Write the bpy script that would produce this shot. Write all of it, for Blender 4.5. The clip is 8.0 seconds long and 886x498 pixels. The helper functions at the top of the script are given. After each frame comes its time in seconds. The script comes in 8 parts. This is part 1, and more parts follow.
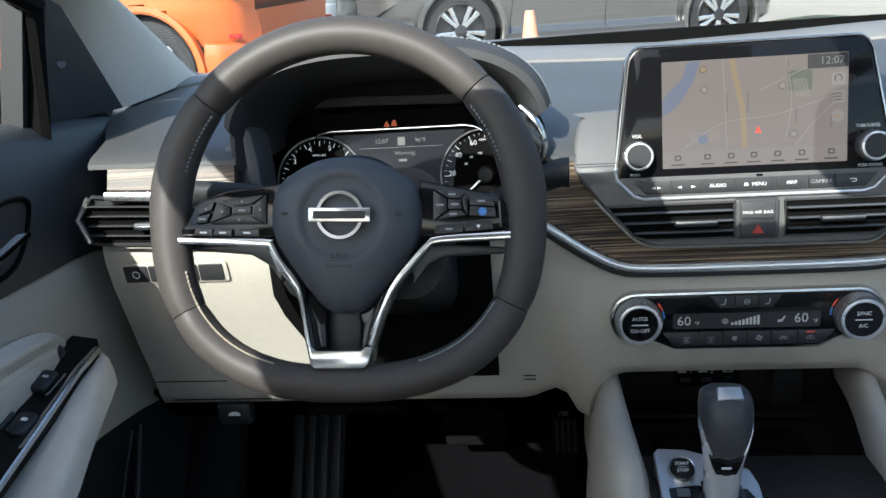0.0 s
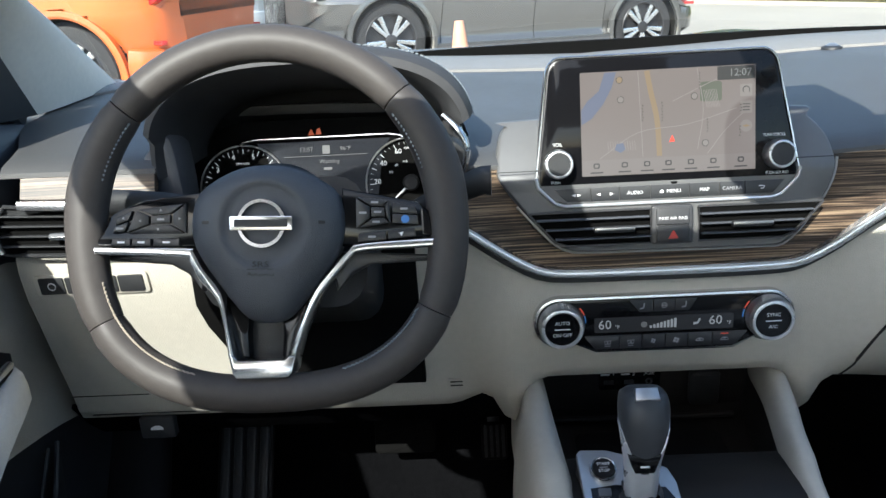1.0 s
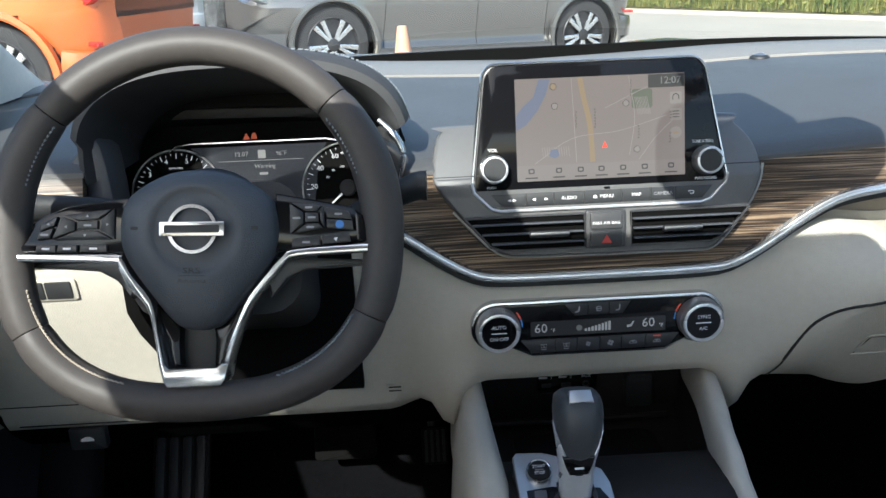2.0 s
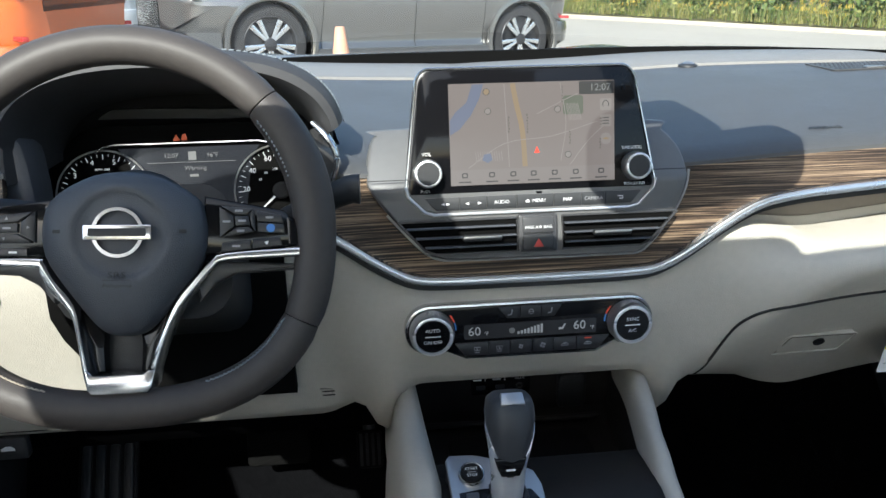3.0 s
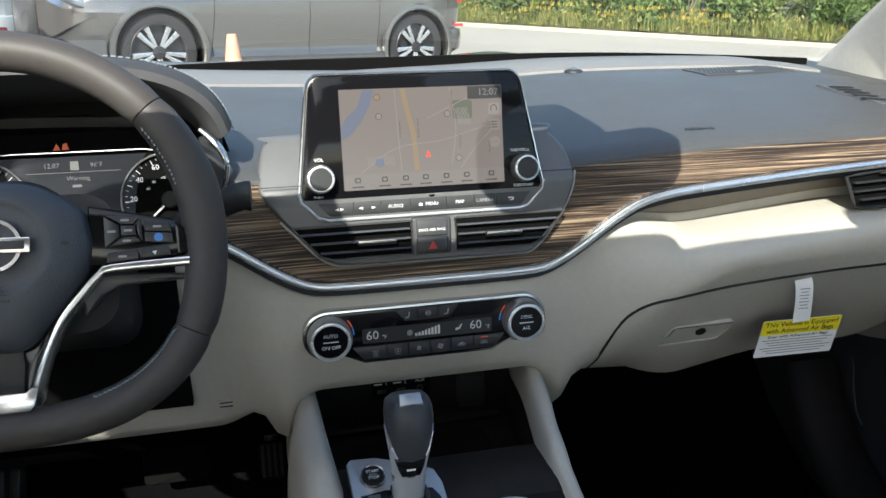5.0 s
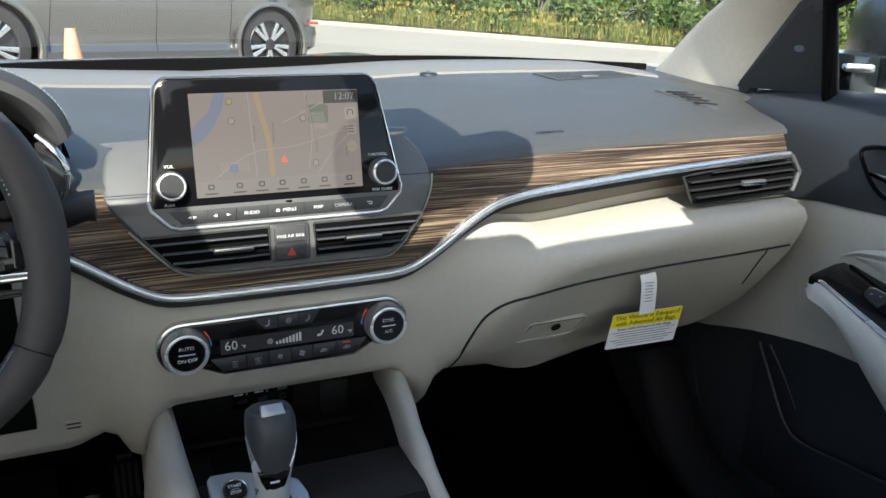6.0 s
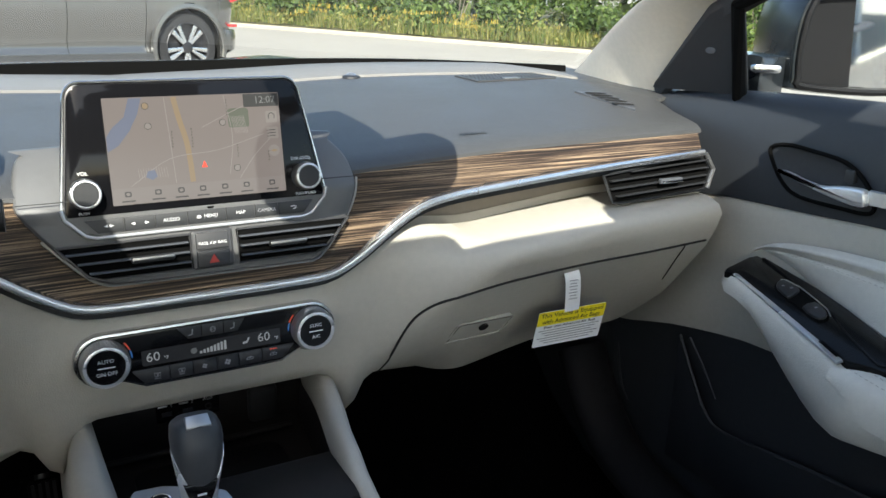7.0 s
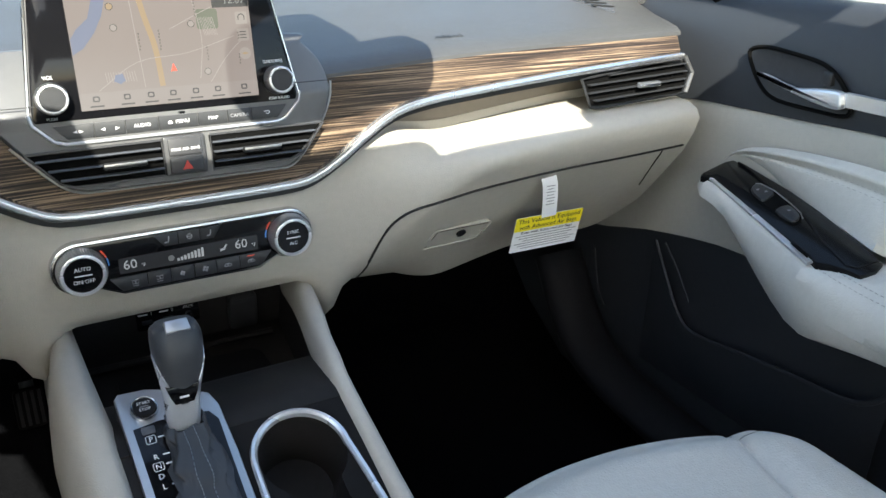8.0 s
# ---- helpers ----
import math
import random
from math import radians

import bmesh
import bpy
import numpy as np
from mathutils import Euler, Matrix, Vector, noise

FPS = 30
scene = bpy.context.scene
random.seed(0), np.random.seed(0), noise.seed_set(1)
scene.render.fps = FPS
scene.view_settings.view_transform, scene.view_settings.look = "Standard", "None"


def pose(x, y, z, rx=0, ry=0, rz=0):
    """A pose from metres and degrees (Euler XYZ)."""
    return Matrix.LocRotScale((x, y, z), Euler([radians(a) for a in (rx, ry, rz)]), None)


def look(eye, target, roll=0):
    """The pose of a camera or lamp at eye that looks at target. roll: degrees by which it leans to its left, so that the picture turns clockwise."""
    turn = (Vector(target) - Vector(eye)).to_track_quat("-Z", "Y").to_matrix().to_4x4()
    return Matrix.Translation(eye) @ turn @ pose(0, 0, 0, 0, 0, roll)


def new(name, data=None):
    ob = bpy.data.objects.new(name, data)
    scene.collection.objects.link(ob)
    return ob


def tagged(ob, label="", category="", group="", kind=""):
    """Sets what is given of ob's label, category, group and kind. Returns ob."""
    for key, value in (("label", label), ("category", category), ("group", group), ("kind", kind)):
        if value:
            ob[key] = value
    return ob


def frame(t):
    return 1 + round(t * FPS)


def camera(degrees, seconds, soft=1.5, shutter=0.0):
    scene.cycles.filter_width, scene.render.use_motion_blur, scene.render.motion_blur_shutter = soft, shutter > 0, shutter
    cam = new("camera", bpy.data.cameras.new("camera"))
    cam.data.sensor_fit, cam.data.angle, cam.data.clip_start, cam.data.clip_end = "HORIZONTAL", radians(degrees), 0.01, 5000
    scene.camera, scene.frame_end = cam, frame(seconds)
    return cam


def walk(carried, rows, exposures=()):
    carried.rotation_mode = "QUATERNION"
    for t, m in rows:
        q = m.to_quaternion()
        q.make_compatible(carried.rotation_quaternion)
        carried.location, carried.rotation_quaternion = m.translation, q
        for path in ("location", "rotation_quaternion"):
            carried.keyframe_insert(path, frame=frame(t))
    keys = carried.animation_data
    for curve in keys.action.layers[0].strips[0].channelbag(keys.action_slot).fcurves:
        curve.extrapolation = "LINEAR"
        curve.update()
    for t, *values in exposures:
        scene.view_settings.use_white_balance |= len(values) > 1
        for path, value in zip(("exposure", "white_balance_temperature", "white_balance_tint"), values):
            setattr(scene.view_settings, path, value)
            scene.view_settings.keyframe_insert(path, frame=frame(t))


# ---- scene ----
cam = camera(56.7, 8.0)

PATH = [
    (0, (-0.224, -0.11, 1.144), (-0.453, 1.762, 0.478), -4.4),
    (0.5, (-0.219, -0.113, 1.144), (-0.372, 1.771, 0.491), -3.8),
    (1, (-0.215, -0.115, 1.144), (-0.281, 1.773, 0.488), -3.3),
    (2.5, (-0.203, -0.116, 1.144), (-0.063, 1.771, 0.496), -1.5),
    (3, (-0.201, -0.117, 1.146), (0.016, 1.762, 0.496), -0.7),
    (3.5, (-0.2, -0.119, 1.146), (0.051, 1.755, 0.495), -0.3),
    (4, (-0.198, -0.121, 1.148), (0.106, 1.747, 0.499), -0.0),
    (4.2, (-0.195, -0.124, 1.149), (0.143, 1.738, 0.5), 0.2),
    (5.3, (-0.195, -0.128, 1.144), (0.347, 1.691, 0.516), 0.3),
    (5.5, (-0.194, -0.127, 1.149), (0.432, 1.662, 0.512), 1.0),
    (6, (-0.193, -0.128, 1.151), (0.576, 1.606, 0.518), 1.6),
    (6.5, (-0.192, -0.129, 1.151), (0.679, 1.559, 0.524), 1.8),
    (7, (-0.192, -0.129, 1.151), (0.736, 1.529, 0.529), 1.9),
    (7.5, (-0.191, -0.129, 1.149), (0.772, 1.505, 0.515), 2.0),
    (7.9, (-0.186, -0.135, 1.14), (0.755, 1.452, 0.367), 2.0),
    (8, (-0.19, -0.134, 1.143), (0.748, 1.432, 0.325), 2.0),
]
walk(cam, [(t, look(eye, target, roll)) for t, eye, target, roll in PATH],
     exposures=[(0, 1.39, 6300, 5), (0.5, 1.50, 6300, 5), (1.0, 1.52, 6300, 5), (2.5, 1.40, 6300, 5), (5.5, 1.38, 6600, 5), (7.5, 1.40, 6700, 5), (8.0, 2.00, 6750, 5)])

# ---- world and sun ----
SUN_FROM = Vector((-0.31, -0.72, 0.615)).normalized()
world = bpy.data.worlds.new("sky")
scene.world = world
world.use_nodes = True
wn = world.node_tree.nodes
sky = wn.new("ShaderNodeTexSky")
sky.sky_type = "NISHITA"
sky.sun_disc = False
sky.sun_elevation = math.asin(SUN_FROM.z)
sky.sun_rotation = math.atan2(SUN_FROM.x, SUN_FROM.y)
sky.air_density, sky.dust_density, sky.ozone_density = 1.0, 1.6, 1.0
wn["Background"].inputs["Strength"].default_value = 0.15
world.node_tree.links.new(sky.outputs["Color"], wn["Background"].inputs["Color"])
sun = new("sun", bpy.data.lights.new("sun", "SUN"))
sun.data.energy, sun.data.angle, sun.data.color = 3.75, radians(0.5), (1.0, 0.97, 0.905)
sun.matrix_world = look((0, 0, 30), Vector((0, 0, 30)) - SUN_FROM)


# ---- materials ----
def mat(name, color, rough=0.5, metal=0.0, var=0.1, scale=30.0, bump=0.0, bump_scale=400.0, spec=0.5, coat=0.0, emit=None, emit_strength=0.0):
    """A principled surface with colour variation at two scales and a fine bump."""
    m = bpy.data.materials.new(name)
    m.use_nodes = True
    nt = m.node_tree
    n, link = nt.nodes, nt.links.new
    b = n["Principled BSDF"]
    b.inputs["Metallic"].default_value = metal
    b.inputs["Specular IOR Level"].default_value = spec
    b.inputs["Coat Weight"].default_value = coat
    b.inputs["Coat Roughness"].default_value = 0.08
    tc = n.new("ShaderNodeTexCoord")
    big, small = n.new("ShaderNodeTexNoise"), n.new("ShaderNodeTexNoise")
    big.inputs["Scale"].default_value, big.inputs["Detail"].default_value = scale * 0.15, 4
    small.inputs["Scale"].default_value, small.inputs["Detail"].default_value = scale * 4, 3
    for t in (big, small):
        link(tc.outputs["Object"], t.inputs["Vector"])
    add = n.new("ShaderNodeMath")
    add.operation = "ADD"
    link(big.outputs["Fac"], add.inputs[0])
    link(small.outputs["Fac"], add.inputs[1])
    ramp = n.new("ShaderNodeMapRange")
    ramp.inputs["From Min"].default_value, ramp.inputs["From Max"].default_value = 0.6, 1.4
    ramp.inputs["To Min"].default_value, ramp.inputs["To Max"].default_value = 1 - var, 1 + var
    link(add.outputs[0], ramp.inputs["Value"])
    mul = n.new("ShaderNodeVectorMath")
    mul.operation = "SCALE"
    mul.inputs[0].default_value = color[:3]
    link(ramp.outputs[0], mul.inputs["Scale"])
    link(mul.outputs[0], b.inputs["Base Color"])
    rr = n.new("ShaderNodeMapRange")
    rr.inputs["From Min"].default_value, rr.inputs["From Max"].default_value = 0.3, 0.7
    rr.inputs["To Min"].default_value, rr.inputs["To Max"].default_value = max(0.02, rough - 0.06), min(1, rough + 0.06)
    link(big.outputs["Fac"], rr.inputs["Value"])
    link(rr.outputs[0], b.inputs["Roughness"])
    if bump:
        v = n.new("ShaderNodeTexVoronoi")
        v.inputs["Scale"].default_value = bump_scale
        link(tc.outputs["Object"], v.inputs["Vector"])
        bp = n.new("ShaderNodeBump")
        bp.inputs["Strength"].default_value, bp.inputs["Distance"].default_value = bump, 0.001
        link(v.outputs["Distance"], bp.inputs["Height"])
        link(bp.outputs[0], b.inputs["Normal"])
    if emit:
        b.inputs["Emission Color"].default_value = (*emit, 1)
        b.inputs["Emission Strength"].default_value = emit_strength
    return m


def wood_material():
    m = bpy.data.materials.new("striped wood veneer")
    m.use_nodes = True
    n, link = m.node_tree.nodes, m.node_tree.links.new
    b = n["Principled BSDF"]
    tc, mp = n.new("ShaderNodeTexCoord"), n.new("ShaderNodeMapping")
    mp.inputs["Scale"].default_value = (3.0, 60.0, 330.0)
    mp.inputs["Rotation"].default_value = (0, 0.02, 0)
    link(tc.outputs["Object"], mp.inputs["Vector"])
    a = n.new("ShaderNodeTexNoise")
    a.inputs["Scale"].default_value, a.inputs["Detail"].default_value, a.inputs["Roughness"].default_value = 1.6, 6, 0.62
    link(mp.outputs[0], a.inputs["Vector"])
    ramp = n.new("ShaderNodeValToRGB")
    e = ramp.color_ramp.elements
    e[0].position, e[0].color = 0.40, (0.012, 0.008, 0.006, 1)
    e[1].position, e[1].color = 0.68, (0.34, 0.245, 0.16, 1)
    mid = e.new(0.5)
    mid.color = (0.060, 0.039, 0.026, 1)
    link(a.outputs["Fac"], ramp.inputs["Fac"])
    link(ramp.outputs[0], b.inputs["Base Color"])
    b.inputs["Roughness"].default_value = 0.42
    b.inputs["Specular IOR Level"].default_value = 0.35
    bp = n.new("ShaderNodeBump")
    bp.inputs["Strength"].default_value, bp.inputs["Distance"].default_value = 0.25, 0.001
    link(a.outputs["Fac"], bp.inputs["Height"])
    link(bp.outputs[0], b.inputs["Normal"])
    return m


def glass_material(name, tint):
    m = bpy.data.materials.new(name)
    m.use_nodes = True
    n, link = m.node_tree.nodes, m.node_tree.links.new
    n.remove(n["Principled BSDF"])
    tr, gl, fr, mx = n.new("ShaderNodeBsdfTransparent"), n.new("ShaderNodeBsdfGlossy"), n.new("ShaderNodeLayerWeight"), n.new("ShaderNodeMixShader")
    tr.inputs["Color"].default_value = (*tint, 1)
    gl.inputs["Roughness"].default_value = 0.02
    pw, ml = n.new("ShaderNodeMath"), n.new("ShaderNodeMath")
    pw.operation, pw.inputs[1].default_value = "POWER", 5.0
    ml.operation, ml.inputs[1].default_value = "MULTIPLY_ADD", 0.5
    ml.inputs[2].default_value = 0.02
    link(fr.outputs["Facing"], pw.inputs[0])
    link(pw.outputs[0], ml.inputs[0])
    fr = ml
    link(fr.outputs[0], mx.inputs[0])
    link(tr.outputs[0], mx.inputs[1])
    link(gl.outputs[0], mx.inputs[2])
    link(mx.outputs[0], n["Material Output"].inputs["Surface"])
    return m


SOFT = mat("charcoal soft-touch plastic", (0.075, 0.08, 0.09), 0.48, var=0.08, bump=0.25, bump_scale=900, spec=0.5)
PAD = mat("dark grey dashboard skin", (0.058, 0.059, 0.060), 0.46, var=0.06, bump=0.3, bump_scale=800)
BLACKP = mat("black grained plastic", (0.020, 0.021, 0.023), 0.52, var=0.15, bump=0.2, bump_scale=900)
DARKP = mat("dark plastic lower trim", (0.025, 0.027, 0.031), 0.5, var=0.15, bump=0.2, bump_scale=700, spec=0.45)
GLOSS = mat("piano black plastic", (0.006, 0.006, 0.007), 0.10, var=0.05, spec=0.3)
BEZEL = mat("satin graphite plastic", (0.055, 0.055, 0.058), 0.38, metal=0.15, var=0.05)
BEIGE = mat("beige grained vinyl", (0.437, 0.412, 0.358), 0.55, var=0.05, bump=0.3, bump_scale=650, spec=0.35)
BEIGE_LEATHER = mat("light beige leather", (0.60, 0.575, 0.52), 0.5, var=0.06, bump=0.35, bump_scale=420)
PILLAR = mat("light grey woven pillar trim", (0.76, 0.70, 0.60), 0.7, var=0.06, bump=0.3, bump_scale=1200)
LEATHER = mat("charcoal leather", (0.056, 0.050, 0.047), 0.5, var=0.10, bump=0.10, bump_scale=1100, spec=0.28)
KNURL = mat("knurled satin metal", (0.46, 0.46, 0.465), 0.3, metal=0.9, var=0.06)
CHROME = mat("satin chrome", (0.62, 0.63, 0.65), 0.22, metal=1.0, var=0.04)
SILVER = mat("satin silver plastic", (0.43, 0.425, 0.42), 0.33, metal=0.9, var=0.04)
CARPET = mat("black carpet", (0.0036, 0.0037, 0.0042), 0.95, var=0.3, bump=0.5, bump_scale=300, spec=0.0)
RUBBER = mat("black rubber", (0.010, 0.010, 0.011), 0.65, var=0.15, spec=0.15)
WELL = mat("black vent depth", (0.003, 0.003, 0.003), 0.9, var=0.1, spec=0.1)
TRAYP = mat("black matt tray lining", (0.018, 0.0165, 0.016), 0.55, var=0.15, bump=0.2, bump_scale=900, spec=0.15)
BRIGHT = mat("brushed bright metal", (0.74, 0.75, 0.77), 0.28, metal=0.65, var=0.04)
BUTTONP = mat("black button plastic", (0.020, 0.021, 0.024), 0.4, var=0.1, bump=0.1, bump_scale=900)
PANELP = mat("gloss black switch panel", (0.007, 0.007, 0.0072), 0.16, var=0.08, spec=0.18)
SATINB = mat("satin black console plastic", (0.012, 0.011, 0.0105), 0.55, var=0.12, spec=0.08)
TRIM = mat("satin metal trim", (0.56, 0.57, 0.59), 0.22, metal=0.95, var=0.04)
HOODSKIN = mat("black leather hood skin", (0.045, 0.045, 0.047), 0.55, var=0.12, bump=0.12, bump_scale=900, spec=0.2)
WOOD = wood_material()
DOOR_THREAD = mat("beige thread", (0.40, 0.375, 0.325), 0.7, var=0.1)
SUNLIT_THREAD = mat("pale sunlit thread", (0.42, 0.36, 0.29), 0.7, var=0.1)
BLUE_THREAD = mat("blue-grey thread", (0.20, 0.225, 0.24), 0.7, var=0.1)
WHITE_INK = mat("white print", (0.75, 0.75, 0.75), 0.5, var=0.02)
GREY_INK = mat("grey print", (0.28, 0.28, 0.29), 0.5, var=0.02)
LIT_INK = mat("lit white symbols", (0.28, 0.28, 0.28), 0.5, var=0.02, emit=(0.85, 0.9, 0.95), emit_strength=0.20)
CLIM_INK = mat("grey lit digits", (0.17, 0.17, 0.18), 0.5, var=0.02, emit=(0.75, 0.8, 0.85), emit_strength=0.07)
HAZARD = mat("dull red print", (0.42, 0.04, 0.03), 0.5, var=0.05)
DIM_INK = mat("dim display symbols", (0.06, 0.06, 0.06), 0.5, var=0.02, emit=(0.6, 0.65, 0.7), emit_strength=0.035)
RED_INK = mat("red lit symbols", (0.5, 0.03, 0.02), 0.5, var=0.02, emit=(1.0, 0.16, 0.06), emit_strength=0.08)
BLUE_INK = mat("blue lit symbols", (0.04, 0.14, 0.36), 0.5, var=0.02, emit=(0.1, 0.35, 1.0), emit_strength=0.05)
GLASS = glass_material("clear window glass", (0.93, 0.95, 0.94))
ROOFLINING = mat("light grey headliner", (0.68, 0.66, 0.61), 0.9, var=0.05, bump=0.3, bump_scale=900)


# ---- mesh helpers ----
def smooth(x, a, b):
    t = min(1.0, max(0.0, (x - a) / (b - a)))
    return t * t * (3 - 2 * t)


def interp(x, pts):
    """Smooth curve through (x, value) pairs."""
    if x <= pts[0][0]:
        return pts[0][1]
    for i in range(len(pts) - 1):
        (x0, y0), (x1, y1) = pts[i], pts[i + 1]
        if x <= x1:
            m0 = (y1 - pts[i - 1][1]) / (x1 - pts[i - 1][0]) if i else (y1 - y0) / (x1 - x0)
            m1 = (pts[i + 2][1] - y0) / (pts[i + 2][0] - x0) if i + 2 < len(pts) else (y1 - y0) / (x1 - x0)
            h = x1 - x0
            t = (x - x0) / h
            return (2 * t**3 - 3 * t * t + 1) * y0 + (t**3 - 2 * t * t + t) * h * m0 + (3 * t * t - 2 * t**3) * y1 + (t**3 - t * t) * h * m1
    return pts[-1][1]


def curve(pts, n=6, closed=False):
    """Catmull-Rom curve through points of any dimension, n steps per stretch."""
    P = [Vector(p) for p in pts]
    k = len(P)
    out = []
    for i in range(k if closed else k - 1):
        p1, p2 = P[i], P[(i + 1) % k]
        p0 = P[i - 1] if closed or i else p1 * 2 - p2
        p3 = P[(i + 2) % k] if closed or i + 2 < k else p2 * 2 - p1
        for j in range(n):
            t = j / n
            out.append(0.5 * ((2 * p1) + (p2 - p0) * t + (2 * p0 - 5 * p1 + 4 * p2 - p3) * t * t + (3 * p1 - p0 - 3 * p2 + p3) * t**3))
    if not closed:
        out.append(P[-1])
    return out


def thing(name, at, label, category, group="", kind=""):
    ob = new(name)
    ob.location = at
    ob.empty_display_size = 0.05
    return tagged(ob, label, category, group, kind)


def finish(bm, name, material, angle=38):
    bmesh.ops.recalc_face_normals(bm, faces=bm.faces)
    me = bpy.data.meshes.new(name)
    bm.to_mesh(me)
    bm.free()
    me.materials.append(material)
    for p in me.polygons:
        p.use_smooth = True
    me.set_sharp_from_angle(angle=radians(angle))
    return me


def world_place(ob):
    m = Matrix.Identity(4)
    while ob:
        m = Matrix.Translation(ob.location) @ m
        ob = ob.parent
    return m


def part(name, bm, material, parent, label="", angle=38):
    """Links a bmesh in world coordinates as one mesh under a thing or a part."""
    me = bm if isinstance(bm, bpy.types.Mesh) else finish(bm, name, material, angle)
    lo = [min(v.co[i] for v in me.vertices) for i in range(3)]
    hi = [max(v.co[i] for v in me.vertices) for i in range(3)]
    c = Vector([(lo[i] + hi[i]) / 2 for i in range(3)])
    me.transform(Matrix.Translation(-c))
    ob = new(name, me)
    base = world_place(parent).translation if parent else Vector()
    ob.location = c - base
    ob.parent = parent
    if label:
        ob["label"] = label
    return ob


def solo(name, bm, material, label, category, group="", kind="", angle=38):
    return tagged(part(name, bm, material, None, "", angle), label, category, group, kind)


def frame_at(origin, tilt=0.0, turn=0.0):
    """A panel's own axes: u to the right, v up along it, w out of it to the rear. tilt leans its top forward, turn rotates it about the vertical."""
    return Matrix.Translation(origin) @ pose(0, 0, 0, 0, 0, turn) @ pose(0, 0, 0, 90 - tilt, 0, 0)


def grid(rows, close_u=False, close_v=False, skip=None):
    """A sheet through rows of points; skip(point) leaves out the faces whose first corner it names."""
    bm = bmesh.new()
    vs = [[bm.verts.new(p) for p in r] for r in rows]
    nu, nv = len(vs), len(vs[0])
    for i in range(nu if close_u else nu - 1):
        for j in range(nv if close_v else nv - 1):
            a, b, c, d = vs[i][j], vs[i][(j + 1) % nv], vs[(i + 1) % nu][(j + 1) % nv], vs[(i + 1) % nu][j]
            if skip is None or not skip(a.co):
                bm.faces.new((a, b, c, d))
    if skip:
        bmesh.ops.delete(bm, geom=[v for v in bm.verts if not v.link_faces], context="VERTS")
    return bm


def thick(bm, t, seen_from=(0.0, 0.0, 1.15)):
    """Gives an open sheet a thickness, on the side away from the given point."""
    bmesh.ops.recalc_face_normals(bm, faces=bm.faces)
    eye = Vector(seen_from)
    if sum((eye - f.calc_center_median()).dot(f.normal) * f.calc_area() for f in bm.faces) < 0:
        bmesh.ops.reverse_faces(bm, faces=bm.faces[:])
    bm.normal_update()
    faces, rim = bm.faces[:], [e for e in bm.edges if len(e.link_faces) == 1]
    back = {v: bm.verts.new(v.co - v.normal * t) for v in bm.verts[:]}
    for f in faces:
        bm.faces.new([back[v] for v in reversed(f.verts)])
    for e in rim:
        a, b = e.verts
        bm.faces.new((a, b, back[b], back[a]))
    return bm


def sweep(path, section, up=(0, 0, 1), closed=False, caps=True, scale=None):
    """Sweeps a closed section (side, up offsets) along a path."""
    P = [Vector(p) for p in path]
    up = Vector(up)
    rows = []
    k = len(P)
    for i, p in enumerate(P):
        if closed:
            d = P[(i + 1) % k] - P[i - 1]
        else:
            d = P[min(i + 1, k - 1)] - P[max(i - 1, 0)]
        d.normalize()
        s = d.cross(up).normalized()
        u = s.cross(d).normalized()
        f = scale(i / (k - 1)) if scale else 1.0
        rows.append([p + s * a * f + u * b * f for a, b in section])
    bm = grid(rows, close_u=closed, close_v=True)
    if caps and not closed:
        bm.verts.ensure_lookup_table()
        n = len(section)
        bm.faces.new(bm.verts[:n])
        bm.faces.new(bm.verts[(k - 1) * n : k * n])
    return bm


def oval(a, b=None, n=12):
    b = b or a
    return [(a * math.cos(2 * math.pi * i / n), b * math.sin(2 * math.pi * i / n)) for i in range(n)]


def rrect(w, h, r=0.003, n=4):
    out = []
    for cx, cy, a0 in ((w / 2 - r, h / 2 - r, 0), (-w / 2 + r, h / 2 - r, 90), (-w / 2 + r, -h / 2 + r, 180), (w / 2 - r, -h / 2 + r, 270)):
        for i in range(n + 1):
            a = radians(a0 + 90 * i / n)
            out.append((cx + r * math.cos(a), cy + r * math.sin(a)))
    return out


def moved(outline, du, dv):
    return [(u + du, v + dv) for u, v in outline]


def prism(outline, m, depth, base=0.0, bev=0.0, seg=2):
    """A plate of the given outline, from base to base + depth along w, its front edge rounded."""
    bm = bmesh.new()
    n = len(outline)
    steps = [(base, 0.0)]
    if bev:
        for i in range(seg + 1):
            a = i / seg * math.pi / 2
            steps.append((base + depth - bev + bev * math.sin(a), bev * (1 - math.cos(a))))
    else:
        steps.append((base + depth, 0.0))
    cu, cv = sum(p[0] for p in outline) / n, sum(p[1] for p in outline) / n
    ext = max(max(abs(p[0] - cu), abs(p[1] - cv)) for p in outline)
    area = sum(outline[i][0] * outline[(i + 1) % n][1] - outline[(i + 1) % n][0] * outline[i][1] for i in range(n))
    sgn = 1 if area > 0 else -1
    rows = []
    for w, inset in steps:
        r = []
        for i in range(n):
            a, b, c = Vector(outline[i - 1]), Vector(outline[i]), Vector(outline[(i + 1) % n])
            t = (c - a)
            if t.length < 1e-9:
                t = Vector((1, 0))
            t.normalize()
            nn = Vector((-t.y, t.x)) * sgn
            q = b + nn * min(inset, ext * 0.5)
            r.append(m @ Vector((q.x, q.y, w)))
        rows.append([bm.verts.new(p) for p in r])
    for a, b in zip(rows, rows[1:]):
        for i in range(n):
            bm.faces.new((a[i], a[(i + 1) % n], b[(i + 1) % n], b[i]))
    bm.faces.new(rows[-1])
    bm.faces.new(rows[0][::-1])
    return bm


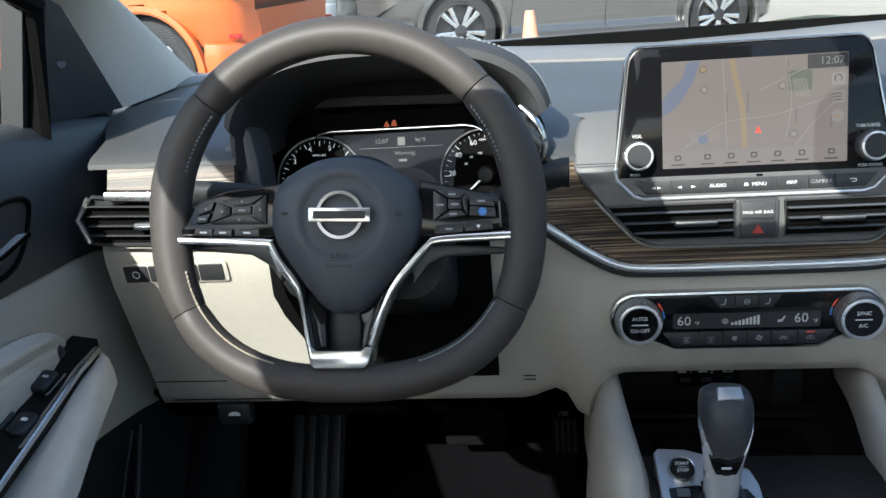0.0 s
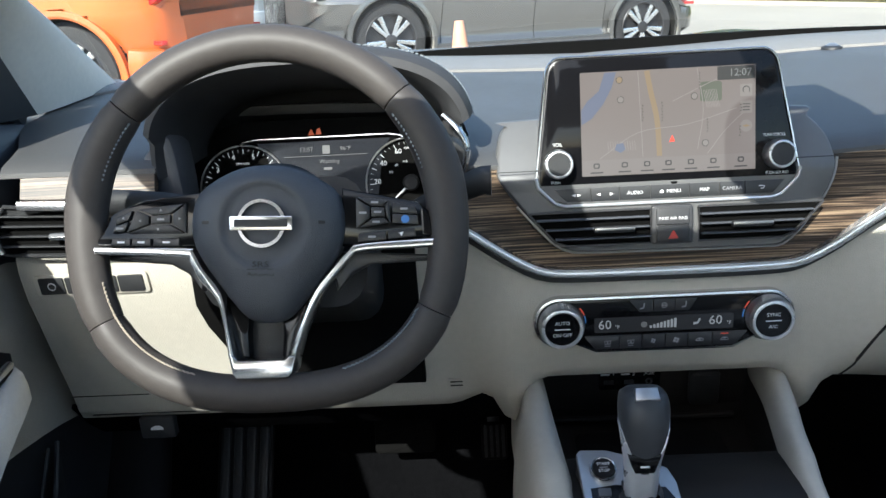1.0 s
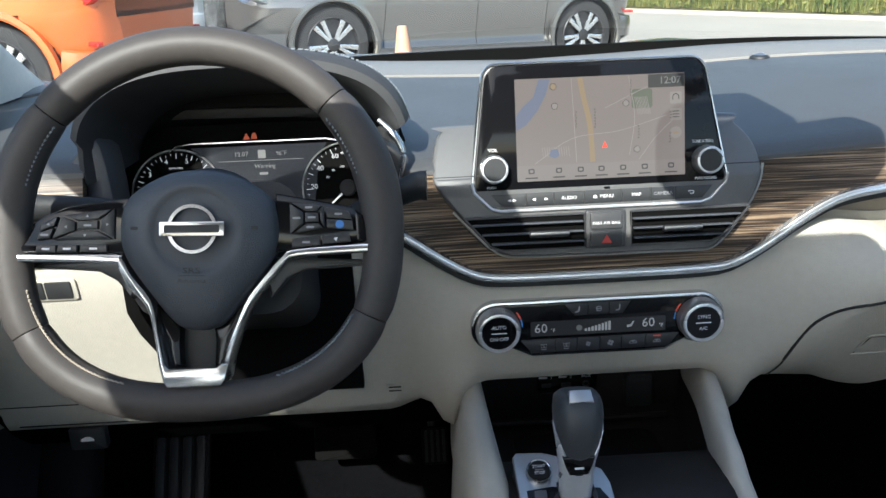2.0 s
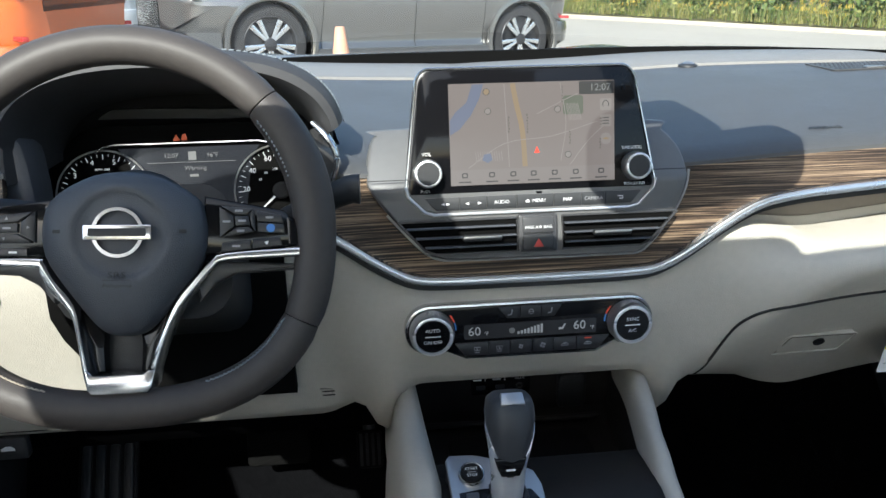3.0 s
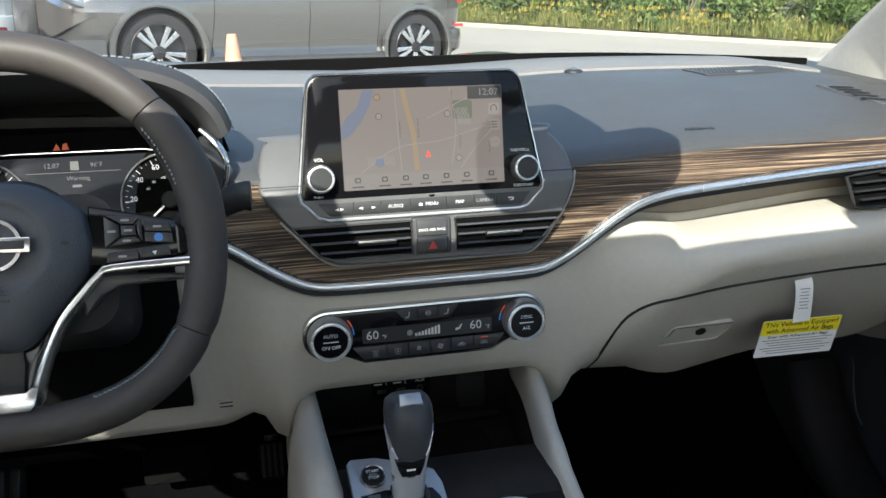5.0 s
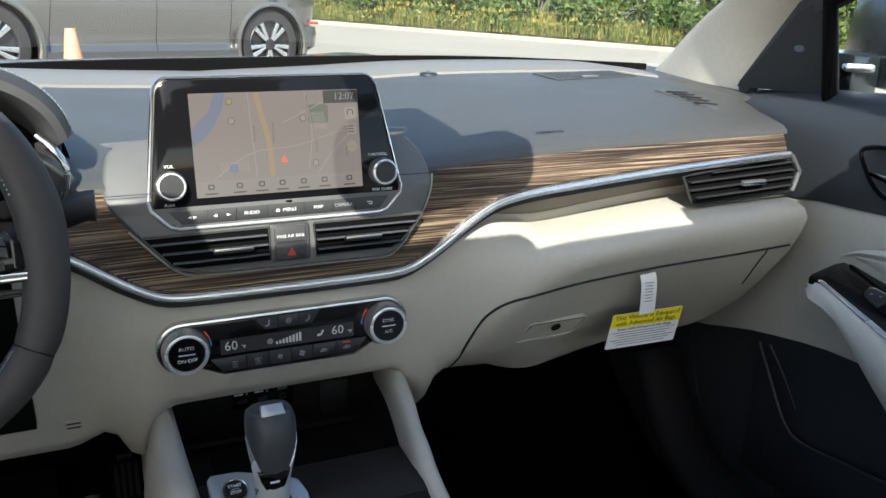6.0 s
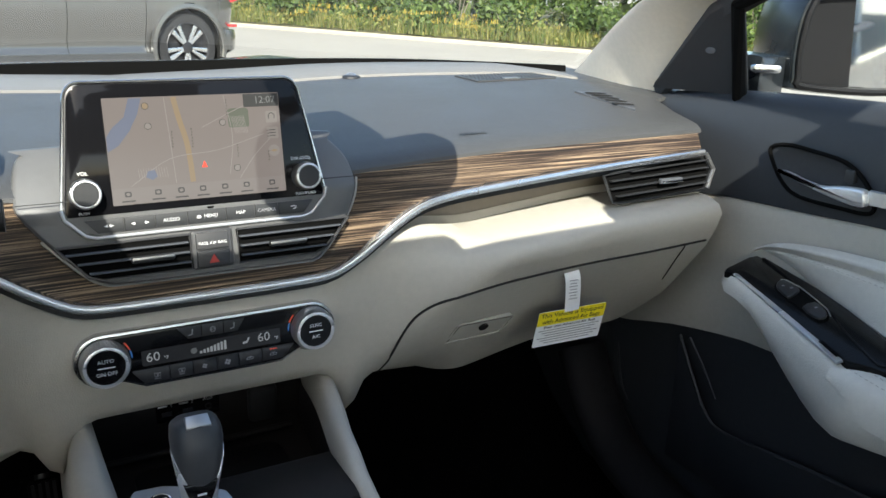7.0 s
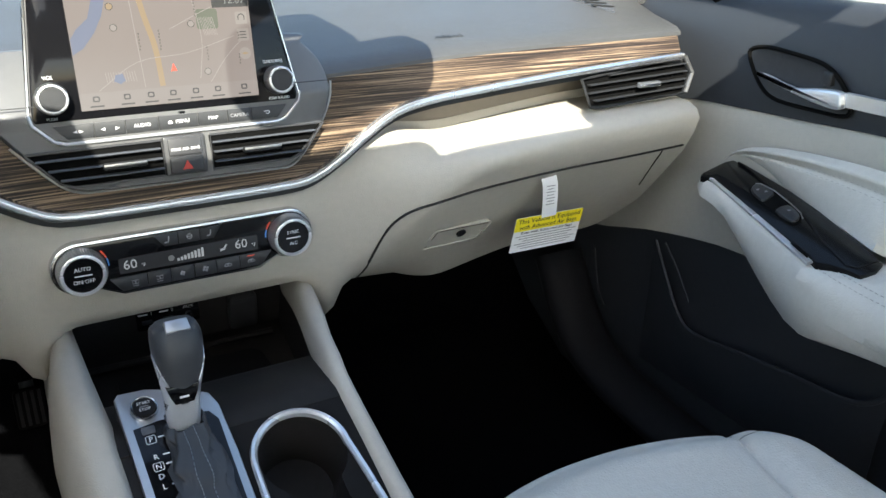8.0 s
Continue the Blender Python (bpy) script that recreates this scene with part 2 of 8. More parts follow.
def box(lo, hi, bev=0.0, seg=2):
    bm = bmesh.new()
    bmesh.ops.create_cube(bm, size=1)
    for v in bm.verts:
        v.co = [lo[i] + (v.co[i] + 0.5) * (hi[i] - lo[i]) for i in range(3)]
    if bev:
        bmesh.ops.bevel(bm, geom=bm.edges[:], offset=bev, segments=seg, affect="EDGES", profile=0.5)
    return bm


def turned(profile, m, n=32):
    """A body of revolution about w: profile of (radius, w)."""
    rows = []
    for r, w in profile:
        rows.append([m @ Vector((r * math.cos(2 * math.pi * i / n), r * math.sin(2 * math.pi * i / n), w)) for i in range(n)])
    bm = grid(rows, close_v=True)
    bmesh.ops.remove_doubles(bm, verts=bm.verts, dist=1e-7)
    return bm


def join(*bms):
    out = bmesh.new()
    for b in bms:
        me = bpy.data.meshes.new("joined")
        b.to_mesh(me)
        b.free()
        out.from_mesh(me)
        bpy.data.meshes.remove(me)
    return out


def lettering(text, size, m, material, parent, name="lettering", depth=0.0002, width=None, label=""):
    """Raised letters, centred on the origin of m."""
    cu = bpy.data.curves.new("letters", "FONT")
    cu.body, cu.size, cu.extrude = text, size, depth
    cu.align_x, cu.align_y = "CENTER", "CENTER"
    cu.resolution_u = 2
    ob = bpy.data.objects.new("letters", cu)
    scene.collection.objects.link(ob)
    bpy.context.view_layer.update()
    me = bpy.data.meshes.new_from_object(ob.evaluated_get(bpy.context.evaluated_depsgraph_get()))
    bpy.data.objects.remove(ob)
    bpy.data.curves.remove(cu)
    if width and me.vertices:
        have = max(v.co.x for v in me.vertices) - min(v.co.x for v in me.vertices)
        me.transform(Matrix.Diagonal((width / have, 1, 1, 1)))
    me.transform(m)
    me.materials.clear()
    me.materials.append(material)
    return part(name, me, material, parent, label)


def at(m, u, v, w=0.0, spin=0.0):
    return m @ Matrix.Translation((u, v, w)) @ pose(0, 0, 0, 0, 0, spin)


# ==== structure: ground and the car's shell ====
CONCRETE = mat("pale concrete paving", (0.33, 0.305, 0.265), 0.9, var=0.14, scale=3, bump=0.3, bump_scale=60)
KERB = mat("pale yellowish kerb concrete", (0.40, 0.35, 0.26), 0.9, var=0.15, scale=6)
SOIL = mat("dry grassy soil", (0.12, 0.11, 0.05), 0.95, var=0.4, scale=4)


def ground_z(x, y):
    return 0.075 - 0.034 * max(-30.0, min(30.0, x))


# the kerb's line: a point on it and its direction
KERB_P, KERB_D = Vector((7.2, 19.3)), Vector((0.735, -0.678)).normalized()
KERB_N = Vector((-KERB_D.y, KERB_D.x)) * (1 if KERB_D.x > 0 else -1)

xs = [-3000, -300, -60, -30, -15, 0, 15, 30, 60, 300, 3000]
solo("ground", grid([[(x, y, ground_z(x, y)) for x in xs] for y in (-3000, -200, -30, 0, 30, 200, 3000)]), CONCRETE,
     "pale sunlit concrete car park ground", "ground", kind="structure")


def along_kerb(s, off, z):
    p = KERB_P + KERB_D * s + KERB_N * off
    return (p.x, p.y, ground_z(p.x, p.y) + z)


solo("kerb", grid([[along_kerb(s, o, z) for o, z in ((0, -0.05), (0, 0.06), (0.03, 0.085), (0.16, 0.085), (0.16, -0.05))] for s in range(-45, 26, 5)]),
     KERB, "pale concrete kerb along the car park's edge", "kerb", kind="structure")
solo("verge", grid([[along_kerb(s, o, 0.075 + 0.08 * (o > 1) + 0.02 * math.sin(s * 1.3 + o)) for o in (0.19, 1, 2, 4, 8, 20, 60)] for s in range(-60, 41, 4)]),
     SOIL, "weedy grass verge behind the kerb", "verge", kind="structure")

# ==== the car we sit in ====
BODY = mat("dark blue-grey car paint", (0.035, 0.042, 0.05), 0.25, metal=0.5, var=0.05, coat=0.8)
HOODP = mat("grey metallic bonnet paint", (0.20, 0.205, 0.21), 0.3, metal=0.6, var=0.04, coat=0.8)


def ws_y(x):
    return 1.45 - 0.26 * (x / 0.83) ** 2


# bonnet in front of the windscreen
rows = []
for i in range(15):
    y = 1.50 + i * 0.085
    rows.append([(x, y + 0.0, interp(y, [(1.5, 0.945), (1.7, 0.952), (2.0, 0.938), (2.35, 0.885), (2.7, 0.77)]) - 0.05 * (abs(x) / 0.85) ** 4 + 0.012 * math.exp(-((abs(x) - 0.45) / 0.08) ** 2)) for x in [-0.88 + j * 0.044 for j in range(41)]])
bonnet = thing("car_bonnet", (0, 2.0, 0.5), "grey metallic bonnet of the car seen over the dashboard", "car bonnet")
part("panel", thick(grid(rows), 0.006), HOODP, bonnet)
part("wiper_cowl", sweep([(x, ws_y(x) + 0.05, 0.972 - 0.03 * (x / 0.83) ** 4) for x in [-0.84 + i * 0.06 for i in range(29)]],
     [(-0.02, -0.03), (0.02, -0.03), (0.02, 0.004), (0.008, 0.009), (-0.02, 0.012)]), DARKP, bonnet, "black plastic strip below the windscreen")
part("nose", box((-0.85, 2.45, 0.25), (0.85, 2.68, 0.80), 0.05), BODY, bonnet)

# windscreen
rows = []
for i in range(9):
    f = i / 8
    rows.append([(x * (1 - 0.27 * f), ws_y(x) + f * (0.115 - ws_y(x)), 1.0 + 0.325 * f + 0.05 * math.sin(f * math.pi)) for x in [-0.84 + j * 0.07 for j in range(25)]])
ws = solo("windscreen", grid(rows), GLASS, "clear curved windscreen glass", "windscreen", kind="structure")
ws.visible_shadow = False


# pillars beside the windscreen
def pillar(side):
    foot_in, foot_out = ((0.835, 1.20, 0.985), (0.815, 0.945, 0.978)) if side > 0 else ((0.795, 1.27, 0.985), (0.775, 0.955, 0.985))
    inner = curve([foot_in, (0.735, 0.90, 1.137), (0.655, 0.52, 1.262), (0.60, 0.15, 1.335)], 8)
    outer = curve([foot_out, (0.795 if side > 0 else 0.765, 0.80, 1.138), (0.735, 0.48, 1.262), (0.69, 0.18, 1.335)], 8)
    rows = []
    for a, b in zip(inner, outer):
        r = []
        for j in range(13):
            f = j / 12
            p = a.lerp(b, f)
            bulge = 0.028 * math.sin(f * math.pi) ** 0.7
            p = p + Vector((-0.75, -0.45, 0.1)) * bulge
            r.append((p.x * side, p.y, p.z))
        back = a.lerp(b, 0.5) + Vector((0.05, 0.04, 0))
        r.append((back.x * side, back.y, back.z))
        rows.append(r)
    # the pillar flares into the dashboard at its foot
    return grid(rows, close_v=True)


for side, nm in ((-1, "pillar_left"), (1, "pillar_right")):
    solo(nm, pillar(side), PILLAR, "light grey fabric-covered pillar beside the windscreen", "pillar", kind="structure")

# roof lining, and the shell that closes the cabin behind the camera
rows = [[(x * w, y, z + 0.03 * (1 - (x / 0.7) ** 2)) for x in [-0.7 + j * 0.14 for j in range(11)]] for y, z, w in
        ((0.050, 1.322, 0.92), (0.03, 1.335, 0.95), (0.0, 1.37, 0.98), (-0.5, 1.42, 1.0), (-1.2, 1.40, 0.97), (-1.6, 1.34, 0.9))]
solo("ceiling", thick(grid(rows), 0.03), ROOFLINING, "light grey roof lining", "ceiling", kind="structure")
for side, nm in ((-1, "roof_rail_left"), (1, "roof_rail_right")):
    solo(nm, sweep(curve([(0.70 * side, 0.17, 1.335), (0.72 * side, -0.1, 1.385), (0.72 * side, -0.9, 1.385), (0.70 * side, -1.6, 1.32)], 6), oval(0.035, 0.03)), ROOFLINING,
         "roof rail above the side windows", "roof rail", kind="structure")
    solo("b_" + nm.replace("roof_rail", "pillar"), sweep([(0.80 * side, -0.42, 0.9), (0.72 * side, -0.52, 1.38)], oval(0.03, 0.06)), ROOFLINING,
         "upright pillar behind the front door", "pillar", kind="structure")
solo("rear_wall", thick(grid([[(x, -1.55 - 0.12 * (z - 0.5), z) for x in (-0.8, -0.4, 0, 0.4, 0.8)] for z in (0.2, 0.5, 0.8, 1.0)]), 0.05), BEIGE_LEATHER,
     "beige leather rear bench back", "wall", kind="structure")
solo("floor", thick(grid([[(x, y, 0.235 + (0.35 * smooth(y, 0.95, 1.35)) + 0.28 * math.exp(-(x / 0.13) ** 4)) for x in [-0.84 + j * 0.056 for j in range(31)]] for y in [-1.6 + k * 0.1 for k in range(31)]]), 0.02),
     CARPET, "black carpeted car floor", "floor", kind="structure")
for side, nm in ((-1, "wall_left"), (1, "wall_right")):
    solo(nm, thick(grid([[(side * (0.86 + 0.02 * math.sin(z * 3)), y, z) for z in (0.2, 0.4, 0.6, 0.8, 0.96 - 0.05 * smooth(y, 0.7, 1.0))] for y in [-1.6 + k * 0.2 for k in range(16)]]), 0.02), BODY,
         "dark painted outer side of the car", "wall", kind="structure")
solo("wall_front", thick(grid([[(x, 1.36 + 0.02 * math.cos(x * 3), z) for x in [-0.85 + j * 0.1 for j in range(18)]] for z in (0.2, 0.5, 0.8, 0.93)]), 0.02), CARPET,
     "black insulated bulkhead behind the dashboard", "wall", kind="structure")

# unseen mirror, sized and placed so that its shadow falls beside the display
mir = thing("rear_view_mirror", (0.06, 0.36, 1.27), "unseen black rear-view mirror placed for its shadow on the dashboard", "mirror")
part("case", prism(rrect(0.25, 0.096, 0.030, 6), pose(0.025, 0.365, 1.257, 82, 0, 8), 0.035, base=-0.02, bev=0.006), BLACKP, mir)
part("stem", sweep([(0.02, 0.38, 1.28), (0.01, 0.42, 1.31), (0.0, 0.46, 1.315)], oval(0.012)), BLACKP, mir)
part("sensor_housing", box((-0.06, 0.40, 1.285), (0.07, 0.56, 1.312), 0.012), BLACKP, mir)
# unseen box at the roof edge, added to block sun from the centre stack
ohc = thing("overhead_console", (-0.13, 0.05, 1.33), "unseen light grey box added at the roof's front edge to block sun", "overhead console")
part("shell", box((-0.455, -0.12, 1.292), (0.055, 0.155, 1.35), 0.02), ROOFLINING, ohc)
# unseen visor board, added to cut off the sun patch on the passenger shelf
visor = thing("sun_visor", (0.5, 0.05, 1.32), "unseen light grey visor board added to shade the shelf's right end", "sun visor")
part("board", box((0.312, 0.0, 1.266), (0.63, 0.215, 1.302), 0.008), ROOFLINING, visor)

# unseen visor board, its outline shaped to keep sun off the wheel's hub
hub_blocker = thing("sun_visor", (-0.5, 0.1, 1.3), "unseen light grey visor board added to shade the wheel's hub", "sun visor")
part("board", prism([(-0.69, 0.0), (-0.33, 0.0), (-0.30, 0.03), (-0.29, 0.29), (-0.31, 0.30), (-0.64, 0.30), (-0.66, 0.28)], Matrix.Translation((0, 0, 1.268)), 0.022, bev=0.006), ROOFLINING, hub_blocker)

# ==== dashboard ====
X_END = 0.715


def chrome_z(x):
    return interp(abs(x), [(0, 0.819), (0.12, 0.8205), (0.145, 0.826), (0.18, 0.846), (0.215, 0.871), (0.25, 0.891), (0.29, 0.900), (0.34, 0.905), (0.52, 0.918), (0.75, 0.929)])


def wood_z(x):
    return interp(abs(x), [(0, 0.93), (0.174, 0.937), (0.335, 0.947), (0.51, 0.952), (0.75, 0.955)])


def face_y(x):
    return 0.726 - 0.006 * smooth(abs(x), 0.3, 0.75)


stations = [-X_END + i * 2 * X_END / 110 for i in range(111)]
chrome_stations = [x for x in stations if x < X_END - 0.004]
dash = thing("dashboard", (0, 0.9, 0.75), "dark grey dashboard with beige lower half, striped wood and chrome trim", "dashboard")

# upper pad
prof = [(0.733, -0.003), (0.734, 0.002), (0.742, 0.008), (0.765, 0.0135), (0.80, 0.020), (0.86, 0.0275), (0.95, 0.034), (1.05, 0.038), (1.15, 0.0395), (1.235, 0.039)]
rows = []
for y, dz in prof:
    r = []
    for x in stations:
        k = 1 + 0.085 * smooth(y, 0.74, 0.98)
        yy = y if y < 0.8 else 0.8 + (y - 0.8) * (ws_y(x) - 0.8) / (ws_y(0) - 0.8)
        r.append((x * k, yy, wood_z(x) + dz - 0.012 * smooth(abs(x), 0.62, 0.75) * smooth(y, 0.73, 0.9)))
    rows.append(r)
in_cluster = lambda p: -0.548 < p.x < -0.222 and p.y < 0.93
part("top_pad", thick(grid(rows, skip=in_cluster), 0.012), PAD, dash, "dark grey soft upper pad")
rows = []
for y, dz in [(1.238, 0.036), (1.24, 0.0425), (1.25, 0.0445), (1.33, 0.047), (1.42, 0.046), (1.46, 0.03)]:
    rows.append([(x * 1.085, 0.8 + (y - 0.8) * (ws_y(x) - 0.8) / (ws_y(0) - 0.8), wood_z(x) + dz - 0.012 * smooth(abs(x), 0.62, 0.75)) for x in stations])
WSTRIP = mat("mid grey plastic defroster strip", (0.17, 0.165, 0.155), 0.5, var=0.06, bump=0.25, bump_scale=900)
part("defroster_strip", thick(grid(rows), 0.01), WSTRIP, dash, "mid grey strip along the windscreen")
for side in (-1, 1):
    rows = []
    for i in range(13):
        y = 0.89 + i * 0.034
        xe = X_END * (1 + 0.085 * smooth(y, 0.74, 0.98))
        zp = wood_z(X_END) + interp(min(y, 1.23), prof) - 0.012 * smooth(y, 0.73, 0.9)
        rows.append([(side * xx, y, zz) for xx, zz in ((xe - 0.012, zp - 0.003), (xe + 0.004, zp + 0.002), (xe + 0.03, zp + 0.006), (0.88, zp + 0.004))])
    part("corner_trim", thick(grid(rows), 0.006), PAD, dash, "dark grey corner below the pillar")
# black band at the glass's foot
part("windscreen_seal", sweep([(x, ws_y(x) + 0.012, 0.994 - 0.006 * (x / 0.8) ** 2 + 0.010 * smooth(x, 0.0, 0.6)) for x in [-0.83 + i * 0.05 for i in range(34)]],
     [(-0.014, -0.03), (0.014, -0.03), (0.014, 0.001), (-0.010, 0.0)]), WELL, dash, "black rubber windscreen seal")

# wood band
for lo, hi in ((-0.690, -0.535), (-0.232, X_END - 0.008)):
    part("wood_trim", thick(grid([[(x, face_y(x) - 0.004 + 0.010 * f, chrome_z(x) + 0.006 + f * (wood_z(x) - chrome_z(x) - 0.008)) for x in stations if lo < x < hi] for f in (0, 0.2, 0.4, 0.6, 0.8, 1.0)]), 0.012),
         WOOD, dash, "dark striped open-grain wood trim")
# chrome strip under it
part("chrome_strip", sweep([(x, face_y(x) - 0.008, chrome_z(x)) for x in chrome_stations if x > -0.70], [(-0.014, 0.0040), (-0.008, 0.0056), (0.004, 0.0052), (0.006, 0.0018), (0.006, -0.0034), (0.0, -0.0054), (-0.014, -0.0045)][::-1]),
     TRIM, dash, "curved satin chrome strip")
part("strip_shadow_gap", sweep([(x, face_y(x) + 0.0, chrome_z(x) - 0.0095) for x in stations], [(-0.012, -0.004), (0.002, -0.004), (0.002, 0.004), (-0.012, 0.004)]), BLACKP, dash)

# beige lower half: three profiles blended along the width
DRIVER = [(0.735, 0.868), (0.727, 0.862), (0.726, 0.845), (0.732, 0.81), (0.745, 0.77), (0.76, 0.72), (0.775, 0.675), (0.785, 0.638), (0.792, 0.624), (0.82, 0.617), (0.90, 0.63)]
CENTRE = [(0.735, 0.80), (0.728, 0.797), (0.727, 0.785), (0.729, 0.765), (0.731, 0.745), (0.733, 0.715), (0.738, 0.696), (0.749, 0.680), (0.765, 0.674), (0.80, 0.671), (0.90, 0.672)]
PASSENGER = [(0.780, 0.890), (0.778, 0.882), (0.745, 0.879), (0.70, 0.875), (0.680, 0.868), (0.673, 0.855), (0.678, 0.825), (0.695, 0.790), (0.735, 0.735), (0.785, 0.668), (0.815, 0.632)]


def shelf_z(x):
    return interp(x, [(0.2, 0.832), (0.25, 0.835), (0.31, 0.840), (0.37, 0.846), (0.46, 0.855), (0.54, 0.862), (0.75, 0.868)])


def lower_profile(x):
    drop = 0.074 * math.exp(-((abs(x) - 0.172) / 0.020) ** 2)
    out = []
    if x > 0:
        a, a2, b = smooth(x, 0.18, 0.38), smooth(x, 0.18, 0.36), shelf_z(x)
        side = [(0.780, b + 0.012), (0.778, b + 0.001), (0.745, b - 0.001), (0.70, b - 0.004), (0.681, b - 0.010), (0.673, b - 0.022), (0.680, 0.5 * (b - 0.022) + 0.398)] + PASSENGER[7:]
    else:
        a = a2 = smooth(-x, 0.160, 0.250)
        side = DRIVER
    for i, ((yc, zc), (ys, zs)) in enumerate(zip(CENTRE, side)):
        if i < 5:
            lim = chrome_z(x) - 0.011 - i * 0.004
            mid = lim if i < 3 else min(lim, zc + 0.6 * max(0.0, lim - 0.80))
            y, z = yc + (ys - yc) * a2, mid + (min(zs, lim) - mid) * a2
        else:
            y, z = yc + (ys - yc) * a, zc + (zs - zc) * a
        z -= drop * smooth(i, 5, 9)
        if x > 0:
            z -= 0.030 * smooth(x, 0.17, 0.23) * (1 - smooth(x, 0.30, 0.54)) * smooth(i, 6, 9)
        out.append((y, z))
    if x > 0.62:
        # the end of the panel curves up towards the door
        t = 0.6 * smooth(x, 0.62, 0.76) ** 2
        out = [(y + (out[7][0] - y) * t, z + (out[7][1] - z) * t) if i > 7 else (y, z) for i, (y, z) in enumerate(out)]
    return out


rows = [[(x, y, z) for y, z in lower_profile(x)] for x in stations]
part("lower_panel", thick(grid(rows), 0.008), BEIGE, dash, "beige grained lower panel", angle=65)
# added black sheet under the dash, there to block sun from the pedals
part("under_cover", thick(grid([[(x, y, z) for x in (-0.73, -0.5, -0.3, -0.155)] for y, z in ((0.80, 0.640), (0.83, 0.60), (0.865, 0.566), (1.0, 0.60), (1.3, 0.62))]), 0.006), CARPET, dash, "added black sheet that keeps sun off the pedals")
# recess behind the chrome on the passenger's side: beige painted darker for its shade
part("recess", thick(grid([[(x, 0.732, chrome_z(x) - 0.008), (x, 0.735 + 0.040 * smooth(x, 0.19, 0.32), chrome_z(x) - 0.012), (x, lower_profile(x)[0][0] + 0.002, shelf_z(x) + 0.006)] for x in stations if x > 0.19]), 0.004), mat("beige recess darkened for shade", (0.17, 0.15, 0.125), 0.55, var=0.08, bump=0.2, bump_scale=800), dash, "recess under the chrome strip with shade put into its taupe colour")
for side in (-1, 1):
    part("end_cap", box((side * X_END - 0.012, 0.80, 0.69), (side * X_END + 0.012, 1.1, 0.94), 0.005), SOFT, dash)

# ==== instrument hood and cluster ====
hood = thing("instrument_binnacle", (-0.385, 0.85, 0.9), "dark leather-covered instrument hood with stitched edge", "instrument hood")
AX = -0.380


def arch(f, grow=0.0):
    """The hood's outline from its left foot over the top to its right foot: f from 0 to 1."""
    a = math.pi * (1 - f)
    rx, rz = 0.172 + grow, 0.118 + grow
    ca, sa = math.cos(a), math.sin(a)
    return AX + rx * math.copysign(abs(ca) ** 0.72, ca), 0.942 + rz * abs(sa) ** 0.62


rows = []
for y, g, dz in [(0.86, -0.028, -0.022), (0.79, -0.022, -0.010), (0.735, -0.012, -0.002), (0.722, -0.004, 0.0), (0.725, 0.002, 0.002), (0.735, 0.005, 0.003), (0.75, 0.006, 0.004), (0.80, 0.001, 0.002), (0.88, -0.012, -0.014), (0.97, -0.04, -0.05), (1.02, -0.06, -0.085)]:
    r = []
    for i in range(41):
        x, z = arch(i / 40, g)
        # the hood leans: its upper edge reaches further forward
        # below the beak at its ends the hood draws back
        back = smooth(z, 0.990, 0.978) * smooth(y, 0.86, 0.79)
        r.append((x - (x - AX) * (0.085 if x > AX else 0.02) * back, y + 0.10 * max(0, z - 0.96) * (1 if y < 0.9 else 0) + (0.030 if x > AX else 0.012) * back, z + dz * smooth(z, 0.94, 1.0)))
    rows.append(r)
part("shell", grid(rows), HOODSKIN, hood)
for off, nm in ((0.0, "stitching"), (0.007, "stitching")):
    bms = []
    for i in range(70):
        f0, f1 = 0.06 + 0.88 * i / 70, 0.06 + 0.88 * (i + 0.6) / 70
        pts = []
        for f in (f0, f1):
            x, z = arch(f, 0.0062)
            pts.append(Vector((x, 0.752 + off + 0.10 * max(0, z - 0.96), z + 0.0041 * smooth(z, 0.94, 1.0))))
        bms.append(sweep(pts, oval(0.0005, n=4)))
    part(nm, join(*bms), BLUE_THREAD, hood, "pale double stitching")
# chrome ornament at the hood's right foot
part("side_trim", sweep(curve([(-0.236, 0.740, 0.995), (-0.223, 0.730, 0.983), (-0.2135, 0.726, 0.963), (-0.2180, 0.728, 0.939), (-0.232, 0.735, 0.910)], 6), oval(0.0045, 0.0035)), CHROME, hood, "bright chrome edge")
part("side_cheek", prism(curve([(-0.03, -0.05), (0.004, -0.03), (0.010, 0.015), (-0.005, 0.035), (-0.03, 0.04)], 4, True), frame_at((-0.222, 0.75, 0.935)), 0.02, bev=0.006), BLACKP, hood)
# lower brow under the gauges
part("sill", thick(grid([[(AX + s * 0.165, 0.73 + 0.12 * f, 0.875 - 0.01 * f) for s in (-1, -0.5, 0, 0.5, 1)] for f in (0, 0.5, 1)]), 0.006), BLACKP, hood)
part("left_cheek", prism(curve([(-0.028, -0.05), (0.02, -0.05), (0.02, 0.055), (-0.005, 0.05), (-0.03, 0.01)], 4, True), frame_at((-0.548, 0.745, 0.925)), 0.05, base=-0.05, bev=0.008), SOFT, hood, "dark angular cheek")

cluster = thing("instrument_cluster", (-0.385, 0.85, 0.9), "black instrument cluster with two dials and a colour display", "instrument cluster")
CF = frame_at((AX, 0.842, 0.917), 14)
part("backplate", prism(rrect(0.30, 0.125, 0.05, 6), CF, 0.006, base=-0.006), WELL, cluster)
part("display_surround", sweep([CF @ Vector(p) for p in [(-0.108, 0.032, 0.004), (-0.10, 0.038, 0.004), (-0.085, 0.0405, 0.004), (0.075, 0.0405, 0.004), (0.088, 0.038, 0.004), (0.098, 0.032, 0.004)]], oval(0.0016, n=8), up=(0, -1, 0)), CHROME, cluster, "bright display edge")
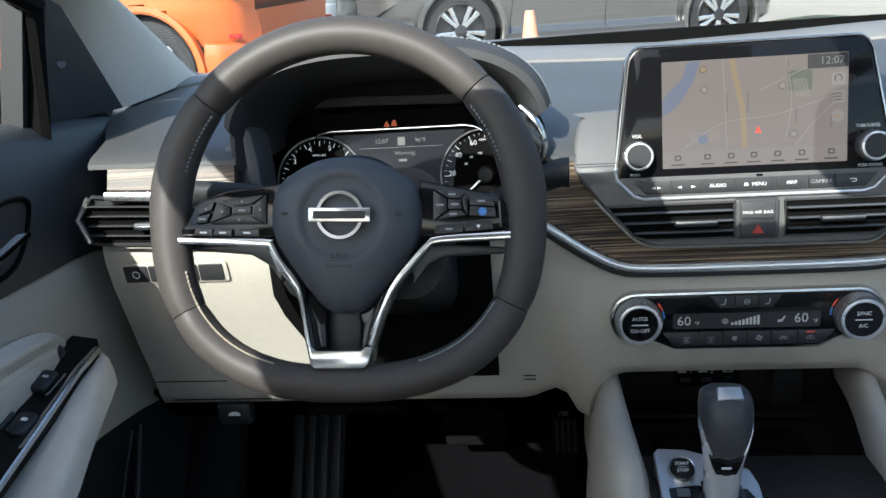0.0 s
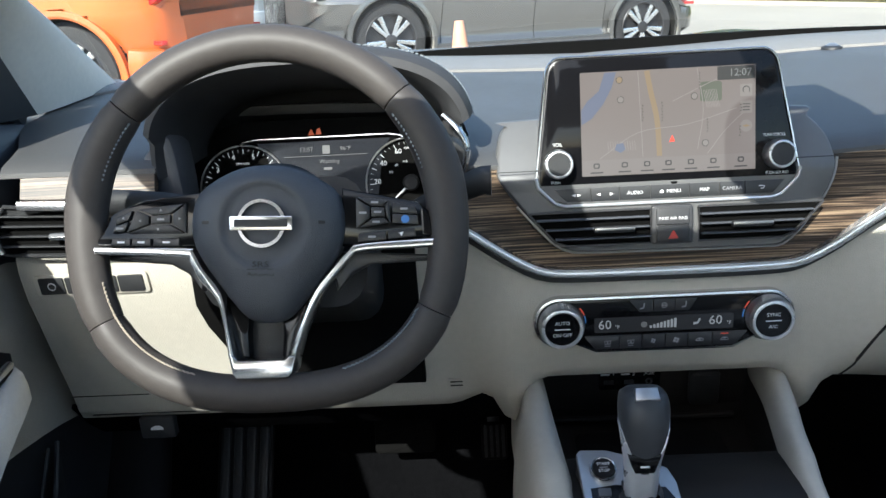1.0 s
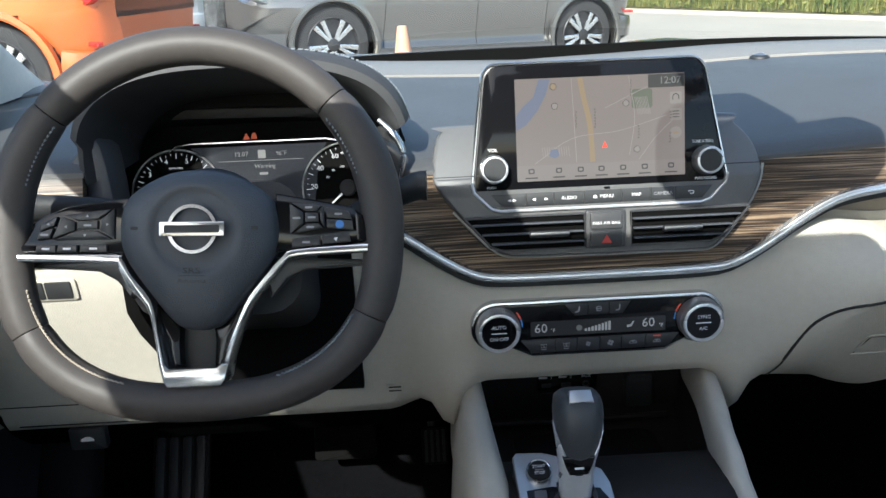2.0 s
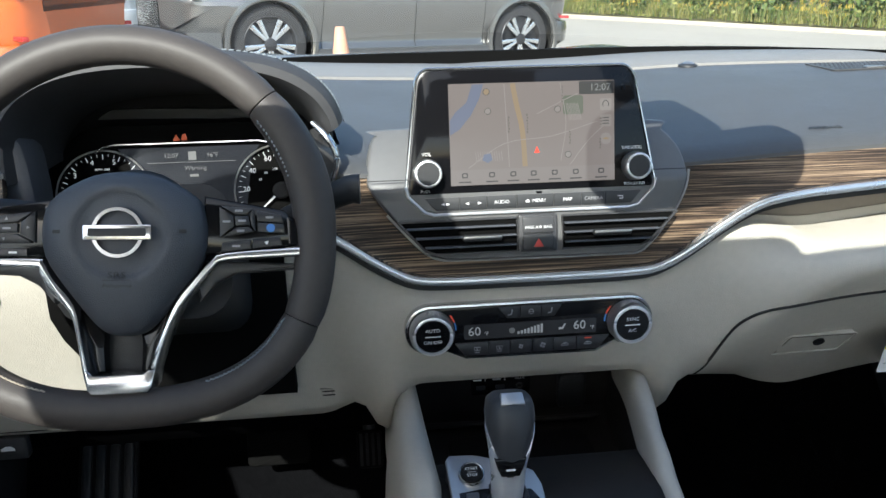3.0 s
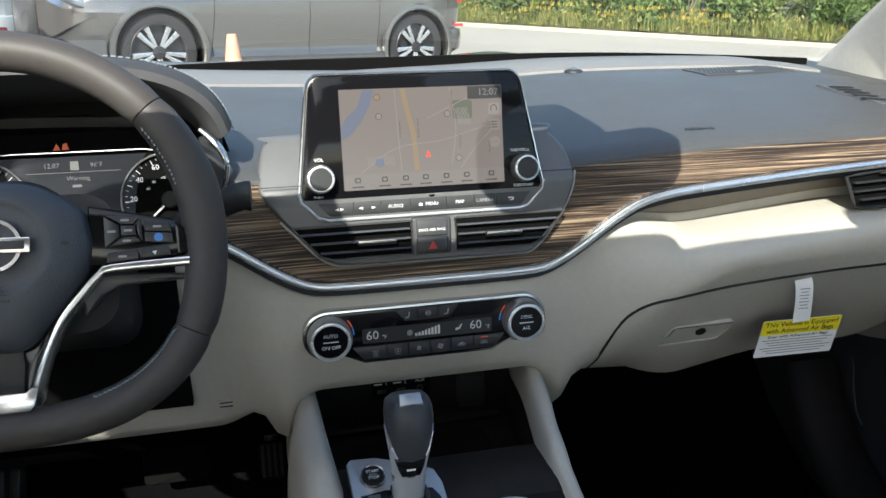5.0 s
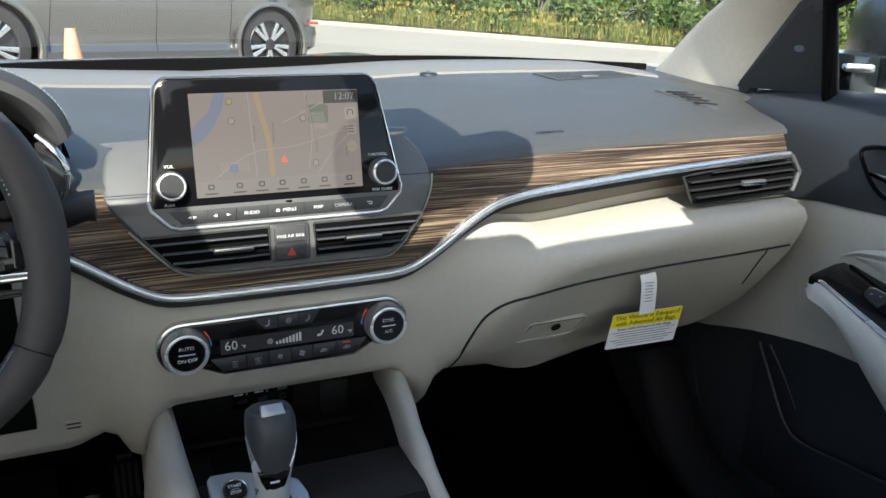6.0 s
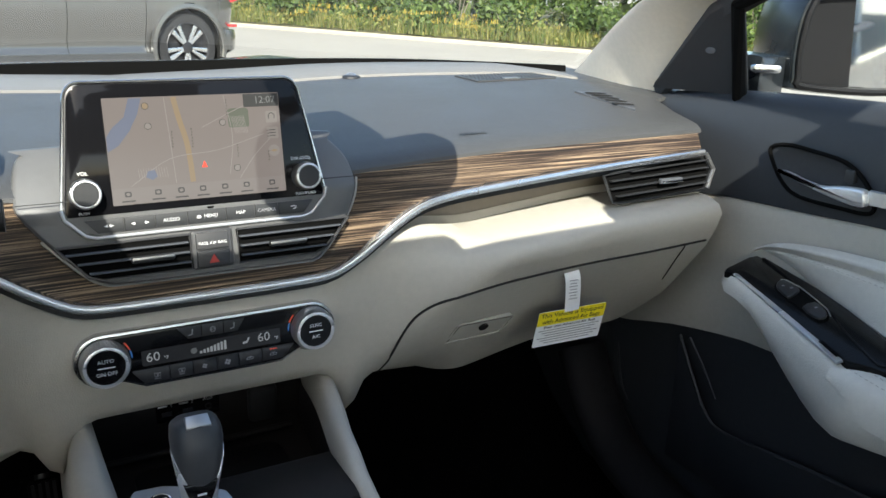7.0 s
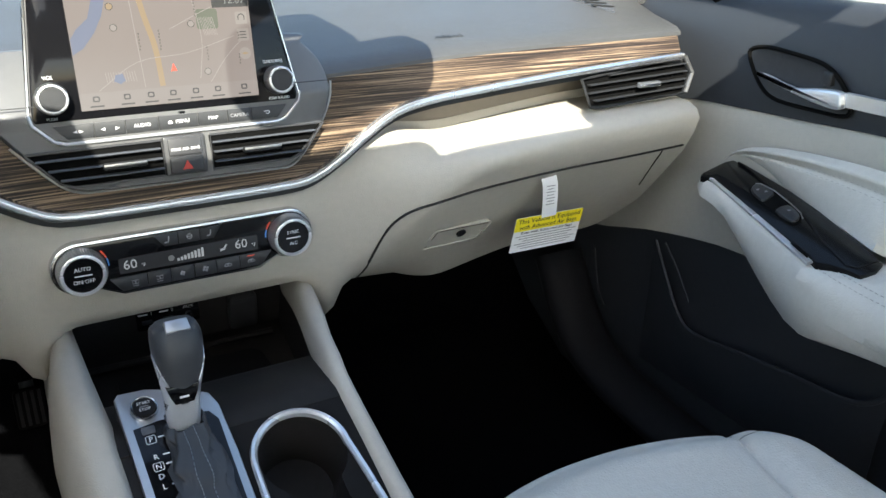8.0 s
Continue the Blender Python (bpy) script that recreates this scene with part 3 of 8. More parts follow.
AMBER = mat("dim amber-red lamp", (0.3, 0.05, 0.02), 0.5, var=0.02, emit=(1.0, 0.2, 0.08), emit_strength=0.10)
MID = mat("instrument display", (0.012, 0.013, 0.016), 0.15, var=0.02, emit=(0.35, 0.4, 0.5), emit_strength=0.015)
part("display", prism([(-0.064, -0.036), (0.058, -0.036), (0.066, 0.020), (0.076, 0.036), (-0.084, 0.036), (-0.072, 0.020)], at(CF, 0, 0, -0.001), 0.002), MID, cluster, "dim grey centre display")
part("rule", prism(rrect(0.10, 0.0006, 0.0002), at(CF, -0.002, 0.0185, 0.002), 0.0003), DIM_INK, cluster)
lettering("12:07", 0.0075, at(CF, -0.025, 0.0262, 0.0022), DIM_INK, cluster)
lettering("96°F", 0.007, at(CF, 0.022, 0.0258, 0.0022), DIM_INK, cluster)
lettering("Warning", 0.007, at(CF, 0.002, 0.0115, 0.0022), DIM_INK, cluster)
part("symbol", prism(rrect(0.009, 0.010, 0.001), at(CF, -0.001, 0.0256, 0.002), 0.0003), DIM_INK, cluster)
part("symbol", prism(rrect(0.010, 0.003, 0.001), at(CF, 0.0, 0.003, 0.002), 0.0003), DIM_INK, cluster)
part("warning_light", prism([(-0.004, -0.003), (0.004, -0.003), (0, 0.004)], at(CF, -0.018, 0.0465, 0.0), 0.001), AMBER, cluster, "orange-red lit warning light")
part("warning_light", prism([(-0.0035, -0.003), (0.0035, -0.003), (0.0015, 0.0045), (-0.002, 0.003)], at(CF, -0.009, 0.0470, 0.0), 0.001), AMBER, cluster, "orange-red lit warning light")


def gauge(cu, start, end, marks, needle, name):
    m = at(CF, cu, -0.0185, 0.0)
    R = 0.0535
    ring = [m @ Vector((R * math.cos(radians(a)), R * math.sin(radians(a)), 0.004)) for a in range(0, 360, 8)]
    g = part(name, turned([(R - 0.002, 0.0), (R - 0.002, 0.0015)], m, 40), BLACKP, cluster, "round black dial with white scale")
    part("ring", sweep(ring, oval(0.0011, n=6), up=(0, -1, 0), closed=True), SILVER, g, "thin silver ring")
    n = 36
    for i in range(n + 1):
        a = radians(start + (end - start) * i / n)
        long = i % 3 == 0
        r0, r1 = R - 0.004, R - (0.010 if long else 0.007)
        mm = m @ pose(0, 0, 0, 0, 0, math.degrees(a)) @ Matrix.Translation(((r0 + r1) / 2, 0, 0.0016))
        part("tick", prism(rrect(r0 - r1, 0.0008 if long else 0.00045, 0.0002, 1), mm, 0.0003), LIT_INK, g)
    for text, a, size, rr in marks:
        lettering(text, size, at(m, rr * math.cos(radians(a)), rr * math.sin(radians(a)), 0.002), LIT_INK, g)
    part("needle_hub", turned([(0.010, 0.0015), (0.010, 0.006), (0.008, 0.008), (0, 0.008)], m, 20), BLACKP, g)
    mm = m @ pose(0, 0, 0, 0, 0, needle)
    part("needle", prism([(0.008, -0.0012), (0.04, -0.0004), (0.04, 0.0004), (0.008, 0.0012)], mm, 0.001, base=0.005), LIT_INK, g)


gauge(0.0985, 225, -45, [("20", 176, 0.0085, 0.040), ("40", 143, 0.0085, 0.040), ("60", 110, 0.0085, 0.040), ("80", 78, 0.0085, 0.040), ("MPH", 94, 0.004, 0.041), ("100", 43, 0.0075, 0.040),
                         ("60", 150, 0.004, 0.027), ("80", 128, 0.004, 0.027), ("100", 104, 0.004, 0.026), ("140", 45, 0.004, 0.026), ("180", 10, 0.004, 0.03), ("220", -22, 0.004, 0.033)], 222, "speedometer")
gauge(-0.101, 225, -45, [("2", 173, 0.0085, 0.041), ("3", 141, 0.0085, 0.041), ("4", 107, 0.0085, 0.0415), ("5", 73, 0.0085, 0.0415), ("6", 39, 0.0085, 0.041), ("RPM×1000", 92, 0.0036, 0.032)], 222, "tachometer")

# ==== steering wheel ====
wheel = thing("steering_wheel", (-0.39, 0.6, 0.93), "dark leather steering wheel with flat bottom and satin chrome spokes", "steering wheel")
WF = frame_at((-0.389, 0.573, 0.938), 20)


def rim_uv(a):
    """Rim centre line; a in degrees, clockwise from the top."""
    r = radians(a)
    sn, cs = math.sin(r), math.cos(r)
    if cs >= 0:
        return 0.1605 * sn - 0.0045, 0.1580 * cs
    # flattened bottom with broad corners
    return 0.1605 * math.copysign(abs(sn) ** 0.80, sn) - 0.0045, -0.1510 * abs(cs) ** 0.78


def rim_piece(a0, a1, name):
    n = int(abs(a1 - a0) / 4)
    rows = []
    for i in range(n + 1):
        a = a0 + (a1 - a0) * i / n
        u, v = rim_uv(a)
        u2, v2 = rim_uv(a + 0.5)
        d = Vector((u2 - u, v2 - v)).normalized()
        out = Vector((-d.y, d.x))
        thickn = 0.0168 + 0.0020 * math.exp(-((abs(a if a < 180 else 360 - a) - 78) / 22) ** 2)
        e = min(i, n - i)
        k = 0.93 if e == 0 else 1.0
        rows.append([WF @ Vector((u + out.x * thickn * k * math.cos(t), v + out.y * thickn * k * math.cos(t), 0.0172 * k * math.sin(t))) for t in [2 * math.pi * j / 16 for j in range(16)]])
    bm = grid(rows, close_v=True)
    bm.verts.ensure_lookup_table()
    bm.faces.new(bm.verts[:16])
    bm.faces.new(bm.verts[-16:])
    return part(name, bm, LEATHER, wheel)


rim_piece(-48.8, 48.8, "rim_top")
rim_piece(49.2, 117.8, "rim_side")
rim_piece(118.2, 241.8, "rim_bottom")
rim_piece(242.2, 310.8, "rim_side")


def stitches(a0, a1, count, material, inner=0.0135):
    bms = []
    for i in range(count):
        a = a0 + (a1 - a0) * (i + 0.5) / count
        u, v = rim_uv(a)
        u2, v2 = rim_uv(a + 0.5)
        d = Vector((u2 - u, v2 - v)).normalized()
        inn = Vector((d.y, -d.x))
        c = Vector((u, v)) + inn * inner
        h = d * 0.0022 + inn * 0.0011
        bms.append(sweep([WF @ Vector((c.x - h.x, c.y - h.y, 0.0085)), WF @ Vector((c.x + h.x, c.y + h.y, 0.0112))], oval(0.0009, n=5)))
    part("stitching", join(*bms), material, wheel, "pale cross stitching on the inner rim")


stitches(52, 74, 14, BLUE_THREAD)
stitches(120, 160, 24, BLUE_THREAD)
# lower left arc: sunlight painted as a lighter, warmer thread colour
stitches(200, 256, 34, SUNLIT_THREAD)
stitches(286, 309, 14, BLUE_THREAD)

# airbag pad
PADMAT = mat("charcoal airbag cover", (0.052, 0.057, 0.067), 0.5, var=0.06, bump=0.3, bump_scale=1000)
WS = at(WF, -0.004, 0.0, 0.0, -2.5)
WP = at(WS, 0.005, 0.0, 0.0)
pad_half = [(0.024, 0.0455), (0.047, 0.0345), (0.061, 0.0215), (0.066, 0.004), (0.0655, -0.014), (0.060, -0.0295), (0.047, -0.049), (0.030, -0.071), (0.020, -0.082), (0.012, -0.0870)]
pad_out = curve([(0.0, 0.0485)] + pad_half + [(0.0, -0.0885)] + [(-u, v) for u, v in pad_half[::-1]], 4, True)
DISH = Vector((0.0, -0.0045))
rows = []
for k, w in ((0.97, -0.02), (1.0, 0.0), (1.0, 0.010), (0.985, 0.016), (0.95, 0.0215)):
    rows.append([WP @ Vector((p.x * k, p.y * k, w)) for p in pad_out])
# from the outline to the round dish in the middle
for f, w in ((0.3, 0.0265), (0.6, 0.0300), (0.85, 0.0318), (1.0, 0.0322)):
    rows.append([WP @ Vector((*(p * 0.95).lerp(DISH + (p - DISH).normalized() * 0.0375, f), w)) for p in pad_out])
for r, w in ((0.0345, 0.0306), (0.032, 0.0298), (0.026, 0.0300), (0.015, 0.0314), (0.001, 0.0318)):
    rows.append([WP @ Vector((*(DISH + (p - DISH).normalized() * r), w)) for p in pad_out])
bm = grid(rows, close_v=True)
bm.verts.ensure_lookup_table()
bm.faces.new(bm.verts[-len(pad_out):])
pad = part("airbag_pad", bm, PADMAT, wheel, "rounded airbag cover with a round dish", angle=60)
EM = at(WP, -0.0005, -0.0030, 0.0)
ring = [EM @ Vector((0.0190 * math.cos(radians(a)), 0.0190 * math.sin(radians(a)), 0.0350)) for a in range(0, 360, 8)]
part("emblem_ring", sweep(ring, [(-0.0022, -0.002), (0.0022, -0.002), (0.0014, 0.0015), (-0.0014, 0.0015)], up=tuple(WF.to_3x3() @ Vector((0, 0, 1))), closed=True), CHROME, pad, "satin chrome ring emblem")
bar = part("emblem_bar", prism(rrect(0.0535, 0.0125, 0.0012), at(EM, 0, 0, 0.0335), 0.004, bev=0.0012), CHROME, pad, "satin chrome emblem bar")
part("emblem_mark", prism(rrect(0.045, 0.0066, 0.001), at(EM, 0, 0, 0.0376), 0.0003), BLACKP, pad)
MARK = mat("faint grey print", (0.010, 0.011, 0.012), 0.6, var=0.05)
lettering("SRS", 0.0065, at(WP, -0.002, -0.0375, 0.0325) @ pose(0, 0, 0, -3, 0, 0), MARK, pad, width=0.014)
part("rule", prism(rrect(0.022, 0.0005, 0.0002), at(WP, -0.002, -0.0415, 0.0323) @ pose(0, 0, 0, -3, 0, 0), 0.0004), MARK, pad)
lettering("AIRBAG", 0.0065, at(WP, -0.002, -0.0455, 0.0318) @ pose(0, 0, 0, -3, 0, 0), MARK, pad, width=0.023)
for q in (-1, 1):
    part("horn_mark", prism(rrect(0.007, 0.0028, 0.001), at(WP, q * 0.049, -0.002, 0.0300), 0.0003), MARK, pad)

# spokes with switches: gloss pods, cut keys, and a bright trim that runs down into the lower spoke
def key(pts, name, symbol, parent, ink=GREY_INK):
    """A raised key with a printed mark in its middle."""
    b = part("button", prism(pts, at(WS, 0, 0, 0.0098), 0.0026, bev=0.0007), BUTTONP, parent, name)
    if symbol:
        cu, cv = sum(p[0] for p in pts) / len(pts), sum(p[1] for p in pts) / len(pts)
        part("symbol", prism(symbol, at(WS, cu, cv, 0.0125), 0.0002), ink, b, "blue lit symbol" if ink == BLUE_INK else "")


def arrow(a, r=0.0016):
    return [(r * math.cos(radians(a + k)), r * math.sin(radians(a + k))) for k in (0, 125, 235)]


DASH = rrect(0.0065, 0.0018, 0.0004, 2)
pod = part("spoke_left", prism([(-0.148, -0.0215), (-0.1425, -0.0097), (-0.1345, 0.0054), (-0.126, 0.0108), (-0.1045, 0.0185), (-0.050, 0.0262), (-0.050, -0.0228)], WS, 0.022, base=-0.012, bev=0.003), GLOSS, wheel, "gloss black switch pod")
key([(-0.1085, 0.0105), (-0.0705, 0.0152), (-0.0808, 0.0068), (-0.0985, 0.0056)], "", arrow(90), pod)
key([(-0.1174, -0.0108), (-0.0700, -0.0106), (-0.0817, -0.0028), (-0.0982, -0.0028)], "", arrow(-90), pod)
key([(-0.1105, 0.0090), (-0.1003, 0.0050), (-0.1003, -0.0024), (-0.1193, -0.0095)], "", arrow(180), pod)
key([(-0.0670, 0.0158), (-0.0670, -0.0104), (-0.0790, -0.0026), (-0.0785, 0.0066)], "", arrow(0), pod)
key([(-0.0980, 0.0048), (-0.0810, 0.0058), (-0.0812, -0.0018), (-0.0980, -0.0018)], "", DASH, pod)
key([(-0.1280, 0.0030), (-0.1150, 0.0092), (-0.1172, 0.0012), (-0.1295, -0.0030)], "", arrow(200), pod)
key([(-0.1302, -0.0044), (-0.1182, -0.0006), (-0.1216, -0.0094), (-0.1320, -0.0104)], "", DASH, pod)
for a, b in ((-0.1320, -0.1163), (-0.1143, -0.0985), (-0.0950, -0.0735)):
    key([(a, -0.0148), (b, -0.0150), (b, -0.0216), (a - 0.0015, -0.0212)], "", DASH, pod, WHITE_INK)
part("divider", prism([(-0.0600, 0.0200), (-0.0535, 0.0212), (-0.0575, -0.0060), (-0.0600, -0.0060)], at(WS, 0, 0, 0.0098), 0.0016, bev=0.0005), GLOSS, pod)

pod = part("spoke_right", prism([(0.068, 0.0285), (0.1335, 0.0168), (0.1435, 0.0088), (0.149, -0.0133), (0.068, -0.0220)], WS, 0.022, base=-0.012, bev=0.003), GLOSS, wheel, "gloss black switch pod")
key([(0.0825, 0.0202), (0.1080, 0.0178), (0.1040, 0.0128), (0.0938, 0.0130)], "", DASH, pod)
key([(0.0842, -0.0063), (0.1092, -0.0018), (0.1052, 0.0024), (0.0950, 0.0020)], "", DASH, pod)
key([(0.0808, 0.0192), (0.0812, -0.0062), (0.0928, 0.0026), (0.0924, 0.0118)], "", DASH, pod)
key([(0.1096, 0.0168), (0.1108, -0.0010), (0.1074, 0.0034), (0.1062, 0.0112)], "", None, pod)
key([(0.0938, 0.0116), (0.1050, 0.0114), (0.1058, 0.0036), (0.0942, 0.0034)], "", DASH, pod)
key([(0.1120, 0.0160), (0.1316, 0.0125), (0.1338, 0.0056), (0.1124, 0.0070)], "", DASH, pod)
key([(0.1124, 0.0060), (0.1340, 0.0046), (0.1350, -0.0036), (0.1124, -0.0018)], "", oval(0.0036, n=16), pod, BLUE_INK)
key([(0.0832, -0.0112), (0.1068, -0.0090), (0.1068, -0.0164), (0.0823, -0.0188)], "", DASH, pod)
key([(0.1085, -0.0085), (0.1310, -0.0062), (0.1328, -0.0134), (0.1086, -0.0160)], "", arrow(40, 0.0022), pod, WHITE_INK)
part("divider", prism([(0.1365, 0.0105), (0.1435, 0.0060), (0.1465, -0.0125), (0.1385, -0.0120)], at(WS, 0, 0, 0.0098), 0.0016, bev=0.0005), GLOSS, pod)

trim_left = [(-0.148, -0.0223), (-0.0690, -0.0232), (-0.0605, -0.0262), (-0.0526, -0.0410), (-0.0362, -0.0622), (-0.0303, -0.0907), (-0.0250, -0.117)], [(-0.0300, -0.117), (-0.0342, -0.0908), (-0.0402, -0.0680), (-0.0556, -0.0515), (-0.0644, -0.0350), (-0.0716, -0.0308), (-0.148, -0.0287)]
trim_right = [(0.148, -0.0150), (0.0860, -0.0196), (0.0740, -0.0262), (0.0596, -0.0415), (0.0450, -0.0602), (0.0358, -0.0823), (0.0256, -0.1094), (0.0228, -0.117)], [(0.0288, -0.117), (0.0325, -0.1043), (0.0402, -0.0827), (0.0495, -0.0642), (0.0646, -0.0452), (0.0762, -0.0318), (0.0880, -0.0262), (0.148, -0.0226)]
for inner_edge, outer_edge in (trim_left, trim_right):
    part("spoke_trim", prism([(p.x, p.y) for p in curve(inner_edge, 3) + curve(outer_edge, 3)], WS, 0.032, base=-0.0185, bev=0.0018), TRIM, wheel, "satin chrome spoke trim")
for s in (-1, 1):
    def uv(pts):
        return [(p[0] * s, p[1]) for p in pts]
    part("spoke_back", prism(uv([(0.055, -0.026), (0.148, -0.029), (0.148, -0.034), (0.09, -0.038), (0.075, -0.046), (0.06, -0.062)]), WS, 0.010, base=-0.024, bev=0.003), BEZEL, wheel)
    part("lower_leg", prism(uv([(0.014, -0.084), (0.040, -0.062), (0.030, -0.095), (0.0235, -0.122), (0.014, -0.119), (0.015, -0.10)]), WS, 0.018, base=-0.016, bev=0.004), GLOSS, wheel)
part("spoke_foot", prism([(-0.0300, -0.1165), (-0.0262, -0.1320), (-0.0225, -0.1368), (0.0225, -0.1358), (0.0262, -0.1300), (0.0288, -0.1165), (0.0228, -0.1165), (0.0192, -0.1200), (-0.0212, -0.1208), (-0.0250, -0.1165)], WS, 0.034, base=-0.0202, bev=0.0015), TRIM, wheel, "satin chrome foot of the lower spoke")
part("spoke_core", prism([(-0.03, -0.075), (0.03, -0.075), (0.019, -0.126), (-0.019, -0.126)], WS, 0.010, base=-0.022, bev=0.002), BLACKP, wheel)
part("column_boot", turned([(0.05, -0.10), (0.055, -0.03), (0.05, -0.012), (0, -0.012)], WF, 28), BLACKP, wheel)

column = thing("steering_column", (-0.389, 0.7, 0.88), "black steering column shroud with stalks", "steering column")
part("shroud", sweep([WF @ Vector((0, -0.018 - 0.03 * i / 5, -0.05 - 0.2 * i / 5)) for i in range(6)], [(p[0], p[1]) for p in rrect(0.155, 0.125, 0.03)], up=(0, 0.3, 1)), BLACKP, column)
# no hole is cut: a black sheet before the panel paints the opening's shade
part("knee_gap", thick(grid([[(x + (0.030 * smooth(z, 0.80, 0.70) if x < -0.5 else 0.0), 0.7215 + 0.33 * max(0.0, 0.80 - z), z) for x in (-0.522, -0.46, -0.38, -0.32, -0.275)] for z in (0.670, 0.71, 0.74, 0.77, 0.80, 0.84, 0.88)]), 0.012), WELL, column, "black sheet standing in for the shaded opening round the column")
st = part("wiper_stalk", sweep(curve([(-0.31, 0.70, 0.885), (-0.25, 0.68, 0.918), (-0.205, 0.648, 0.945), (-0.192, 0.645, 0.947)], 5), oval(0.009, 0.012), scale=lambda f: 0.8 + 0.45 * f), BLACKP, column, "black stalk")
part("light_stalk", sweep(curve([(-0.47, 0.66, 0.93), (-0.52, 0.655, 0.938), (-0.555, 0.648, 0.942), (-0.568, 0.645, 0.943)], 5), oval(0.009, 0.012), scale=lambda f: 0.8 + 0.45 * f), BLACKP, column, "black stalk")

# ==== centre stack ====
stack = thing("centre_stack", (0, 0.75, 0.85), "satin graphite centre panel with two air vents and hazard button", "centre stack")
# outer panel: its outline follows the inner edge of the wood
right_edge = [(0.112, -0.0158), (0.1255, -0.0070), (0.1405, 0.0105), (0.1570, 0.0350), (0.1660, 0.0560), (0.1685, 0.0740), (0.1650, 0.0930), (0.1520, 0.1100), (0.131, 0.1200)]
left_edge = [(-0.156, 0.1180), (-0.1710, 0.1130), (-0.1800, 0.0990), (-0.1840, 0.0740), (-0.1790, 0.0600), (-0.1625, 0.0370), (-0.1400, 0.0115), (-0.1235, -0.0050), (-0.110, -0.0125)]
low_edge = [(-0.09, -0.0150), (0.0, -0.0162), (0.09, -0.0166)]
out = curve(left_edge + low_edge + right_edge, 4, True)
SF = frame_at((0, 0.722, 0.860), 9)


def domed(outline, m, depth):
    rows = [[m @ Vector((p[0] * k, 0.055 + (p[1] - 0.055) * k, w)) for p in outline] for k, w in ((1, -0.016), (1, depth - 0.006), (0.992, depth - 0.002), (0.975, depth), (0.8, depth + 0.0005), (0.6, depth + 0.001), (0.4, depth + 0.001), (0.2, depth + 0.001), (0.02, depth + 0.001))]
    bm = grid(rows, close_v=True)
    for v in bm.verts:
        v.co.y += 0.75 * max(0.0, v.co.z - 0.925) + 0.3 * max(0.0, v.co.z - 0.955)
    return bm


STACKP = mat("satin grey stack plastic", (0.11, 0.11, 0.11), 0.42, var=0.05, bump=0.15, bump_scale=1000)
part("panel", domed([(p.x, p.y) for p in out], SF, 0.012), STACKP, stack, "satin grey panel with rounded edge")
part("edge_trim", sweep([SF @ Vector((p.x * 1.006, p.y - 0.0012, 0.006)) for p in curve(left_edge[5:] + low_edge + right_edge[:6], 4)], oval(0.0016, n=6), up=(0, -1, 0)), SILVER, stack, "thin silver edge")
for u, v in ((-0.157, 0.0735), (0.148, 0.0745)):
    part("seam", prism(rrect(0.050, 0.0009, 0.0003), at(SF, u, v, 0.0128), 0.0006), BLACKP, stack)


def louvre_vent(m, outline, slats, tab_u, parent, name="air_vent", tab_w=0.042):
    """A vent: a dark well behind an outline, slats across it, and a chrome tab."""
    v = part(name, prism(outline, m, 0.004, base=0.0105), WELL, parent, "black air vent with slats")
    us = [p[0] for p in outline]
    lo, hi = min(p[1] for p in outline), max(p[1] for p in outline)
    for i in range(slats):
        vv = lo + (hi - lo) * (i + 0.7) / (slats + 0.4)
        # the slat's reach is where its line crosses the outline
        cross = []
        for a, b in zip(outline, outline[1:] + outline[:1]):
            if (a[1] - vv) * (b[1] - vv) < 0:
                cross.append(a[0] + (b[0] - a[0]) * (vv - a[1]) / (b[1] - a[1]))
        a, b = min(cross) + 0.002, max(cross) - 0.002
        part("slat", sweep([m @ Vector((a, vv, 0.0165)), m @ Vector((b, vv, 0.0165))], [(-0.0009, -0.002), (0.0009, -0.002), (0.0009, 0.005), (0.0, 0.006), (-0.0009, 0.005)], up=tuple(m.to_3x3() @ Vector((0, 0, 1)))), SOFT, v)
    vv = (lo + hi) / 2 - 0.001
    t = part("tab", prism(rrect(tab_w, 0.0065, 0.002), at(m, tab_u, vv, 0.020), 0.006, bev=0.0015), BLACKP, v)
    part("tab_trim", prism(rrect(tab_w * 0.98, 0.0028, 0.001), at(m, tab_u, vv + 0.001, 0.0255), 0.0015, bev=0.0005), SILVER, t, "silver grip")
    return v


VF = at(SF, 0, 0, 0.0)
louvre_vent(VF, [(-0.153, 0.0285), (-0.026, 0.0285), (-0.024, -0.0065), (-0.113, -0.0065), (-0.124, -0.002)], 3, -0.064, stack)
louvre_vent(VF, [(0.024, 0.0285), (0.150, 0.0285), (0.122, -0.002), (0.111, -0.0065), (0.026, -0.0065)], 3, 0.078, stack)
for s in (-1, 1):
    part("vent_rim", sweep([VF @ Vector((s * u, v, 0.0155)) for u, v in ((0.153, 0.029), (0.025, 0.029), (0.025, -0.0075), (0.112, -0.0075), (0.125, -0.003), (0.153, 0.029))], oval(0.0014, n=6), up=tuple(SF.to_3x3() @ Vector((0, 0, 1)))), BEZEL, stack)
part("hazard_block", prism(rrect(0.043, 0.041, 0.003), at(SF, -0.003, 0.0115, 0.011), 0.008, bev=0.002), BEZEL, stack)
hz = part("hazard_button", prism(rrect(0.034, 0.0175, 0.002), at(SF, -0.003, 0.0020, 0.019), 0.003, bev=0.001), BUTTONP, stack, "hazard button with red triangle")
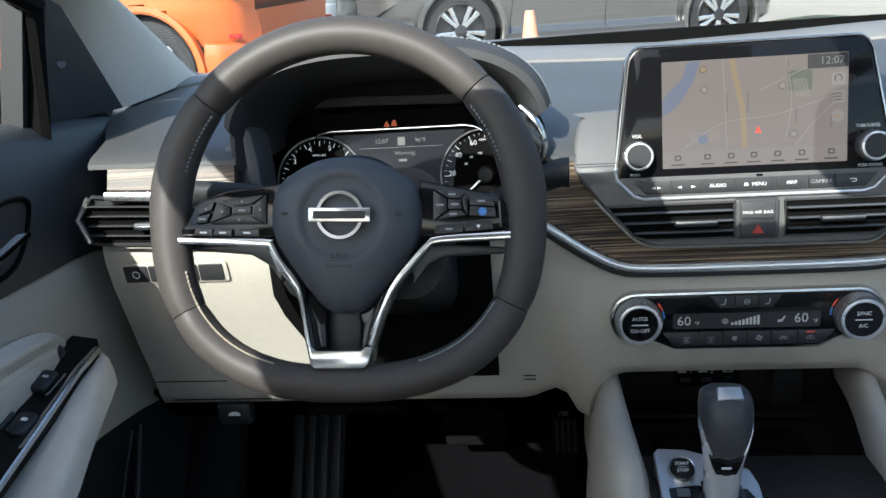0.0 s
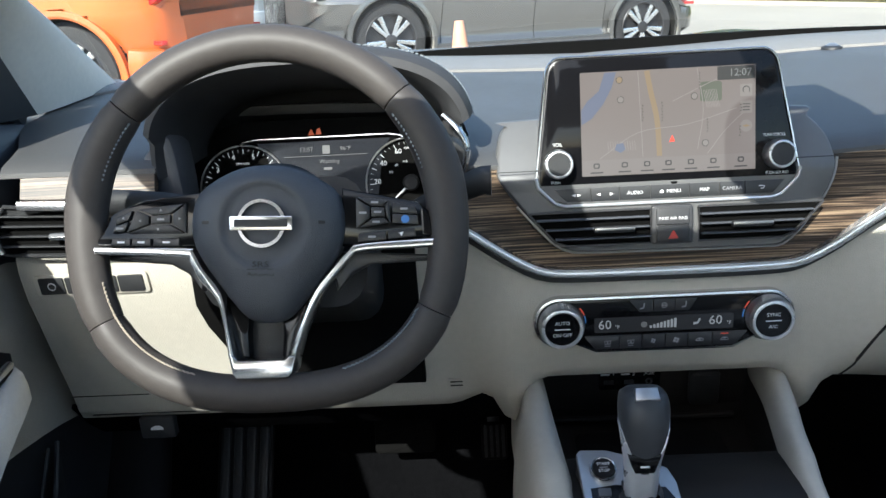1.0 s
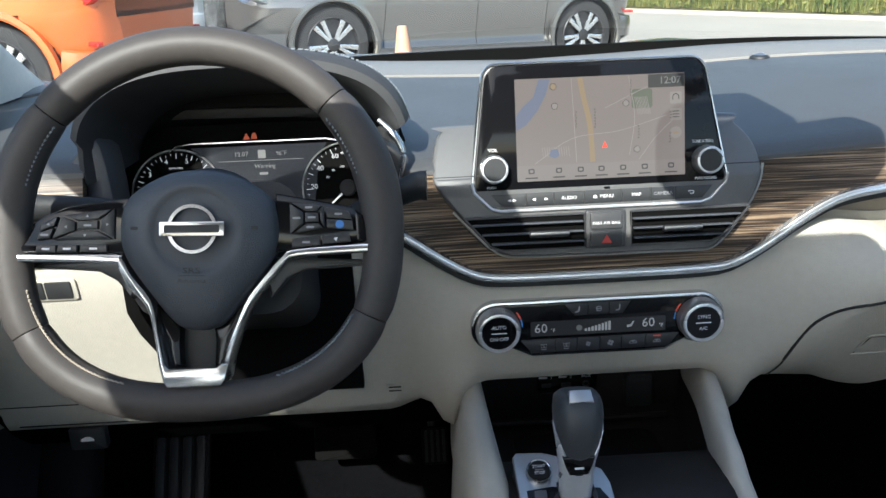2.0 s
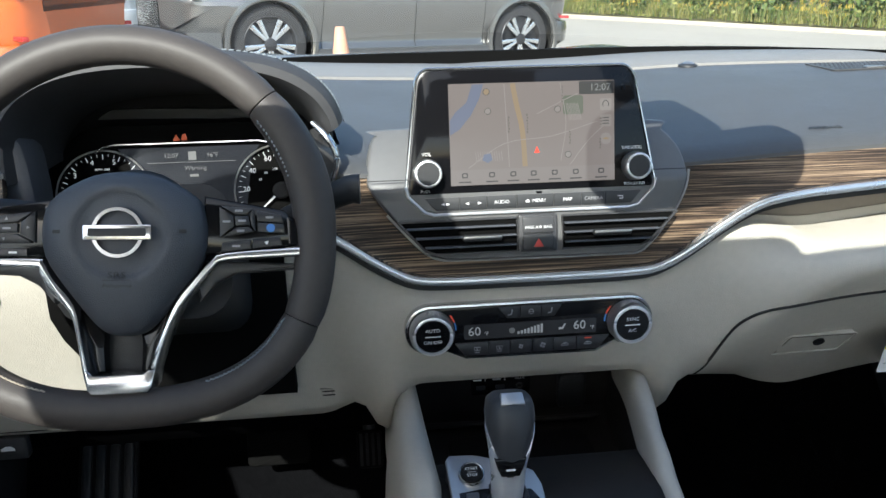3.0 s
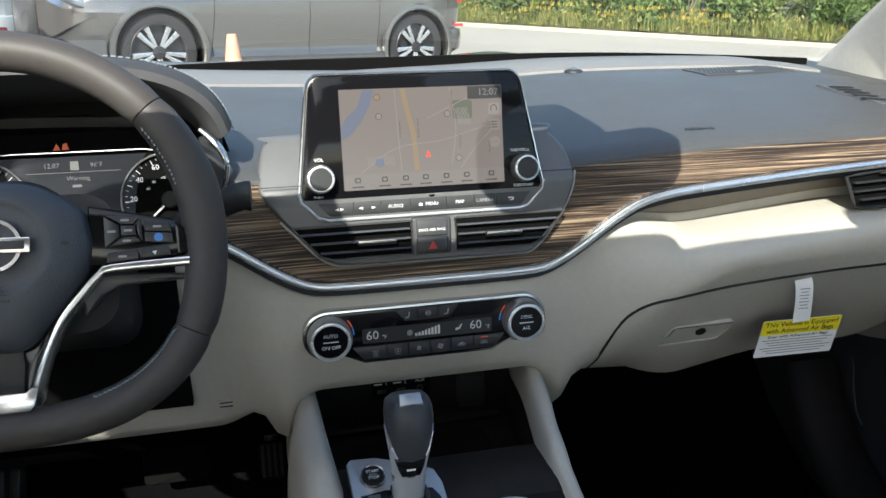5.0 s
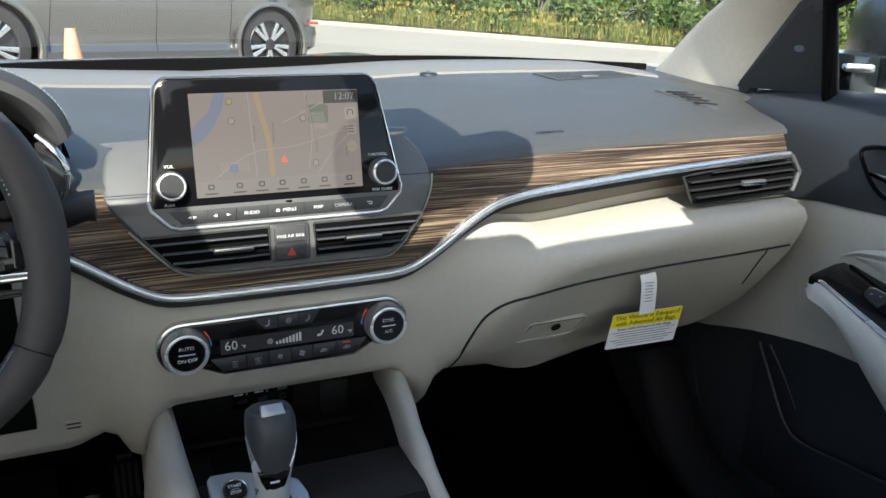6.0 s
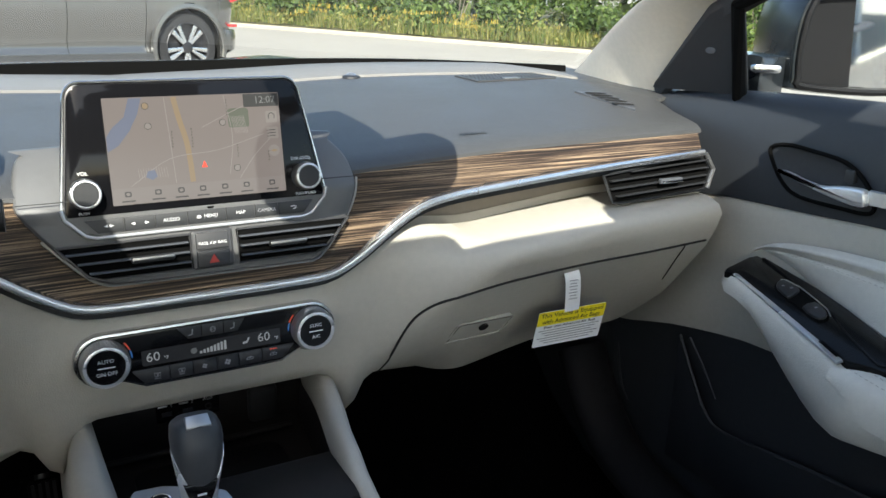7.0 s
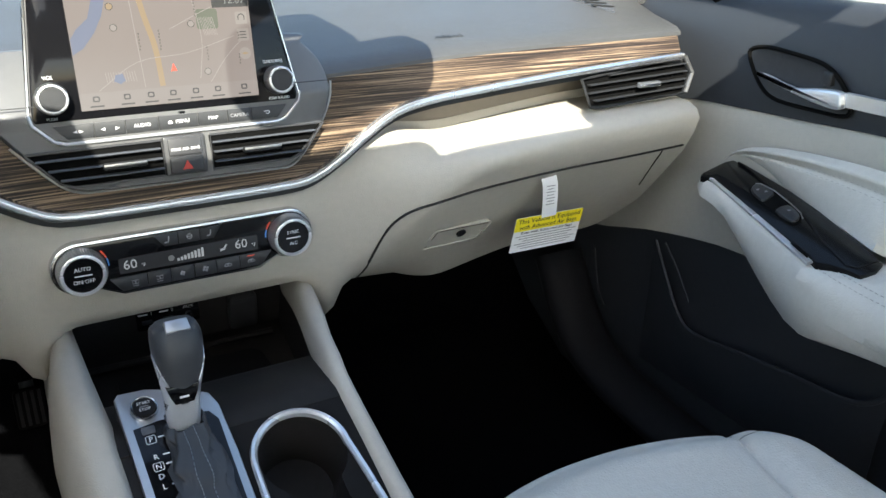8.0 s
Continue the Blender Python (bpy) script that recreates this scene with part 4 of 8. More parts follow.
part("triangle", prism([(-0.0055, -0.0042), (0.0055, -0.0042), (0, 0.0050)], at(SF, -0.003, 0.0015, 0.0222), 0.0003), HAZARD, hz, "red triangle")
ind = part("airbag_indicator", prism(rrect(0.034, 0.0175, 0.002), at(SF, -0.003, 0.0210, 0.019), 0.0025, bev=0.001), BEZEL, stack)
lettering("PASS AIR BAG", 0.0044, at(SF, -0.003, 0.0185, 0.0217), WHITE_INK, ind, width=0.029)

# ==== touchscreen ====
tv = thing("infotainment_display", (0, 0.75, 0.97), "black infotainment display with map, two knobs and button row", "infotainment display")
TF = frame_at((-0.006, 0.731, 0.9715), 11)
frame_out = curve([(-0.114, 0.0755), (0.103, 0.0755), (0.112, 0.066), (0.1355, -0.050), (0.133, -0.057), (0.115, -0.074), (0.105, -0.0765), (-0.105, -0.0765), (-0.115, -0.074), (-0.1345, -0.057), (-0.137, -0.050), (-0.1225, 0.066)], 1, True)
fo = []
P = [Vector(p) for p in frame_out]
for i, p in enumerate(P):
    a, b = P[i - 1], P[(i + 1) % len(P)]
    ra, rb = min(0.006, (a - p).length * 0.45), min(0.006, (b - p).length * 0.45)
    pa, pb = p + (a - p).normalized() * ra, p + (b - p).normalized() * rb
    for k in range(5):
        t = k / 4
        q = pa * (1 - t) ** 2 + p * 2 * t * (1 - t) + pb * t * t
        fo.append((q.x, q.y))
part("housing", prism(fo, TF, 0.030, base=-0.030, bev=0.003), BEZEL, tv, "slim metallic housing")
part("bezel_rim", sweep([TF @ Vector((u, v, 0.0)) for u, v in fo], oval(0.0016, n=6), up=tuple(TF.to_3x3() @ Vector((0, 0, 1))), closed=True), CHROME, tv, "bright metal rim")
face_out = [(u * 0.978, v * 0.972 if v > 0 else max(v * 0.978, -0.0545)) for u, v in fo if True]
SCREEN_BLACK = mat("black display glass", (0.006, 0.006, 0.007), 0.08, var=0.02, spec=0.22)
fc = part("front_glass", prism(face_out, TF, 0.003, base=0.0, bev=0.0012), SCREEN_BLACK, tv, "glossy black display glass")


def screen_material(name, color, strength):
    return mat(name, (0.03, 0.03, 0.03), 0.14, var=0.02, spec=0.3, emit=color, emit_strength=strength)


MAPC = screen_material("map ground on the screen", (0.62, 0.50, 0.46), 0.137)
RIVER = screen_material("map river", (0.36, 0.42, 0.66), 0.137)
ROADM = screen_material("map highway", (0.80, 0.55, 0.30), 0.147)
PARK = screen_material("map park", (0.36, 0.40, 0.27), 0.114)
MAPBAR = screen_material("map menu bar", (0.66, 0.55, 0.51), 0.137)
MAPLINE = screen_material("map minor lines", (0.80, 0.70, 0.66), 0.147)
DARKLINE = screen_material("map dark print", (0.16, 0.13, 0.13), 0.081)
NAMEINK = screen_material("map street names", (0.36, 0.29, 0.27), 0.117)
CLOCKBG = screen_material("clock field", (0.06, 0.06, 0.06), 0.065)
ICONBG = screen_material("map icon field", (0.75, 0.65, 0.6), 0.137)
sc = part("screen", prism(rrect(0.178, 0.106, 0.001), at(TF, 0.0, 0.0065, 0.003), 0.0006), MAPC, tv, "lit colour map on the screen")
KF = at(TF, 0.0, 0.0065, 0.0036)


def flat(name, pts, material, lift=0.00015, label=""):
    return part(name, prism(pts, at(KF, 0, 0, lift), 0.0001), material, sc, label)


def ribbon(pts, w):
    c = curve(pts, 5)
    left, right = [], []
    for i, p in enumerate(c):
        d = (c[min(i + 1, len(c) - 1)] - c[max(i - 1, 0)]).normalized()
        n = Vector((-d.y, d.x)) * w / 2
        left.append((p.x + n.x, p.y + n.y))
        right.append((p.x - n.x, p.y - n.y))
    return left + right[::-1]


flat("river", [(-0.0885, 0.015), (-0.082, 0.024), (-0.070, 0.034), (-0.064, 0.052), (-0.052, 0.052), (-0.057, 0.036), (-0.066, 0.02), (-0.078, 0.006), (-0.0885, 0.0)], RIVER)
flat("road", ribbon([(-0.021, 0.052), (-0.017, 0.03), (-0.012, 0.008), (-0.010, -0.012), (-0.009, -0.035)], 0.0055), ROADM)
flat("park", moved(rrect(0.022, 0.02, 0.003), 0.044, 0.028), PARK, 0.00012)
for pts in ([(-0.07, -0.035), (-0.03, -0.01), (0.02, -0.004), (0.07, 0.01)], [(-0.03, 0.052), (-0.028, 0.01), (-0.026, -0.035)], [(0.03, 0.052), (0.036, 0.01), (0.03, -0.03)], [(0.005, 0.02), (0.05, 0.04), (0.085, 0.05)], [(0.04, -0.035), (0.06, -0.01), (0.085, 0.012)]):
    flat("street", ribbon(pts, 0.0007), MAPLINE, 0.0002)
for i in range(9):
    flat("street", ribbon([(0.036 + 0.0016 * i, 0.030), (0.040 + 0.0016 * i, 0.012)], 0.0005), MAPLINE, 0.0003)
for i in range(12):
    flat("street", ribbon([(-0.062 + 0.0025 * i, -0.018), (-0.061 + 0.0025 * i, -0.028)], 0.0005), MAPLINE, 0.0003)
flat("lake", [(-0.053, -0.021), (-0.046, -0.020), (-0.044, -0.027), (-0.049, -0.030), (-0.055, -0.027)], RIVER, 0.0004)
flat("menu_bar", moved(rrect(0.178, 0.0165, 0.0005), 0, -0.0447), MAPBAR, 0.0004)
for i, u in enumerate((-0.074, -0.045, -0.022, 0.0, 0.023, 0.046, 0.074)):
    flat("icon", moved(rrect(0.0065, 0.0055, 0.0015), u, -0.0425), DARKLINE, 0.0006)
    flat("icon", moved(rrect(0.0038, 0.0030, 0.001), u, -0.0425), MAPBAR, 0.0008)
    flat("caption", moved(rrect(0.013, 0.0014, 0.0004), u, -0.0495), DARKLINE, 0.0006)
flat("clock_field", moved(rrect(0.038, 0.0135, 0.0005), 0.0695, 0.0455), CLOCKBG, 0.0004)
lettering("12:07", 0.0105, at(KF, 0.0735, 0.0455, 0.0008), DIM_INK, sc)
for v, kind in ((0.0275, 0), (0.0105, 1), (-0.0085, 2)):
    flat("icon", moved(rrect(0.0125, 0.0125, 0.0015) if kind < 2 else oval(0.0062, n=18), 0.0795, v), ICONBG, 0.0004)
    if kind == 0:
        flat("icon", moved(ribbon([(-0.003, -0.002), (-0.003, 0.002), (0, 0.004), (0.003, 0.002), (0.003, -0.002)], 0.0009), 0.0795, v), DARKLINE, 0.0006)
    elif kind == 1:
        for k in (-1, 0, 1):
            flat("icon", moved(rrect(0.007, 0.0009, 0.0002), 0.0795, v + k * 0.003), DARKLINE, 0.0006)
    else:
        flat("icon", moved([(-0.0045, 0), (0, 0.0013), (0.0045, 0), (0, -0.0013)], 0.0795, v), ROADM, 0.0006)
for u, v in ((-0.048, 0.024), (0.027, 0.024), (0.038, -0.024), (-0.049, 0.044)):
    flat("poi", moved(oval(0.0036, n=14), u, v), DARKLINE, 0.0004)
    flat("poi", moved(oval(0.0030, n=14), u, v), ROADM if v > 0.04 else ICONBG, 0.0006)
for u, v, h in ((-0.026, 0.012, 0.02), (-0.006, 0.012, 0.022), (0.032, 0.042, 0.02), (0.04, -0.004, 0.016), (0.073, -0.012, 0.012), (0.074, 0.012, 0.01)):
    for k in range(int(h / 0.003)):
        flat("street_name", moved(rrect(0.0014, 0.0018, 0.0003, 1), u + 0.0004 * (k % 2), v - h / 2 + 0.003 * k), NAMEINK, 0.0005)
flat("position_arrow", moved([(-0.003, -0.003), (0.003, -0.003), (0, 0.004)], 0.004, -0.018), RED_INK, 0.0007)


def knob(m, r, h, parent, name="knob", face=None, ring=BRIGHT):
    k = part(name, turned([(r * 1.0, 0.0), (r * 1.0, h * 0.55), (r * 0.97, h * 0.8), (r * 0.9, h * 0.9), (r * 0.79, h * 0.93), (r * 0.77, h * 0.97), (0, h * 0.985)], m, 40), face or BLACKP, parent, "round knob with metal collar")
    bm = turned([(r * 1.06, 0.0005), (r * 1.05, h * 0.3), (r * 1.02, h * 0.72), (r * 0.97, h * 0.92), (r * 0.955, h * 0.95)], m, 112)
    inv = m.inverted()
    for vert in bm.verts:
        p = inv @ vert.co
        f = 1 + 0.014 * math.cos(56 * math.atan2(p.y, p.x))
        vert.co = m @ Vector((p.x * f, p.y * f, p.z))
    part("collar", bm, KNURL, k, "knurled silver collar", angle=20)
    part("rim", turned([(r * 0.965, h * 0.93), (r * 0.955, h * 0.99), (r * 0.90, h * 1.02), (r * 0.82, h * 1.015), (r * 0.80, h * 0.9)], m, 48), ring, k, "bright rim")
    return k


knob(at(TF, -0.114, -0.032, 0.003), 0.0145, 0.016, tv)
knob(at(TF, 0.1115, -0.032, 0.003), 0.0145, 0.016, tv)
lettering("VOL", 0.0052, at(TF, -0.114, -0.0125, 0.0032), WHITE_INK, tv)
lettering("PUSH", 0.0042, at(TF, -0.1165, -0.0515, 0.0032), WHITE_INK, tv)
lettering("TUNE·SCROLL", 0.0046, at(TF, 0.1085, -0.0125, 0.0032), WHITE_INK, tv, width=0.023)
lettering("PUSH SOUND", 0.0046, at(TF, 0.1115, -0.0515, 0.0032), WHITE_INK, tv, width=0.023)
part("key_strip", prism([(-0.130, -0.0560), (0.129, -0.0560), (0.113, -0.0735), (0.104, -0.0748), (-0.104, -0.0748), (-0.113, -0.0735)], TF, 0.0016), GLOSS, tv)
part("key_rim", sweep([TF @ Vector((u, v, 0.0035)) for u, v in ((-0.1372, -0.046), (-0.1350, -0.056), (-0.1180, -0.0735), (-0.1080, -0.0765), (0.1060, -0.0765), (0.1160, -0.0735), (0.1330, -0.056), (0.1352, -0.046))], oval(0.0017, n=8), up=tuple(TF.to_3x3() @ Vector((0, 0, 1)))), BRIGHT, tv, "bright metal edge below the keys")
KEYP = mat("dark grey key plastic", (0.030, 0.031, 0.033), 0.42, var=0.08, bump=0.1, bump_scale=900)
for u0, u1, text, lu in ((-0.1180, -0.0805, "", 0), (-0.0805, -0.0509, "", 0), (-0.0509, -0.0187, "AUDIO", 0), (-0.0187, 0.0214, "MENU", 0.004), (0.0214, 0.0525, "MAP", 0), (0.0525, 0.0785, "CAMERA", 0), (0.0785, 0.1190, "", 0)):
    a, b = u0 + 0.0003, u1 - 0.0003
    sl0, sl1 = (0.012 if u0 < -0.11 else 0.0), (0.011 if u1 > 0.11 else 0.0)
    kb = part("button", prism([(a, -0.0585), (b, -0.0585), (b - sl1, -0.0722), (a + sl0, -0.0722)], TF, 0.0036, bev=0.0007), KEYP, tv, "dark grey key")
    um = (a + b + sl0 * 0.6 - sl1 * 0.6) / 2 + lu
    if text:
        lettering(text, 0.0052, at(TF, um, -0.0655, 0.0038), GREY_INK if text == "CAMERA" else WHITE_INK, kb)
        if text == "MENU":
            part("symbol", prism([(-0.002, -0.0015), (0.002, -0.0015), (0.002, 0.0005), (0, 0.002), (-0.002, 0.0005)], at(TF, um - 0.0125, -0.0655, 0.0036), 0.0002), WHITE_INK, kb)
    elif u0 > 0:
        part("symbol", prism(ribbon([(-0.003, 0.0012), (0.002, 0.0012), (0.003, 0.0), (0.002, -0.0014), (-0.001, -0.0014)], 0.0008), at(TF, um, -0.0655, 0.0036), 0.0002), WHITE_INK, kb)
    else:
        for q in (-1, 1):
            wide = 0.007 if u0 > -0.1 else 0.003
            part("symbol", prism([(-0.0022 * q, -0.0015), (0.0020 * q, 0), (-0.0022 * q, 0.0015)], at(TF, um + q * wide, -0.0655, 0.0036), 0.0002), WHITE_INK, kb)

# ==== climate panel ====
cl = thing("climate_control_panel", (0, 0.72, 0.755), "black climate control panel with two chrome knobs, set in beige trim", "climate panel")
HF = frame_at((-0.004, 0.722, 0.7555), 3)
def climate_outline(g):
    """Round ends about the two knobs, joined by a straight top and a keystone foot; g grows it."""
    pts = [(0.1113 + (0.0275 + g) * math.cos(radians(a)), 0.0055 + (0.0275 + g) * math.sin(radians(a))) for a in range(90, -121, -10)]
    pts += [(0.0740 + g * 0.4, -0.0298 - g), (-0.0750 - g * 0.4, -0.0292 - g)]
    return pts + [(-0.1150 + (0.0275 + g) * math.cos(radians(a)), 0.0055 + (0.0275 + g) * math.sin(radians(a))) for a in range(-60, -271, -10)]


part("surround", prism(climate_outline(0.0022), HF, 0.0135, base=-0.008, bev=0.002), CHROME, cl, "thin chrome surround")
part("face", prism(climate_outline(-0.0012), HF, 0.0066, base=0.0, bev=0.0008), GLOSS, cl, "gloss black face")
part("display", prism(rrect(0.152, 0.0175, 0.002), at(HF, -0.002, 0.0018, 0.0065), 0.0004), mat("climate display", (0.012, 0.0125, 0.014), 0.12, var=0.02, spec=0.3, emit=(0.4, 0.43, 0.5), emit_strength=0.010), cl)
lettering("60", 0.0150, at(HF, -0.0665, 0.0018, 0.0071), CLIM_INK, cl)
lettering("60", 0.0150, at(HF, 0.0545, 0.0026, 0.0071), CLIM_INK, cl)
for u in (-0.053, 0.069):
    lettering("°F", 0.006, at(HF, u, -0.001, 0.0071), CLIM_INK, cl)
for i in range(8):
    h = 0.003 + 0.0011 * i
    part("fan_bar", prism(rrect(0.0026, h, 0.0004, 1), at(HF, -0.0160 + i * 0.0038, h / 2 - 0.0035, 0.0069), 0.0003), CLIM_INK, cl)
part("symbol", prism(oval(0.0035, n=10), at(HF, -0.0235, 0.0010, 0.0069), 0.0003), DIM_INK, cl)
part("symbol", prism([(-0.004, -0.003), (0.001, -0.002), (0.004, 0.004), (0.002, 0.004), (0, 0.0), (-0.004, 0)], at(HF, 0.0345, 0.0015, 0.0069), 0.0003), CLIM_INK, cl)
for u, pts in ((-0.0255, [(-0.0400, 0.0300), (-0.0142, 0.0300), (-0.0142, 0.0160), (-0.0285, 0.0160)]), (-0.0018, [(-0.0134, 0.0300), (0.0096, 0.0300), (0.0096, 0.0160), (-0.0134, 0.0160)]), (0.0200, [(0.0104, 0.0300), (0.0340, 0.0300), (0.0250, 0.0160), (0.0104, 0.0160)])):
    b = part("button", prism(pts, at(HF, 0, 0, 0.0065), 0.0012, bev=0.0005), BLACKP, cl)
    if u > -0.01 and u < 0.01:
        part("symbol", sweep([at(HF, u, 0.0228, 0.0078) @ Vector((0.0028 * math.cos(a), 0.0028 * math.sin(a), 0)) for a in [2 * math.pi * j / 12 for j in range(12)]], oval(0.0004, n=4), up=(0, -1, 0), closed=True), GREY_INK, b)
        part("symbol", prism(rrect(0.0048, 0.0008, 0.0002, 1), at(HF, u, 0.0228, 0.0077), 0.0002), GREY_INK, b)
    else:
        part("symbol", prism(ribbon([(0.0018, 0.0036), (0.0014, -0.0005), (0.0006, -0.0024), (-0.0030, -0.0030)], 0.0013), at(HF, u, 0.0230, 0.0077), 0.0002), GREY_INK, b)
edges = (-0.0775, -0.0505, -0.0257, 0.0000, 0.0246, 0.0513, 0.0775)
for i, u in enumerate((-0.0637, -0.0382, -0.0135, 0.0118, 0.0373, 0.0644)):
    a, c = edges[i] + 0.0004, edges[i + 1] - 0.0004
    b = part("button", prism([(a - (0.012 if i == 0 else 0), -0.0105), (c + (0.012 if i == 5 else 0), -0.0105), (c, -0.0262), (a, -0.0262)], at(HF, 0, 0, 0.0065), 0.0020, bev=0.0006), BUTTONP, cl)
    m = at(HF, u, -0.0182, 0.0086)
    if i in (2, 3):
        r = 0.0016 if i == 2 else 0.0020
        for q in range(4):
            part("symbol", prism(moved(oval(r * 0.8, n=8), r * 1.1 * math.cos(q * math.pi / 2 + 0.4), r * 1.1 * math.sin(q * math.pi / 2 + 0.4)), m, 0.0002), GREY_INK, b)
    elif i < 2:
        part("symbol", sweep([m @ Vector((p[0], p[1], 0.0002)) for p in ((-0.0036, 0.0020), (0.0036, 0.0020), (0.0028, -0.0018), (-0.0028, -0.0018))], oval(0.0004, n=4), up=(0, -1, 0), closed=True), GREY_INK, b)
        part("symbol", prism(rrect(0.0062, 0.0009, 0.0003, 1), at(m, 0, -0.0042), 0.0002), GREY_INK, b)
        part("symbol", prism(ribbon([(-0.001, 0.0012), (0.0006, 0.0002), (-0.0006, -0.0006), (0.001, -0.0014)], 0.0006), m, 0.0003), GREY_INK, b)
    else:
        part("symbol", sweep([m @ Vector((p[0], p[1], 0.0002)) for p in ((-0.0042, -0.0012), (-0.0020, 0.0010), (0.0012, 0.0012), (0.0040, -0.0004), (0.0040, -0.0020), (-0.0042, -0.0020))], oval(0.0004, n=4), up=(0, -1, 0), closed=True), GREY_INK, b)
        part("symbol", prism(arrow(200 if i == 4 else -20), m, 0.0003), GREY_INK, b)
    if i == 5:
        part("lamp", prism(rrect(0.0085, 0.0012, 0.0005), at(HF, u, -0.0126, 0.0086), 0.0003), RED_INK, b, "orange lit lamp")
for s, l1, l2 in ((-1, "AUTO", "ON·OFF"), (1, "SYNC", "A/C")):
    m = at(HF, -0.1150 if s < 0 else 0.1113, 0.0055, 0.004)
    k = knob(m, 0.0235, 0.020, cl, "temperature_knob", GLOSS, BRIGHT)
    bms = []
    for i in range(60):
        a = 360 * i / 60
        bms.append(prism(rrect(0.0012, 0.0007, 0.0002, 1), m @ pose(0, 0, 0, 0, 0, a) @ Matrix.Translation((0.0243, 0, 0.006)), 0.009))
    part("knurling", join(*bms), SILVER, k)
    lettering(l1, 0.0058, at(m, 0, 0.0068, 0.0195), WHITE_INK, k)
    lettering(l2, 0.0058, at(m, 0, -0.0068, 0.0195), WHITE_INK, k)
    part("lamp", prism(rrect(0.017, 0.0012, 0.0004), at(m, 0, 0, 0.0193), 0.0004), WHITE_INK, k)
    for a0, a1, mm in ((20, 40, RED_INK), (0, 18, BLUE_INK)) if s < 0 else ((140, 160, RED_INK), (162, 180, BLUE_INK)):
        aa = [radians(a0 + (a1 - a0) * i / 5) for i in range(6)]
        part("temperature_arc", sweep([m @ Vector((0.0275 * math.cos(a), 0.0275 * math.sin(a), 0.003)) for a in aa], oval(0.0008, n=4), up=(0, -1, 0)), mm, cl)

# ==== centre console ====
con = thing("centre_console", (0, 0.5, 0.4), "beige and black centre console with cup holders", "centre console")


def con_z(y):
    return 0.675 + 0.45 * (min(y, 0.575) - 0.57) - 0.07 * max(0.0, y - 0.575) + 0.12 * max(0.0, 0.42 - y)


def rail_x(s, y):
    """Inner edge and width of the console's rails."""
    if s > 0:
        return interp(y, [(0.40, 0.0905), (0.476, 0.0888), (0.555, 0.0865), (0.60, 0.0930), (0.675, 0.1088), (0.78, 0.1304), (0.90, 0.145)]), 0.0225 + 0.004 * smooth(y, 0.60, 0.70) + 0.002 * smooth(y, 0.5, 0.4)
    return interp(y, [(0.40, 0.114), (0.497, 0.1173), (0.58, 0.1222), (0.66, 0.1247), (0.763, 0.1277), (0.9, 0.130)]), 0.0475 - 0.014 * smooth(y, 0.66, 0.78)


for s in (-1, 1):
    rows, skin = [], []
    for i in range(48):
        y = -0.25 + i * 0.0235
        xi, w = rail_x(s, y)
        z = con_z(y) + 0.006
        h = 0.030 if s > 0 else 0.085
        r = []
        for j in range(36):
            t = 2 * math.pi * j / 36
            ct, st = math.cos(t), math.sin(t)
            xx = xi + w / 2 + w / 2 * math.copysign(abs(ct) ** 0.7, ct)
            zz = z - h + h * math.copysign(abs(st) ** 0.75, st)
            r.append((s * (xx + (0.006 * (z - zz) / h if s < 0 and ct > 0 else 0)), y, zz))
        rows.append(r)
        skin.append([(s * (xi + w * 0.80), y, z - h * 1.2), (s * (xi + w * 0.9), y, z - 0.22), (s * (xi + w * 0.85), y, 0.24)])
    part("side_rail", grid(rows, close_v=True), BEIGE, con, "padded beige rail", angle=85)
    part("side_panel", thick(grid(skin), 0.004), DARKP, con, "black console side")
# open tray under the climate panel
rows = []
for y, z in ((0.528, 0.6545), (0.540, 0.6590), (0.555, 0.6605), (0.575, 0.6580), (0.610, 0.6470), (0.645, 0.6330), (0.662, 0.6240), (0.672, 0.6120), (0.682, 0.585), (0.694, 0.555), (0.712, 0.542), (0.80, 0.540), (0.865, 0.545), (0.88, 0.558), (0.886, 0.62), (0.886, 0.70)):
    rows.append([(x, y, z) for x in (-0.128, -0.06, 0, 0.06, rail_x(1, y)[0] + 0.010)])
part("tray", thick(grid(rows), 0.004), TRAYP, con, "open black storage tray")
part("tray_lip", sweep([(-0.118, 0.845, 0.562), (0, 0.838, 0.565), (0.122, 0.845, 0.562)], oval(0.004)), TRAYP, con)
part("tray_mat", prism(rrect(0.19, 0.115, 0.02), Matrix.Translation((0.005, 0.785, 0.5405)), 0.004, bev=0.0015), RUBBER, con, "rubber mat in the tray")
for s in (-1, 1):
    part("tray_wall", thick(grid([[(s * (rail_x(s, y)[0] + 0.006 - 0.004 * (z < 0.6)), y, z) for y in (0.57, 0.60, 0.65, 0.7, 0.75, 0.8, 0.89)] for z in (0.53, 0.56, 0.60, 0.645)]), 0.004), TRAYP, con)
pf = frame_at((-0.008, 0.882, 0.600), -2)
pp = part("socket_plate", prism(rrect(0.082, 0.030, 0.003), pf, 0.004, bev=0.001), GLOSS, con, "black socket plate")
